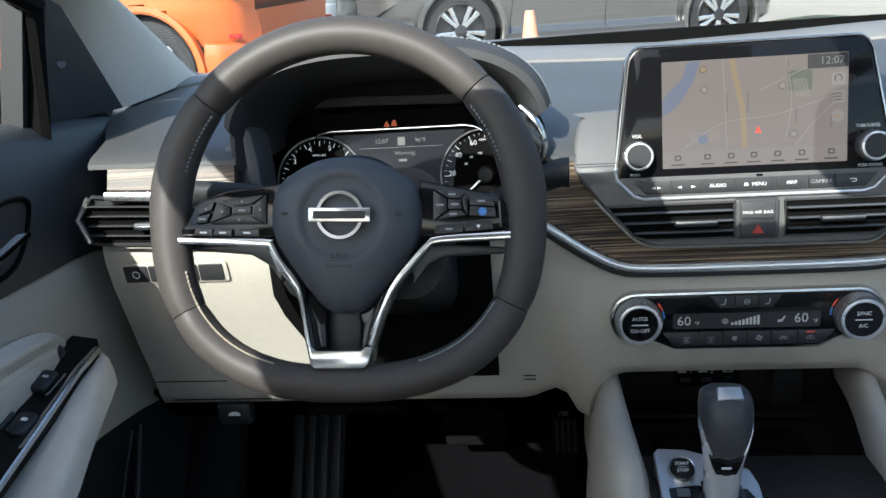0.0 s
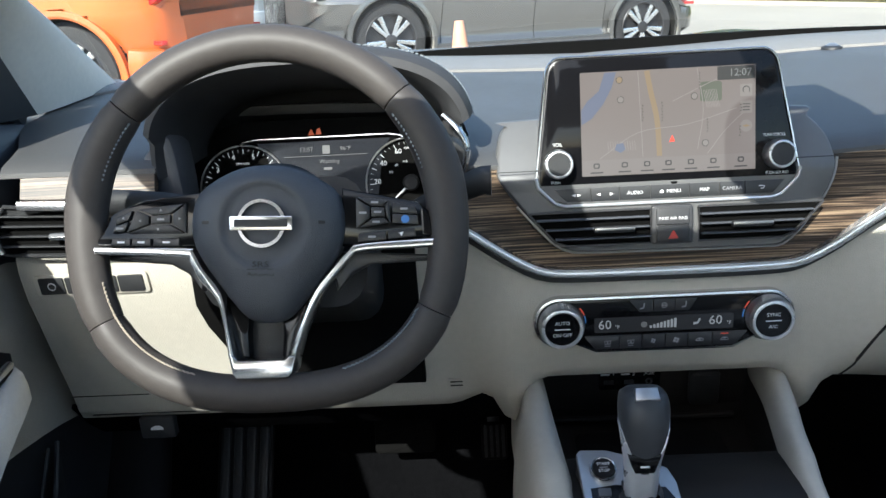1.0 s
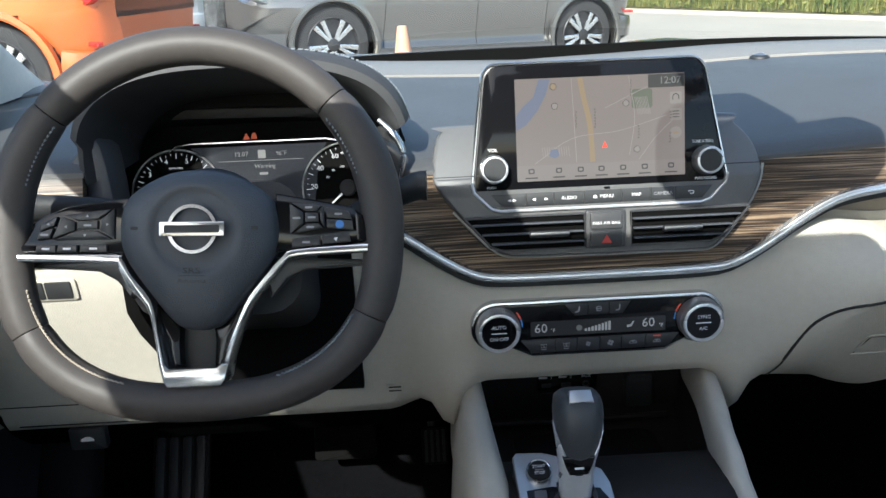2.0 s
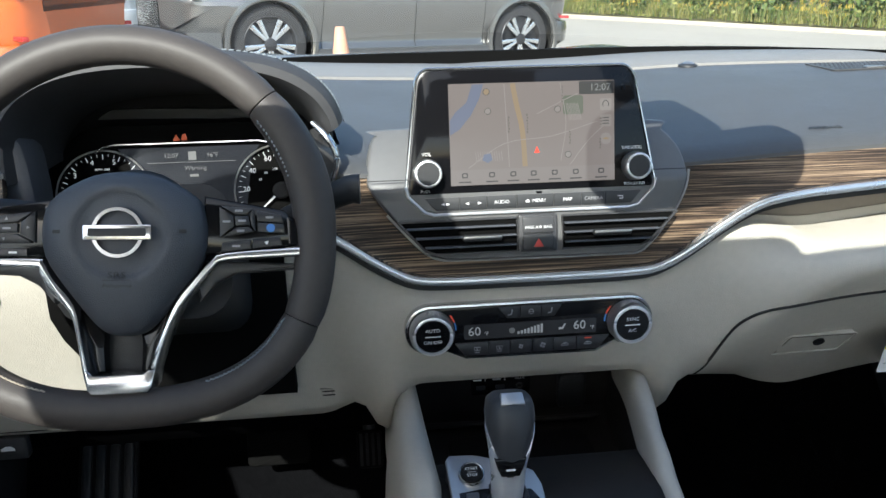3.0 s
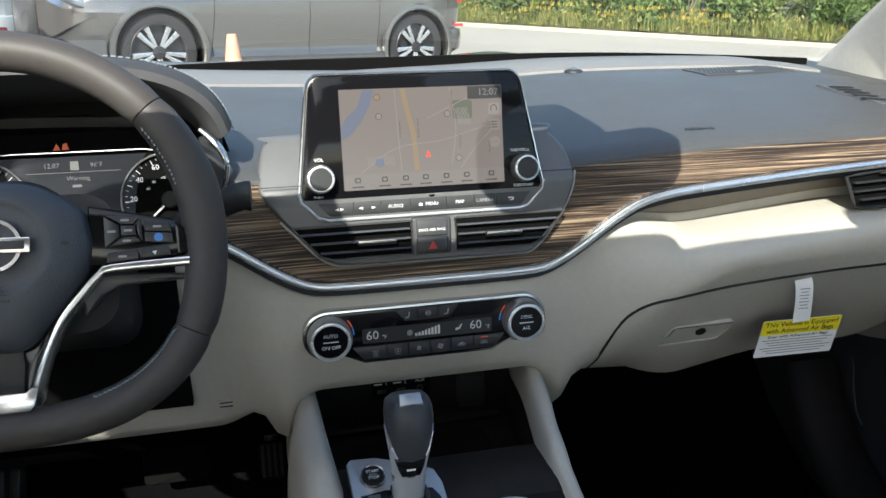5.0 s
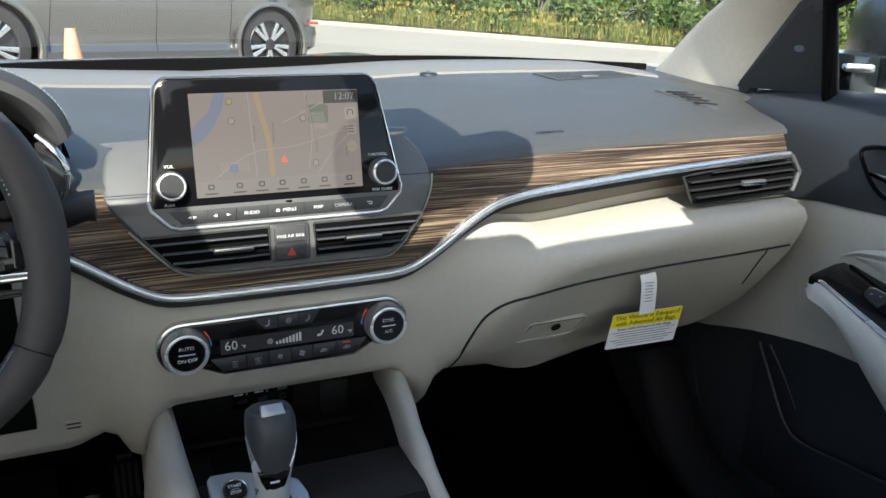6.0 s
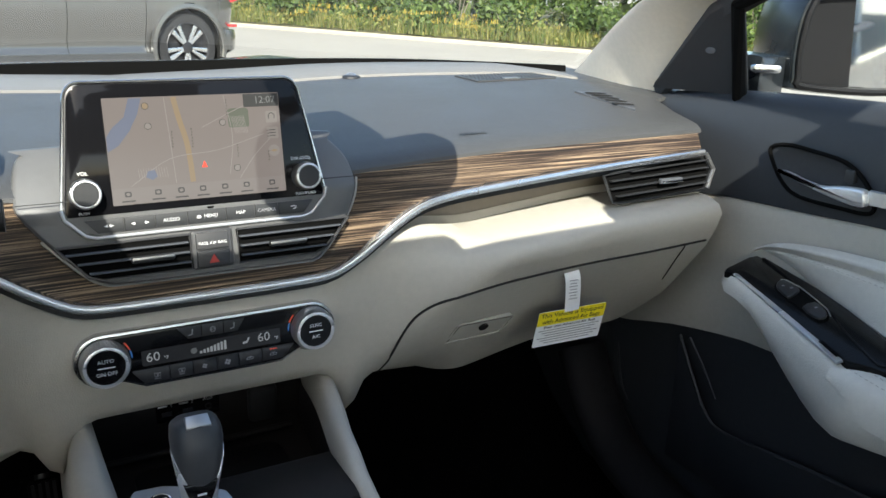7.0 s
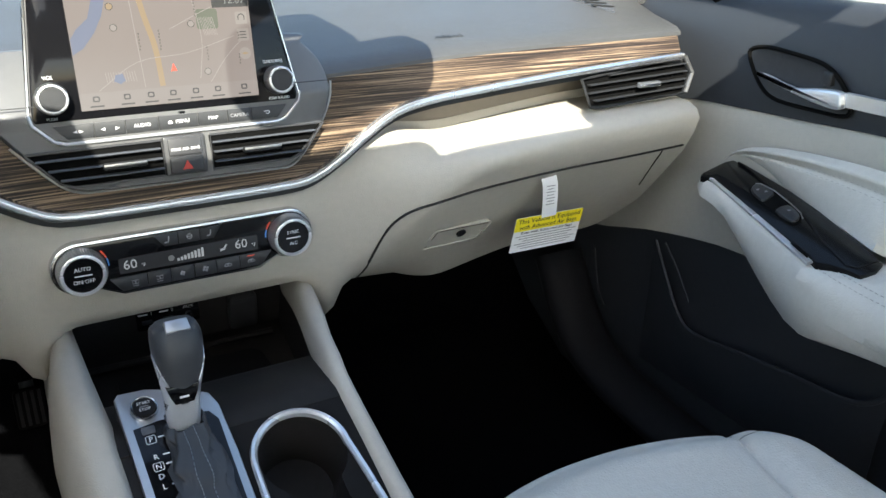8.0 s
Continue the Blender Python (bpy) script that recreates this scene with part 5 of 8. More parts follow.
for u, t in ((-0.028, "1"), (-0.001, "2"), (0.026, "AUX")):
    lettering(t, 0.0065, at(pf, u + (0.006 if len(t) == 1 else 0), 0.009, 0.0042), WHITE_INK, pp)
    if len(t) == 1:
        part("symbol", prism(rrect(0.012, 0.002, 0.0008), at(pf, u - 0.005, 0.009, 0.004), 0.0003), WHITE_INK, pp)
        part("usb_slot", prism(rrect(0.013, 0.006, 0.0008), at(pf, u, -0.003, 0.004), 0.001), DARKP, pp)
    else:
        part("jack", turned([(0.005, 0.004), (0.005, 0.0055), (0.003, 0.0055), (0.0025, 0.003)], at(pf, u, -0.003), 16), BLACKP, pp)
sk = part("power_socket_cap", prism(rrect(0.040, 0.052, 0.007), frame_at((0.0915, 0.882, 0.586), -2), 0.012, bev=0.004), BLACKP, con, "hinged socket cap")
part("slot", prism(rrect(0.032, 0.006, 0.001), at(frame_at((0.0915, 0.882, 0.586), -2), 0, 0.018, 0.012), 0.0006), DARKP, sk)


def top_frame(x, y, lift=0.0):
    """Axes on the sloping console top: u right, v forward, w up."""
    a = math.degrees(math.atan(0.45))
    return Matrix.Translation((x, y, con_z(y) + lift)) @ pose(0, 0, 0, a, 0, 0)


CFm = top_frame(0.0, 0.50)
def plate_with_hole(outer, hole, centre, m, top, bottom):
    """A plate whose outline is cast onto the hole's own directions, so that both share one ring of corners."""
    ring = []
    for p in hole:
        d = Vector((p[0] - centre[0], p[1] - centre[1]))
        best = 9.0
        for a, b in zip(outer, outer[1:] + outer[:1]):
            ex, ey = b[0] - a[0], b[1] - a[1]
            det = ex * d.y - ey * d.x
            if abs(det) < 1e-9:
                continue
            rx, ry = a[0] - centre[0], a[1] - centre[1]
            t = (ex * ry - ey * rx) / det
            q = (d.x * ry - d.y * rx) / det
            if t > 0 and -1e-6 <= q <= 1 + 1e-6:
                best = min(best, t)
        ring.append((centre[0] + d.x * best, centre[1] + d.y * best))
    rows = [[m @ Vector((u, v, bottom)) for u, v in ring], [m @ Vector((u, v, top - 0.002)) for u, v in ring],
            [m @ Vector((u * 0.985, v * 0.985, top)) for u, v in ring], [m @ Vector((u, v, top)) for u, v in hole], [m @ Vector((u, v, top - 0.006)) for u, v in hole]]
    return grid(rows, close_v=True)


part("edge_strip", thick(grid([[(x, y, con_z(y) - 0.004) for y in [0.30 + 0.03 * i for i in range(9)]] for x in (-0.134, -0.126, -0.116)]), 0.003), TRAYP, con)
# two cups in line, joined by a narrower waist
CUPC = (0.030, -0.066)
hole = []
for i in range(72):
    a = 2 * math.pi * i / 72
    d = (math.cos(a), math.sin(a))
    best = 0.0
    for cv in (-0.020, -0.112):
        # far crossing of the direction with that cup's circle
        oy = CUPC[1] - cv
        bq = oy * d[1]
        disc = bq * bq - (oy * oy - 0.043 ** 2)
        if disc > 0:
            best = max(best, -bq + math.sqrt(disc))
    best = max(best, min(0.026 / max(1e-3, abs(d[0])), 0.03))
    hole.append((CUPC[0] + d[0] * best, CUPC[1] + d[1] * best))
part("top_plate", plate_with_hole([(-0.118, -0.22), (0.106, -0.22), (0.100, 0.036), (-0.118, 0.036)], hole, CUPC, CFm, -0.002, -0.008), SATINB, con, "satin black console top", angle=25)
well = [[CFm @ Vector((CUPC[0] + (u - CUPC[0]) * k, CUPC[1] + (v - CUPC[1]) * k, w)) for u, v in hole] for k, w in ((1.0, -0.004), (0.97, -0.012), (0.94, -0.035), (0.90, -0.075), (0.55, -0.078), (0.02, -0.078))]
part("cup_holder", grid(well, close_v=True), TRAYP, con, "deep black cup holder")
# shifter plate with silver frame
sp_out = [(-0.121, 0.088), (-0.117, 0.093), (-0.092, 0.092), (-0.052, 0.079), (-0.036, 0.070), (-0.0305, 0.055), (-0.028, 0.0), (-0.027, -0.17), (-0.112, -0.17), (-0.119, 0.03)]
part("shift_housing", prism([(u * 0.99, v - 0.002) for u, v in sp_out], CFm, 0.055, base=-0.055), BLACKP, con)
part("shift_frame", prism(sp_out, CFm, 0.006, base=0.0, bev=0.002), SILVER, con, "satin silver gear plate frame")
part("shift_gate", prism([(-0.112, 0.050), (-0.088, 0.053), (-0.042, 0.049), (-0.0355, 0.038), (-0.0355, -0.165), (-0.104, -0.165)], CFm, 0.0012, base=0.0055), GLOSS, con, "black gear position plate")
for t, v, boxed in (("P", 0.0350, 1), ("R", 0.016, 0), ("N", 0.006, 1), ("D", -0.0045, 0), ("L", -0.0150, 0)):
    lettering(t, 0.0075, at(CFm, -0.0995, v, 0.0069), WHITE_INK, con)
    if boxed:
        part("letter_frame", sweep([at(CFm, -0.0995, v, 0.0069) @ Vector((a, b, 0)) for a, b in rrect(0.0088, 0.0082, 0.0015)], oval(0.0004, n=4), closed=True), WHITE_INK, con)
    part("gate_mark", prism(rrect(0.006, 0.0014, 0.0003), at(CFm, -0.0900, v + 0.001, 0.0067), 0.0003), WHITE_INK, con)
part("release_button", prism(rrect(0.012, 0.008, 0.001), at(CFm, -0.0995, 0.0450, 0.0065), 0.002, bev=0.0005), SOFT, con)
bt = part("start_button", turned([(0.0105, 0.0), (0.0105, 0.0065), (0.0098, 0.0080), (0, 0.0078)], at(CFm, -0.0975, 0.0690, 0.004), 32), RUBBER, con, "round start button")
part("collar", turned([(0.0105, 0.002), (0.0132, 0.002), (0.0128, 0.0065), (0.0118, 0.0078), (0.0105, 0.0072)], at(CFm, -0.0975, 0.0690, 0.003), 36), CHROME, bt, "chrome ring")
for t, v in (("START", 0.0035), ("STOP", -0.0036)):
    lettering(t, 0.0044, at(CFm, -0.0975, 0.0690 + v, 0.0120), WHITE_INK, bt)
part("mark", prism(rrect(0.008, 0.0009, 0.0003), at(CFm, -0.0975, 0.0690, 0.0119), 0.0002), GREY_INK, bt)
# cup holder's bright rim: round in front, its legs running back
U = at(CFm, 0.029, -0.020, 0.0)
ring_path = [U @ Vector((0.0465 * math.cos(radians(a)), 0.0465 * math.sin(radians(a)), 0.0)) for a in range(0, 181, 6)]
legs_r = [CFm @ Vector((u, v, 0.0)) for u, v in ((0.088, -0.17), (0.086, -0.10), (0.081, -0.057))]
legs_l = [CFm @ Vector((u, v, 0.0)) for u, v in ((-0.018, -0.05), (-0.018, -0.17))]
part("cup_rim", sweep(legs_r + ring_path + legs_l, [(-0.0035, -0.004), (0.0035, -0.004), (0.0035, 0.0005), (0.0015, 0.003), (-0.0015, 0.003), (-0.0035, 0.0005)]), BRIGHT, con, "chrome cup holder rim")

# ==== gear lever ====
gear = thing("gear_shifter", (-0.072, 0.53, 0.67), "black leather gear lever with silver trim", "gear lever")
B = Vector((-0.067, 0.535, 0.687))
T = Vector((-0.063, 0.545, 0.768))


def stalk(rows, n=20):
    """Loft of rounded sections along the lever: (height share, half width, half depth, forward shift)."""
    out = []
    for f, a, b, sh in rows:
        c = B.lerp(T, f)
        r = []
        for i in range(n):
            t = 2 * math.pi * i / n
            ct, st = math.cos(t), math.sin(t)
            r.append((c.x + a * math.copysign(abs(ct) ** 0.75, ct), c.y + sh + b * math.copysign(abs(st) ** 0.75, st), c.z - 0.25 * (b * st) * (1 if f > 0.9 else 0)))
        out.append(r)
    bm = grid(out, close_v=True)
    bm.verts.ensure_lookup_table()
    bm.faces.new(bm.verts[:n])
    bm.faces.new(bm.verts[-n:])
    return bm


KNOB = [(0.0, 0.0148, 0.013, 0), (0.12, 0.0152, 0.0138, 0), (0.25, 0.0165, 0.016, 0), (0.45, 0.0195, 0.0195, 0), (0.65, 0.0222, 0.023, 0.002), (0.80, 0.0230, 0.025, 0.004), (0.90, 0.0222, 0.0245, 0.006), (0.96, 0.0200, 0.0225, 0.007), (1.0, 0.0165, 0.0185, 0.007), (1.02, 0.010, 0.011, 0.008)]
KNOBSKIN = mat("blue-grey knob leather", (0.044, 0.047, 0.052), 0.42, var=0.08, bump=0.08, bump_scale=1100, spec=0.35)
part("knob", stalk(KNOB, 28), KNOBSKIN, gear, "rounded leather knob", angle=70)
part("neck", stalk([(-0.20, 0.0150, 0.0125, 0), (-0.12, 0.0152, 0.013, 0), (-0.02, 0.0157, 0.0138, -0.0003), (0.08, 0.0160, 0.0142, -0.0005), (0.13, 0.0161, 0.0146, -0.0005)]), BRIGHT, gear, "silver neck")


def knob_point(f, ang, lift):
    """A point on the knob's skin; ang counts from the driver's side of the knob."""
    a = interp(f, [(k[0], k[1]) for k in KNOB]) + lift
    b = interp(f, [(k[0], k[2]) for k in KNOB]) + lift
    sh = interp(f, [(k[0], k[3]) for k in KNOB])
    c = B.lerp(T, f)
    ct, st = math.cos(ang), math.sin(ang)
    return (c.x + a * math.copysign(abs(ct) ** 0.75, ct), c.y + sh + b * math.copysign(abs(st) ** 0.75, st), c.z)


for s in (-1, 1):
    # bright wings that rise along both sides and taper out
    rows = []
    for i in range(11):
        f = 0.02 + 0.66 * i / 10
        half = radians(52) * (1 - i / 10) ** 0.7 + radians(5)
        mid = math.pi if s < 0 else 0.0
        mid -= s * radians(38) * (1 - i / 10)
        rows.append([knob_point(f, mid + half * q, 0.0009) for q in (-1, -0.6, -0.2, 0.2, 0.6, 1)])
    part("side_trim", thick(grid(rows), 0.0012), BRIGHT, gear, "silver side trim")
gf = Matrix.Translation(B) @ pose(0, 0, 0, 84, 0, 0)
part("lower_window", prism([(-0.0085, 0.0115), (0.0085, 0.0115), (0.0120, 0.019), (0.0150, 0.030), (-0.0150, 0.030), (-0.0120, 0.019)], at(gf, 0, 0, 0.0125), 0.0045, bev=0.0015), GLOSS, gear)
part("mark", prism(rrect(0.0085, 0.0020, 0.0006), at(gf, 0, 0.0185, 0.0168), 0.0005), WHITE_INK, gear)
kf = Matrix.Translation(T + Vector((-0.0010, -0.0140, 0.0022))) @ pose(0, 0, 0, 40, 0, 0)
part("thumb_button", prism([(-0.0112, -0.0020), (0.0112, -0.0020), (0.0100, 0.0105), (-0.0100, 0.0105)], kf, 0.0088, base=-0.007, bev=0.002, seg=3), SILVER, gear, "silver thumb button")
# gaiter: gathered leather with a stitched seam down its back
rows = []
NG = 48
for k in range(18):
    f = k / 17
    c = Vector((-0.067, 0.533, 0.674)).lerp(Vector((-0.066, 0.462, con_z(0.462) + 0.008)), f)
    a, b = 0.0160 + 0.0075 * f ** 0.7, 0.015 + 0.066 * f ** 1.15
    rows.append([])
    for j in range(NG):
        t = 2 * math.pi * j / NG
        fold = 0.0042 * math.sin(k * 1.35 + 1.1 * math.cos(3 * t)) * (0.3 + f) + 0.0024 * math.sin(6 * t + k * 0.8)
        ct, st = math.cos(t), math.sin(t)
        rows[-1].append((c.x + (a + fold) * math.copysign(abs(ct) ** 0.6, ct), c.y + (b + fold) * math.copysign(abs(st) ** 0.6, st), c.z + 0.45 * b * st * f))
gt = part("gaiter", grid(rows, close_v=True), KNOBSKIN, gear, "folded leather gaiter", angle=80)
for du in (-5, -3):
    bms = []
    for k in range(15):
        p = Vector(rows[k][NG * 3 // 4 + du + 4])
        q = Vector(rows[k + 1][NG * 3 // 4 + du + 4])
        up = Vector((0, -0.0006, 0.0008))
        for h in (0.05, 0.55):
            bms.append(sweep([p.lerp(q, h) + up, p.lerp(q, h + 0.32) + up], oval(0.0005, n=4)))
    part("seam_stitching", join(*bms), BLUE_THREAD, gt, "pale seam stitching")

# ==== outer air vents and their surrounds ====
for s, nm in ((-1, "vent_left"), (1, "vent_right")):
    v = thing("air_vent", (s * 0.64, 0.73, 0.895), "black outer air vent with slats and chrome edge", "air vent", "outer air vents")
    m = frame_at((s * 0.627, 0.716, 0.8955), 4)
    pts = [(-0.100, 0.0105), (-0.08, 0.013), (0.080, 0.0285), (0.098, 0.005), (0.088, -0.022), (0.078, -0.0235), (-0.070, -0.0285), (-0.083, -0.0265)]
    o = [(p[0] * s, p[1]) for p in pts]
    part("well", prism(o, m, 0.003, base=-0.004), WELL, v, "dark vent opening")
    for i, vv in enumerate((-0.0165, -0.0055, 0.0055, 0.0165)):
        a = -0.09 + 0.012 * (i == 0) + 0.035 * (i == 3)
        part("slat", sweep([m @ Vector((s * a, vv - 0.003, 0.001)), m @ Vector((s * 0.089, vv + 0.003, 0.001))], [(-0.0008, -0.002), (0.0008, -0.002), (0.0010, 0.005), (0.0, 0.006), (-0.0010, 0.005)], up=tuple(m.to_3x3() @ Vector((0, 0, 1)))), BLACKP, v)
    tb = part("tab", prism(rrect(0.040, 0.0075, 0.002), at(m, s * 0.014, -0.004, 0.006), 0.006, bev=0.0015), SOFT, v)
    part("tab_trim", prism(rrect(0.038, 0.004, 0.0015), at(m, s * 0.014, -0.005, 0.0115), 0.002, bev=0.0006), CHROME, tb, "chrome grip")
    part("surround", sweep([m @ Vector((q[0] * 1.02, q[1] * 1.04, 0.002)) for q in o], oval(0.0022, n=6), up=tuple(m.to_3x3() @ Vector((0, 0, 1))), closed=True), BLACKP, v)
    part("edge_trim", sweep([m @ Vector((s * u, w_, 0.004)) for u, w_ in ((0.084, 0.0285), (0.101, 0.005), (0.091, -0.022))], oval(0.0035, 0.003, 8), up=tuple(m.to_3x3() @ Vector((0, 0, 1)))), SILVER, v, "satin silver edge")

# glovebox: a lid with its own gaps, latch and recess
gb = thing("glovebox", (0.49, 0.76, 0.7), "closed beige glovebox lid with recessed latch", "glovebox")


def on_lower(x, f, lift=0.0):
    """A point on the lower panel: f counts along its profile."""
    p = lower_profile(x)
    i = min(int(f), len(p) - 2)
    t = f - i
    (y0, z0), (y1, z1) = p[i], p[i + 1]
    n = Vector((0, -(z0 - z1), -(y1 - y0))).normalized()
    n = Vector((0, -abs(n.y), -abs(n.z) * 0.6)).normalized()
    return Vector((x, y0 + (y1 - y0) * t, z0 + (z1 - z0) * t)) + n * lift


GAP = mat("dark shut line and recess shade", (0.008, 0.008, 0.008), 0.8, var=0.05)
def on_lower_z(x, z, lift):
    p = lower_profile(x)
    for i in range(4, len(p) - 1):
        if p[i][1] >= z >= p[i + 1][1]:
            return on_lower(x, i + (p[i][1] - z) / max(1e-6, p[i][1] - p[i + 1][1]), lift)
    return on_lower(x, len(p) - 1.01, lift)


def lid_z(x):
    return interp(x, [(0.222, 0.690), (0.230, 0.722), (0.245, 0.748), (0.275, 0.768), (0.33, 0.781), (0.41, 0.789), (0.50, 0.794), (0.61, 0.797), (0.735, 0.803)])


part("shut_line", sweep([on_lower_z(x, lid_z(x), 0.0012) for x in [0.222 + i * 0.0055 for i in range(89)]], oval(0.0020, 0.0016, 6)), GAP, gb)
part("shut_line", sweep([on_lower_z(0.222 - 0.020 * smooth(z, 0.69, 0.62), z, 0.001) for z in [0.690 - i * 0.005 for i in range(12)]], oval(0.0008, 0.0012, 6)), GAP, gb)
part("shut_line", sweep([on_lower_z(0.668 + 0.016 * smooth(z, 0.80, 0.70), z, 0.001) for z in [0.797 - i * 0.007 for i in range(11)]], oval(0.0008, 0.0010, 6)), GAP, gb)
la, lb, lc = on_lower_z(0.360, 0.722, 0.0), on_lower_z(0.360, 0.706, 0.002), on_lower_z(0.360, 0.690, 0.0)
lm = frame_at(lb, -math.degrees(math.atan2(lc.y - la.y, la.z - lc.z)))
latch = [(-0.054, -0.020), (-0.051, -0.023), (0.030, -0.020), (0.034, -0.018), (0.043, 0.016), (0.040, 0.019), (-0.041, 0.019), (-0.045, 0.016)]
part("latch_plate", prism([(u * 0.96, v * 0.94) for u, v in latch], lm, 0.0045, base=-0.004), BEIGE, gb)
part("latch_edge", sweep([lm @ Vector((u, v, 0.0015)) for u, v in latch], oval(0.0016, 0.0010, 8), up=tuple(lm.to_3x3() @ Vector((0, 0, 1))), closed=True), BEIGE, gb, "raised edge of the latch recess")
# dark line on left and top edges paints the shade of a recess
part("latch_gap", sweep([lm @ Vector((u, v, 0.0008)) for u, v in ((-0.0490, -0.0190), (-0.0410, 0.0163), (0.0380, 0.0163))], oval(0.0011, n=5)), GAP, gb)
part("lock", turned([(0.0070, 0.0030), (0.0070, 0.0056), (0.0052, 0.0059), (0.0045, 0.0046), (0, 0.0046)], at(lm, 0.0, 0.002, -0.003), 20), RUBBER, gb, "small dark lock barrel")

# hang tag on the glovebox
PAPER = mat("white label paper", (0.78, 0.78, 0.78), 0.6, var=0.02)
YELLOW = mat("yellow label print", (0.85, 0.70, 0.02), 0.6, var=0.03)
tag = thing("warning_tag", (0.495, 0.69, 0.7), "white and yellow airbag warning tag hung from the glovebox", "tag")
GM = frame_at((0.4810, 0.706, 0.700), -13, -2)
part("card", prism(rrect(0.112, 0.058, 0.002), GM, 0.0008), PAPER, tag)
part("yellow_field", prism(rrect(0.112, 0.0225, 0.002), at(GM, 0, 0.0178, 0.0008), 0.0002), YELLOW, tag, "yellow heading field")
part("strap", sweep(curve([GM @ Vector((-0.003, 0.025, 0.0012)), GM @ Vector((-0.005, 0.05, -0.002)), GM @ Vector((-0.008, 0.073, -0.006)), GM @ Vector((-0.009, 0.083, -0.013))], 4), [(-0.012, -0.0004), (0.012, -0.0004), (0.012, 0.0004), (-0.012, 0.0004)], up=tuple(GM.to_3x3() @ Vector((0, 0, 1)))), PAPER, tag)
INK = mat("black print", (0.02, 0.02, 0.02), 0.6, var=0.02)
lettering("This Vehicle is Equipped", 0.0098, at(GM, 0, 0.0225, 0.0011), INK, tag, width=0.103)
lettering("with Advanced Air Bags", 0.0098, at(GM, 0, 0.0125, 0.0011), INK, tag, width=0.096)
lettering("Even with Advanced Air Bags", 0.0062, at(GM, 0, 0.0030, 0.0009), INK, tag, width=0.086)
for i in range(6):
    part("print_line", prism(rrect(0.102 - 0.012 * (i % 3), 0.0013, 0.0003, 1), at(GM, 0, -0.0025 - 0.0042 * i, 0.0008), 0.0001), GREY_INK, tag)
for i in range(7):
    part("print_line", prism(rrect(0.014 - 0.003 * (i % 2), 0.0013, 0.0003, 1), at(GM, -0.0075 + 0.0004 * i, 0.072 - 0.0045 * i, -0.0042 + 0.0007 * i), 0.0002), GREY_INK, tag)

# driver's knee panel details
kp = thing("switch_bank", (-0.637, 0.73, 0.83), "row of four black switches in the beige knee panel", "switch bank")
km = frame_at((-0.636, 0.729, 0.8295), -8)
part("surround", prism(rrect(0.128, 0.026, 0.004), km, 0.006, base=-0.003, bev=0.001), BEIGE, kp)
for i in range(4):
    b = part("switch", prism(rrect(0.0285, 0.0205, 0.002), at(km, -0.0445 + 0.0297 * i, 0, 0.001), 0.0035, bev=0.001), BLACKP, kp, "black switch")
    if i == 0:
        part("symbol", sweep([at(km, -0.0445, 0, 0.0048) @ Vector((0.0042 * math.cos(a), 0.0042 * math.sin(a), 0)) for a in [2 * math.pi * j / 14 for j in range(14)]], oval(0.0006, n=4), up=(0, -1, 0), closed=True), WHITE_INK, b)
sv = thing("knee_vent", (-0.24, 0.78, 0.66), "small slotted sensor grille in the beige panel", "grille")
vm = frame_at((-0.239, 0.779, 0.661), -15)
part("plate", prism(rrect(0.020, 0.013, 0.001), vm, 0.003, bev=0.0005), BEIGE, sv)
for v in (0.003, -0.003):
    part("slot", prism(rrect(0.015, 0.0018, 0.0004), at(vm, 0, v, 0.003), 0.0004), GAP, sv)
part("panel_seam", sweep([on_lower(-0.252 - 0.006 * i, 8.3 + 0.35 * i, 0.0008) for i in range(4)][::-1], oval(0.0011, n=5)), GAP, sv)
km2 = thing("knee_panel_lid", (-0.66, 0.76, 0.7), "beige lid below the switches", "lid")
part("seam", sweep([on_lower(-0.715 + 0.012 * i, 6.35, 0.0006) for i in range(9)], oval(0.0006, n=5)), GAP, km2)
part("seam", sweep([on_lower(-0.70 + 0.012 * i, 7.6, 0.0006) for i in range(14)], oval(0.0008, n=5)), GAP, km2)

# details on the dashboard's top
dt = thing("defroster_grille", (0.62, 1.1, 0.98), "perforated speaker grille on the dashboard top", "grille")


def on_top(x, y):
    """Height of the upper pad."""
    xx = x / (1 + 0.085 * smooth(y, 0.74, 0.98))
    yy = 0.8 + (y - 0.8) * (ws_y(0) - 0.8) / (ws_y(xx) - 0.8) if y > 0.8 else y
    return wood_z(xx) + interp(yy, prof) - 0.012 * smooth(abs(xx), 0.62, 0.75) * smooth(yy, 0.73, 0.9)


rows = [[(x, y, on_top(x, y) + 0.0022) for x in [0.53 + 0.02 * i for i in range(9)]] for y in (1.06, 1.08, 1.10, 1.12, 1.14)]
part("mesh_plate", thick(grid(rows), 0.002), PAD, dt)
me_hole = bpy.data.meshes.new("hole")
bmh = bmesh.new()
bmesh.ops.create_circle(bmh, cap_ends=True, radius=0.0022, segments=6)
bmh.to_mesh(me_hole)
bmh.free()
me_hole.materials.append(GAP)
bms = []
for i in range(22):
    for j in range(11):
        x, y = 0.536 + 0.0072 * i + 0.0036 * (j % 2), 1.064 + 0.0072 * j
        h = bmesh.new()
        h.from_mesh(me_hole)
        bmesh.ops.translate(h, verts=h.verts, vec=(x, y, on_top(x, y) + 0.0031))
        bms.append(h)
part("holes", join(*bms), GAP, dt)["kind"] = "stuff"
part("badge", box((0.585, 1.062, on_top(0.60, 1.065) + 0.002), (0.615, 1.072, on_top(0.60, 1.065) + 0.0045), 0.001), SILVER, dt, "small silver badge")
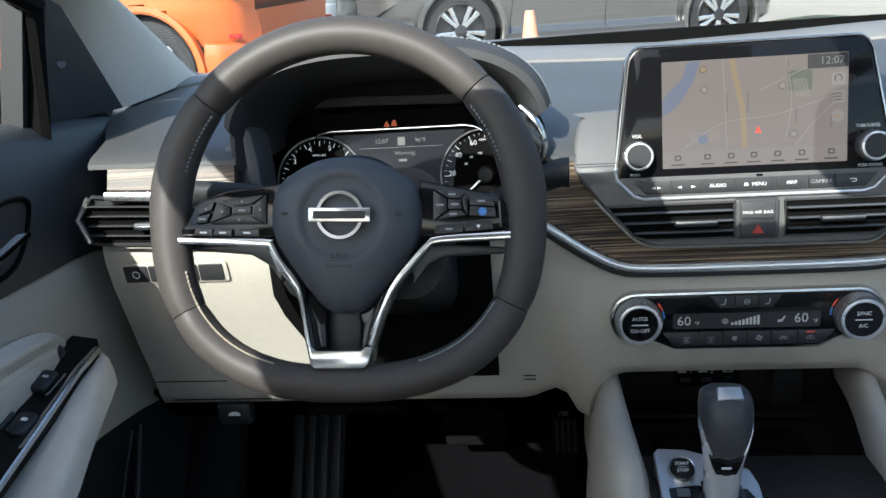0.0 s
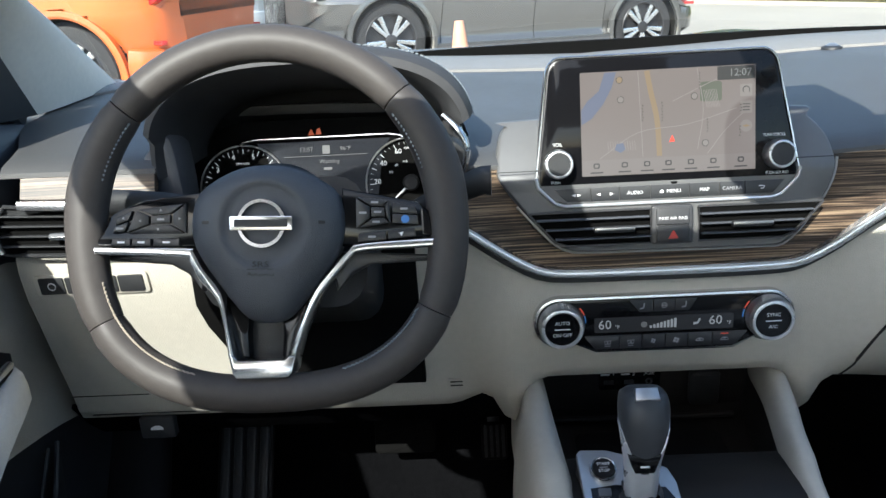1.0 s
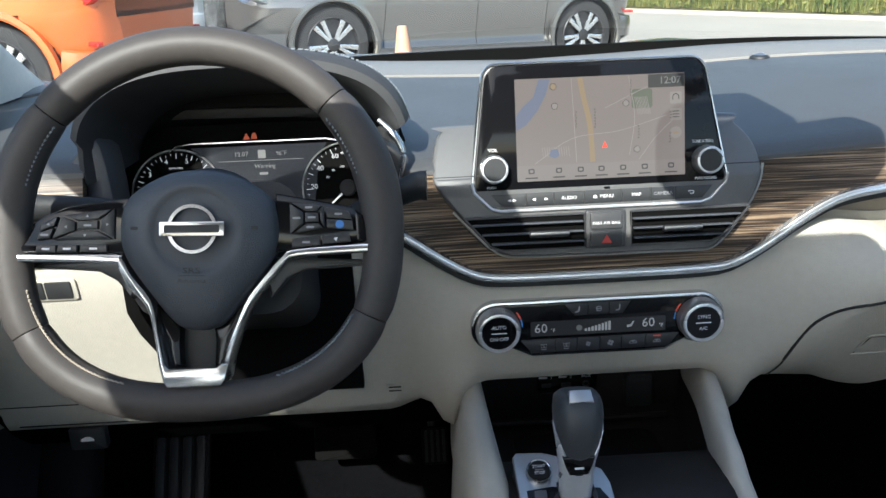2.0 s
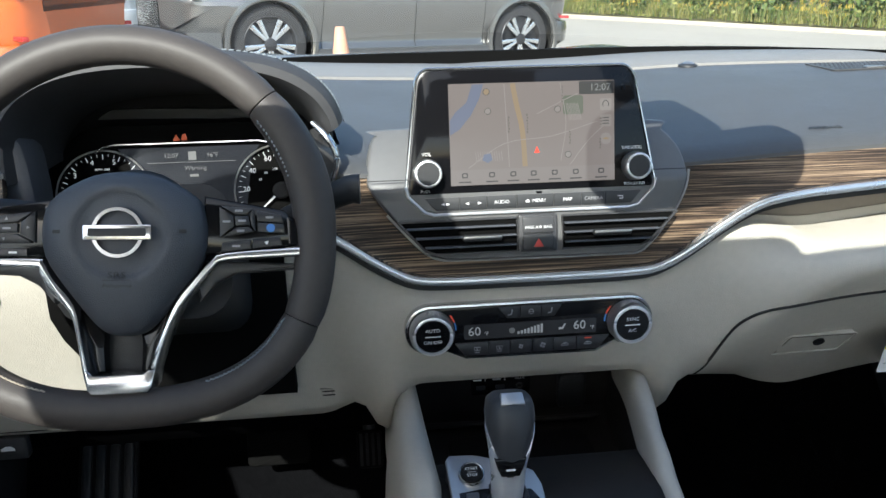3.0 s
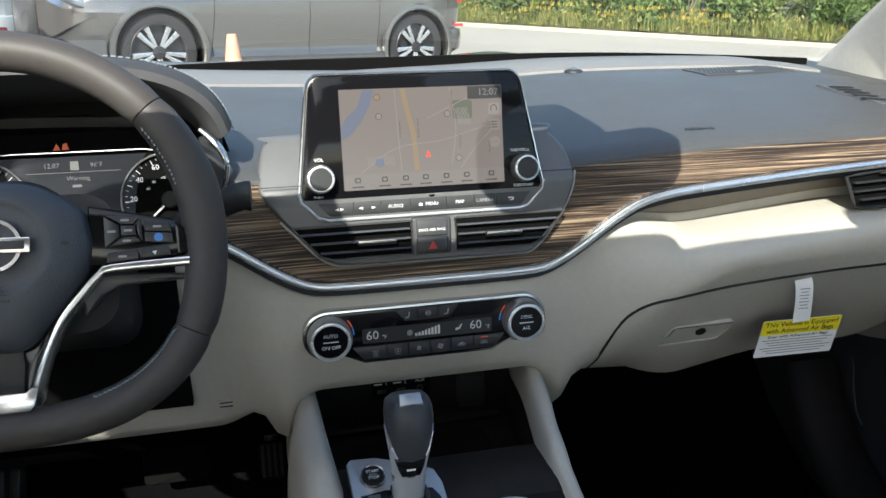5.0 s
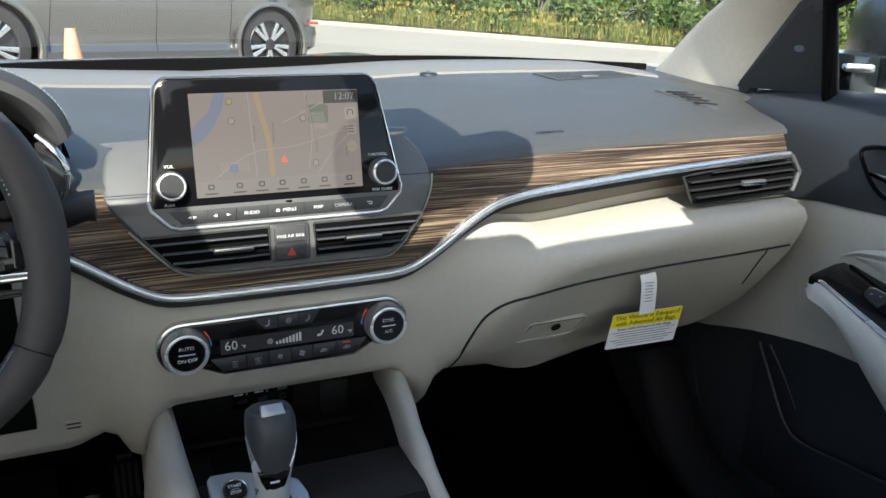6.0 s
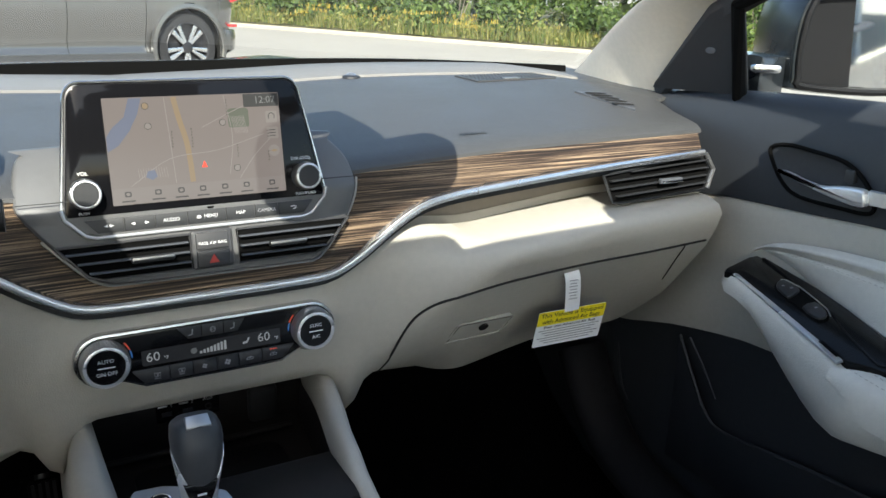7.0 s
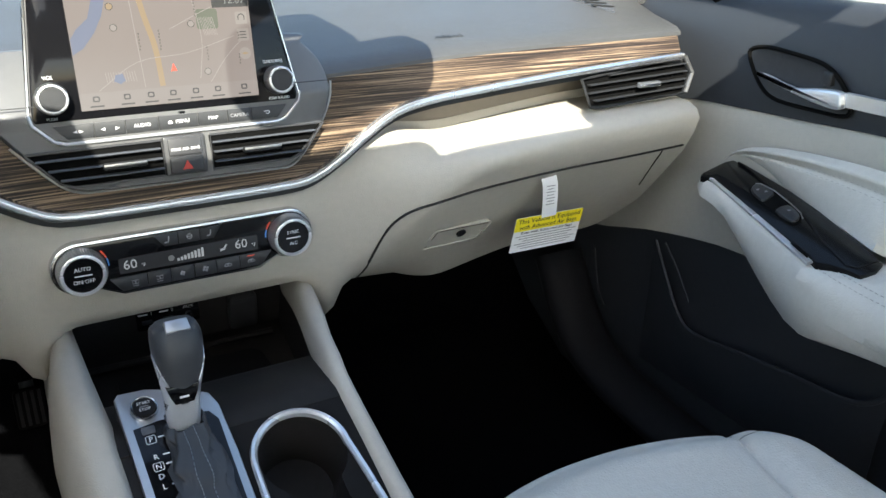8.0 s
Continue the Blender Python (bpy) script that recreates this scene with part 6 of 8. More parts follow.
sv2 = thing("side_demister", (0.66, 0.87, 0.98), "small slotted demister vent on the dashboard top", "air vent")
ds = [Vector((0.628, 0.925, 0)), Vector((0.672, 0.905, 0)), Vector((0.668, 0.83, 0)), Vector((0.650, 0.805, 0)), Vector((0.636, 0.84, 0))]
bm = bmesh.new()
vv = [bm.verts.new((p.x, p.y, on_top(p.x, p.y) + 0.003)) for p in ds]
bm.faces.new(vv)
part("plate", thick(bm, 0.003), SOFT, sv2)
for i in range(5):
    y = 0.905 - 0.017 * i
    a, b = Vector((0.634, y, on_top(0.634, y) + 0.0035)), Vector((0.664, y - 0.012, on_top(0.664, y - 0.012) + 0.0035))
    part("slot", sweep([a, b], [(-0.0045, 0), (0.0045, 0), (0.0045, 0.0008), (-0.0045, 0.0008)]), GAP, sv2)
se = thing("light_sensor", (0.37, 1.22, 0.985), "small round sunlight sensor on the dashboard", "sensor")
part("dome", turned([(0.016, 0.0), (0.015, 0.003), (0.008, 0.006), (0, 0.007)], Matrix.Translation((0.362, 1.205, on_top(0.362, 1.205))), 20), BLACKP, se)
part("lens", turned([(0.010, 0.0052), (0.005, 0.008), (0, 0.0085)], Matrix.Translation((0.362, 1.205, on_top(0.362, 1.205))), 16), SILVER, se)
lettering("AIRBAG", 0.011, Matrix.Translation((0.352, 0.775, on_top(0.352, 0.775) + 0.0008)) @ pose(0, 0, 0, 10, 0, 0), BLACKP, dash, width=0.042)

# ==== doors ====
DOORTOP = mat("black soft-touch door skin", (0.026, 0.029, 0.034), 0.5, var=0.08, bump=0.25, bump_scale=900)


def door(side):
    nm = "door_1" if side < 0 else "door_2"
    d = thing(nm, (side * 0.8, 0.3, 0.6), "closed front door with dark upper trim, beige panel and armrest", "door", kind="structure")

    def sx(p):
        return (p[0] * side + (0.025 if side < 0 else 0.0), p[1], p[2])

    # upper trim: loft along the door of (x, z) sections
    def z_top(y):
        return interp(y, [(-0.5, 1.035), (0.3, 1.025), (0.5, 1.018), (0.75, 1.004), (0.88, 0.988), (0.955, 0.972), (1.0, 0.955)])

    def z_mid(y):
        return interp(y, [(-0.5, 0.885), (0.3, 0.880), (0.43, 0.876), (0.56, 0.866), (0.66, 0.859), (0.755, 0.850), (0.85, 0.82), (1.0, 0.79)])

    ys = [-0.5 + i * 0.05 for i in range(30)]
    rows = []
    for y in ys:
        zt, zm = z_top(y), z_mid(y)
        f = smooth(y, 0.72, 0.95)
        xi = 0.775 + 0.004 * f
        rows.append([sx(p) for p in ((0.845, y, zt - 0.006), (0.835, y, zt + 0.002), (0.815, y, zt + 0.003), (0.795, y, zt - 0.004), (0.782, y, zt - 0.018), (0.774, y, zt - 0.05), (0.768, y, (zt + zm) / 2), (0.764, y, zm + 0.02), (0.766, y, zm))])
    part("upper_trim", thick(grid(rows), 0.006), DOORTOP, d, "dark soft-touch upper trim")
    # middle panel
    def z_low(y):
        return interp(y, [(-0.5, 0.60), (0.35, 0.625), (0.55, 0.642), (0.63, 0.645), (0.80, 0.612), (0.91, 0.578), (1.0, 0.56)])

    rows = []
    for y in ys:
        zm, zl = z_mid(y), z_low(y)
        b = 0.010 * smooth(y, 0.68, 0.55)
        rows.append([sx(p) for p in ((0.772, y, zm + 0.002), (0.768, y, zm - 0.004), (0.768 - b * 0.4, y, zm - 0.03), (0.768 - b, y, (zm * 2 + zl) / 3), (0.770, y, (zm + zl) / 2), (0.772, y, zl + 0.03), (0.775, y, zl))])
    part("middle_panel", thick(grid(rows), 0.006), BEIGE, d, "beige vinyl middle panel")
    # padded insert above the armrest: a rolled upper edge, a stitched crease, then a soft bulge
    ins = [(0.674, 0.770, 0.760), (0.654, 0.766, 0.786), (0.634, 0.762, 0.801), (0.609, 0.757, 0.813), (0.568, 0.753, 0.824), (0.506, 0.749, 0.834), (0.408, 0.745, 0.841), (0.0, 0.742, 0.840), (-0.4, 0.742, 0.836)]
    rows, seams = [], ([], [])
    for i in range(64):
        y = 0.672 - 0.672 * (i / 40) ** 1.25 if i < 41 else -0.018 * (i - 40)
        xt, zt = interp(-y, [(-q[0], q[1]) for q in ins]), interp(-y, [(-q[0], q[2]) for q in ins])
        s_ = max(-0.05, (y - 0.398) / 0.95)
        xb = 0.624 + 0.300 * s_ + 0.090 if side > 0 else 0.752
        zb = 0.7515 + 0.0836 * s_ + 0.010 if side > 0 else 0.745
        if y < 0.36:
            xb, zb = 0.745, 0.738
        zb = min(zb, zt - 0.004)
        open_ = smooth(y, 0.672, 0.58)
        r = []
        for k in range(25):
            f = k / 24
            x = xt + (xb - xt) * f ** 1.6 - 0.006 * open_ * math.sin(math.pi * f)
            x += 0.004 * open_ * (1 - smooth(f, 0.0, 0.06)) - 0.0075 * open_ * math.exp(-((f - 0.12) / 0.09) ** 2)
            x += 0.0036 * open_ * math.exp(-((f - 0.32) / 0.035) ** 2)
            r.append(sx((x, y, zt + (zb - zt) * f)))
        rows.append(r)
        if 0.10 < y < 0.585:
            for q, k in enumerate((7, 9)):
                seams[q].append(Vector(r[k]))
    part("insert", thick(grid(rows), 0.004), BEIGE_LEATHER, d, "padded leather insert", angle=75)
    bms = []
    for line in seams:
        fine = curve(line, 4)
        for p, q in zip(fine[::2], fine[1::2]):
            o = Vector((-0.0004 * side, 0, 0.0))
            bms.append(sweep([p + o, q + o], oval(0.0004, n=4)))
    part("stitching", join(*bms), DOOR_THREAD, d)
    # armrest: loft along y
    rows = []
    for i in range(30):
        y = 0.655 - i * 0.03
        t = smooth(y, 0.655, 0.60)
        t2 = smooth(y, 0.66, 0.35)
        zt = 0.768 - 0.034 * smooth(y, 0.62, 0.40) + 0.004 * smooth(y, 0.43, 0.40)
        zb = min(zt - 0.02, interp(y, [(-0.3, 0.66), (0.30, 0.661), (0.345, 0.656), (0.407, 0.650), (0.484, 0.679), (0.527, 0.702), (0.60, 0.738), (0.655, 0.752)]))
        xo = 0.765
        xi = interp(y, [(-0.3, 0.640), (0.20, 0.630), (0.40, 0.617), (0.497, 0.645), (0.575, 0.672), (0.634, 0.694), (0.66, 0.716)])
        if side < 0:
            xi = interp(y, [(0.2, 0.650), (0.433, 0.660), (0.517, 0.676), (0.62, 0.698), (0.66, 0.722)])
            zb = zt - 0.035
        rise = 0.0
        if side > 0:
            # its edge runs straight along the bright strip
            s_ = (y - 0.398) / 0.95
            k = smooth(y, 0.365, 0.41)
            nose = smooth(y, 0.60, 0.66)
            zt = zt + (0.7490 + 0.0836 * s_ - 0.006 * nose - zt) * k
            xi = xi + (0.6215 + 0.300 * s_ - 0.010 * nose * (1 - nose) * 2 + 0.015 * nose ** 3 - xi) * k
            zb = min(zb, zt - 0.02)
            rise = k * 0.13 * (xo - xi) - 0.004 * k
        rows.append([sx(p) for p in ((xo, y, zt - 0.006 + rise), (xi + 0.020, y, zt - 0.002), (xi + 0.008, y, zt), (xi, y, zt - 0.008), (xi - 0.003, y, zt - 0.022 - 0.2 * (zt - zb - 0.03)), (xi + 0.004, y, zb + 0.012), (xi + 0.025, y, zb), (xo + 0.01, y, zb - 0.004))])
    bm = grid(rows)
    part("armrest", thick(bm, 0.005), BEIGE_LEATHER, d, "beige armrest", angle=75)
    pad = []
    for i in range(28):
        back = 0.007 * i if i < 16 else 0.105 + 0.045 * (i - 15)
        e = smooth(back, 0.0, 0.03)
        # the seam drops quickly from the panel's corner and then runs back along the side
        drop = 0.004 + 0.032 * smooth(back, 0.0, 0.055)
        section = ((0.748, 0.741), (0.720, 0.7455), (0.695, 0.7475), (0.668, 0.7475), (0.648, 0.7455), (0.632, 0.7405), (0.6190, 0.7325), (0.6135, 0.7270), (0.6120, 0.7270 - drop * 0.6), (0.6128, 0.7270 - drop), (0.6185, 0.7250 - drop))
        r = []
        for x, z in section:
            y = (interp(x, [(0.612, 0.402), (0.621, 0.399), (0.645, 0.350), (0.69, 0.346), (0.748, 0.352)]) if side > 0 else 0.28) - back
            front = interp(x, [(0.612, 0.008), (0.621, 0.014), (0.645, 0.006), (0.69, 0.010), (0.748, 0.022)])
            r.append(sx((x + 0.002 * (1 - e), y, z + (front * math.exp(-back / 0.06) - 0.004 * (1 - e) if side > 0 else 0.0))))
        pad.append(r)
    part("armrest_pad", thick(grid(pad), 0.004), BEIGE_LEATHER, d, "stitched leather armrest pad", angle=75)
    bms = []
    for i in range(62):
        for x, z in ((0.6335, 0.7422), (0.6245, 0.7372)) if side > 0 else ():
            y = interp(x, [(0.621, 0.399), (0.645, 0.350)]) - 0.010 - i * 0.0068
            back = 0.010 + i * 0.0068
            up = interp(x, [(0.621, 0.014), (0.645, 0.006)])
            bms.append(sweep([sx((x, y, z + up * math.exp(-back / 0.06))), sx((x, y - 0.0038, z + up * math.exp(-(back + 0.0038) / 0.06)))], oval(0.0005, n=4)))
    if bms:
        part("stitching", join(*bms), DOOR_THREAD, d)
    # switch panel
    if side > 0:
        # a flat plate along the strip: u outboard, v forward, w up
        PM = Matrix(((0.94243, 0.30036, -0.14703, 0.624), (-0.30914, 0.95015, -0.04051, 0.398), (0.12753, 0.08363, 0.98830, 0.7515), (0, 0, 0, 1)))
        outl = [(0.008, -0.004), (0.020, -0.016), (0.0301, -0.0316), (0.037, -0.046), (0.060, -0.042), (0.0765, -0.031), (0.0815, 0.0425), (0.0842, 0.0962), (0.0826, 0.1556), (0.076, 0.2125), (0.0705, 0.262), (0.064, 0.2795), (0.050, 0.279), (0.030, 0.270), (0.004, 0.258), (-0.004, 0.250), (0.008, 0.236)]
        sw = part("switch_panel", prism(outl, PM, 0.010, base=-0.010, bev=0.002), PANELP, d, "gloss black window switch panel")
        # the raised outer half, with its crease
        part("panel_wing", prism([(0.033, -0.024), (0.042, -0.034), (0.0735, -0.026), (0.0790, 0.0425), (0.0816, 0.0962), (0.0800, 0.1556), (0.0740, 0.2100), (0.0680, 0.262), (0.0640, 0.268), (0.0615, 0.2056), (0.0600, 0.150), (0.0560, 0.092), (0.0410, 0.035)], PM, 0.0035, base=-0.001, bev=0.0022, seg=3), PANELP, sw)
        part("panel_trim", prism([(-0.0012, -0.0019), (0.0079, -0.0004), (0.0121, 0.2358), (0.0045, 0.2425)], PM, 0.0035, base=-0.004, bev=0.0012), BRIGHT, d, "bright metal strip")
        part("strip_end", prism([(0.0004, 0.002), (0.0064, 0.003), (0.0068, 0.036), (0.0012, 0.038)], at(PM, 0, 0, 0.0035), 0.0003), GLOSS, d)
        pill = curve([(0.033, 0.1835), (0.042, 0.1915), (0.052, 0.1905), (0.0575, 0.165), (0.0565, 0.1265), (0.0540, 0.099), (0.0480, 0.086), (0.0365, 0.0800), (0.0290, 0.088), (0.0285, 0.1256), (0.0270, 0.150), (0.0285, 0.170)], 3, True)
        part("switch_well", prism([(p.x, p.y) for p in pill], PM, 0.0022, base=0.0, bev=0.0006), WELL, sw)
        part("switch_edge", sweep([PM @ Vector((u, v, 0.0042)) for u, v in ((0.047, 0.1925), (0.0535, 0.1890), (0.0585, 0.165), (0.0575, 0.1265), (0.0550, 0.099), (0.0490, 0.0850))], oval(0.0009, n=6)), SILVER, sw, "thin bright edge beside the switches")
        keys = [[(0.034, 0.181), (0.042, 0.1885), (0.0505, 0.1875), (0.0545, 0.168), (0.0525, 0.156), (0.0310, 0.1440), (0.0280, 0.151), (0.0292, 0.168)], [(0.0300, 0.1155), (0.0500, 0.1215), (0.0535, 0.112), (0.0515, 0.098), (0.0460, 0.0875), (0.0365, 0.0820), (0.0300, 0.089)]]
        for i, pts in enumerate(keys):
            b = part("window_switch" if i else "lock_switch", prism([(p.x, p.y) for p in curve([(u, v, 0) for u, v in pts], 2, True)], PM, 0.0050, base=0.001, bev=0.0018, seg=3), BUTTONP, sw, "dark rounded switch")
            for du, dv in (((-0.003, 0.006), (0.004, -0.003)) if i == 0 else ((0.001, 0.004),)):
                cu, cv = ((0.0415, 0.167), (0.0425, 0.103))[i]
                part("symbol", prism(rrect(0.0042, 0.0030, 0.0008), at(PM, cu + du, cv + dv, 0.0060), 0.0003), GREY_INK, b)
    else:
        outl = [(0.722, 0.645), (0.735, 0.668), (0.775, 0.676), (0.792, 0.665), (0.780, 0.60), (0.765, 0.53), (0.758, 0.42), (0.755, 0.32), (0.70, 0.32), (0.704, 0.42), (0.712, 0.53), (0.718, 0.60)]
        zz = lambda y: 0.7745 - 0.024 * smooth(y, 0.62, 0.40)
        lift = 0.06
        bm = bmesh.new()
        top = [bm.verts.new(sx((x, y, zz(y) + lift * max(0, x - 0.70)))) for x, y in outl]
        bot = [bm.verts.new(sx((x, y, zz(y) - 0.010 + lift * max(0, x - 0.70)))) for x, y in outl]
        bm.faces.new(top)
        bm.faces.new(bot[::-1])
        for i in range(len(outl)):
            bm.faces.new((top[i], top[(i + 1) % len(outl)], bot[(i + 1) % len(outl)], bot[i]))
        sw = part("switch_panel", bm, SATINB, d, "gloss black window switch panel")
        part("panel_trim", sweep([sx((x, y, zz(y) + 0.0015)) for x, y in ((0.724, 0.645), (0.721, 0.60), (0.715, 0.53), (0.707, 0.42), (0.703, 0.32))], [(-0.004, -0.004), (0.004, -0.004), (0.004, 0.001), (0.002, 0.0022), (-0.002, 0.0022), (-0.004, 0.001)]), CHROME, d, "bright metal strip")
        for i, (x, y) in enumerate([(0.768, 0.628), (0.742, 0.572), (0.763, 0.573), (0.728, 0.508), (0.752, 0.510)]):
            m = Matrix.Translation(sx((x, y, zz(y) + lift * max(0, x - 0.70)))) @ pose(0, 0, 0, 8, 12, 0)
            if i == 0:
                k = part("mirror_knob", turned([(0.014, 0), (0.014, 0.005), (0.012, 0.007), (0, 0.0065)], m, 24), BLACKP, sw, "round mirror adjuster")
                part("ring", turned([(0.0145, 0.0005), (0.016, 0.0005), (0.0155, 0.003), (0.0145, 0.003)], m, 24), SOFT, k)
            else:
                b = part("window_switch", prism(rrect(0.019, 0.030, 0.006), m, 0.0065, base=0.0, bev=0.002), BUTTONP, sw, "dark window switch")
                part("symbol", prism(rrect(0.006, 0.004, 0.001), at(m, 0, 0.004, 0.0066), 0.0003), WHITE_INK, b)
                part("switch_edge", sweep([at(m, 0, 0, 0.003) @ Vector((u, v, 0)) for u, v in ((0.012, -0.018), (0.0135, -0.014), (0.0135, 0.016))], oval(0.001, n=5)), SILVER, sw)
    # inner handle in its recess
    hm = lambda x, y, z: sx((x, y, z))
    rec = curve([(0.643, 0.944), (0.637, 0.925), (0.614, 0.898), (0.584, 0.886), (0.52, 0.886), (0.482, 0.889), (0.478, 0.905), (0.499, 0.930), (0.528, 0.946), (0.58, 0.951), (0.616, 0.952)], 4, True)
    bm = bmesh.new()
    f0 = [bm.verts.new(hm(0.7625, p.x, p.y)) for p in rec]
    f1 = [bm.verts.new(hm(0.7605, 0.567 + (p.x - 0.567) * 0.95, 0.915 + (p.y - 0.915) * 0.9)) for p in rec]
    f2 = [bm.verts.new(hm(0.7615, 0.567 + (p.x - 0.567) * 0.88, 0.915 + (p.y - 0.915) * 0.78)) for p in rec]
    n = len(rec)
    for a, b in ((f0, f1), (f1, f2)):
        for i in range(n):
            bm.faces.new((a[i], a[(i + 1) % n], b[(i + 1) % n], b[i]))
    bm.faces.new(f2)
    part("handle_recess", bm, DARKP, d, "dark handle recess")
    part("recess_rim", sweep([hm(0.7605, p.x, p.y) for p in rec], oval(0.0028, 0.0035, 8), up=(1, 0, 0), closed=True), WELL, d)
    HD = Matrix(((0, 0, -side, 0.756 * side + (0.025 if side < 0 else 0.0)), (1, 0, 0, 0), (0, 1, 0, 0), (0, 0, 0, 1)))
    grip = curve([(0.616, 0.9185), (0.601, 0.918), (0.570, 0.9125), (0.548, 0.911), (0.528, 0.9155), (0.505, 0.919), (0.487, 0.919), (0.4825, 0.909), (0.483, 0.899), (0.497, 0.897), (0.522, 0.899), (0.555, 0.904), (0.590, 0.911)], 3, True)
    part("door_handle", prism([(p.x, p.y) for p in grip], HD, 0.011, base=0.0, bev=0.0035, seg=3), BRIGHT, d, "chrome pull handle", angle=60)
    part("handle_strip", sweep([hm(0.757, 0.484, 0.9100), hm(0.757, 0.40, 0.9125), hm(0.756, 0.30, 0.915)], [(-0.003, -0.0095), (0.003, -0.0085), (0.003, 0.0085), (-0.003, 0.0095)]), BRIGHT, d, "satin silver strip behind the handle")
    part("lock_slide", box(tuple(min(a, b) for a, b in zip(hm(0.754, 0.507, 0.921), hm(0.768, 0.522, 0.939))), tuple(max(a, b) for a, b in zip(hm(0.754, 0.507, 0.921), hm(0.768, 0.522, 0.939))), 0.003), BLACKP, d)
    # lower dark part with map pocket
    rows = []
    for y in ys:
        zl = z_low(y)
        rows.append([sx(p) for p in ((0.777, y, zl + 0.004), (0.778, y, zl - 0.004), (0.785, y, zl - 0.05), (0.79, y, 0.50), (0.792, y, 0.40), (0.795, y, 0.28))])
    part("lower_trim", thick(grid(rows), 0.006), DARKP, d, "black lower trim")
    pk = curve([(0.768, 0.772, 0.604), (0.762, 0.728, 0.548), (0.760, 0.693, 0.504), (0.759, 0.655, 0.487), (0.757, 0.56, 0.501), (0.754, 0.47, 0.516), (0.752, 0.385, 0.527), (0.754, 0.345, 0.545), (0.758, 0.325, 0.575)], 6)
    part("pocket_rim", sweep([sx(p) for p in pk], oval(0.003, 0.004, 8)), DARKP, d)
    part("pocket_fin", sweep([sx(p) for p in ((0.770, 0.752, 0.606), (0.766, 0.712, 0.572), (0.764, 0.678, 0.532))], oval(0.002, 0.003, 8), scale=lambda f: 1.15 - 0.6 * f), DARKP, d)
    rows = []
    for p in pk:
        rows.append([sx((p.x, p.y, p.z)), sx((p.x + 0.004, p.y + 0.004, p.z - 0.03)), sx((p.x + 0.012, p.y + 0.01, p.z - 0.09)), sx((0.79, p.y + 0.02, min(p.z - 0.10, 0.36)))])
    part("pocket", thick(grid(rows), 0.004), DARKP, d, "black map pocket")
    # window frame corner piece, with its rubber channel
    tri = [(0.935, 0.990), (0.752, 1.000), (0.752, 1.135), (0.80, 1.115)] if side > 0 else [(0.955, 0.985), (0.725, 1.000), (0.725, 1.150), (0.80, 1.125)]
    bm = bmesh.new()
    a = [bm.verts.new(sx((0.800 - 0.25 * max(0, z - 1.0), y, z))) for y, z in tri]
    b = [bm.verts.new(sx((0.825 - 0.25 * max(0, z - 1.0), y, z))) for y, z in tri]
    bm.faces.new(a)
    bm.faces.new(b[::-1])
    for i in range(4):
        bm.faces.new((a[i], a[(i + 1) % 4], b[(i + 1) % 4], b[i]))
    part("corner_cover", bm, BLACKP, d, "black triangular corner cover")
    part("tweeter_mark", prism(oval(0.010, 0.005, 14), Matrix(((0, 0, -side, sx((0.7838, 0, 0))[0]), (1, 0, 0, 0.80), (0, 1, 0, 1.062), (0, 0, 0, 1))), 0.0012), SOFT, d)
    part("window_channel", sweep([sx((0.80, 0.745, 0.99)), sx((0.765, 0.742, 1.13)), sx((0.755, 0.66, 1.165)), sx((0.735, 0.45, 1.235)), sx((0.715, 0.2, 1.31)), sx((0.71, 0.0, 1.36)), sx((0.70, -0.4, 1.375))], oval(0.010, 0.012, 8) if side > 0 else oval(0.012, 0.020, 8)), WELL, d, "black rubber window channel")
    part("door_frame", sweep([sx((0.815, 0.93, 0.985)), sx((0.785, 0.80, 1.115)), sx((0.755, 0.62, 1.19)), sx((0.735, 0.40, 1.265)), sx((0.71, 0.15, 1.335))], oval(0.012, 0.020, 8)), DARKP, d, "black door frame")
    return d


door(-1)
door(1)
for s in (-1, 1):
    k = thing("side_kick_panel", (s * 0.8, 1.0, 0.4), "black panel beside the footwell", "kick panel")
    part("panel", thick(grid([[(s * (0.80 - 0.05 * smooth(y, 0.9, 1.2)), y, z) for y in (0.72, 0.8, 0.9, 1.0, 1.1, 1.2, 1.3)] for z in (0.2, 0.35, 0.5, 0.66)]), 0.01), DARKP, k)
    part("seal", sweep(curve([(s * 0.786, 0.942, 0.56), (s * 0.786, 0.939, 0.528), (s * 0.787, 0.927, 0.472), (s * 0.788, 0.915, 0.437), (s * 0.789, 0.898, 0.416)], 5), oval(0.0020, n=8)), DARKP, k)

for s in (-1, 1):
    sl = thing("door_sill", (s * 0.74, 0.5, 0.28), "dark plastic door sill trim along the carpet", "door sill")
    part("trim", sweep(curve([(s * 0.735, 0.98, 0.50), (s * 0.728, 0.90, 0.40), (s * 0.722, 0.80, 0.345), (s * 0.718, 0.60, 0.325), (s * 0.716, 0.30, 0.32), (s * 0.716, -0.30, 0.32)], 6), oval(0.050, 0.030, 18)), RUBBER, sl)

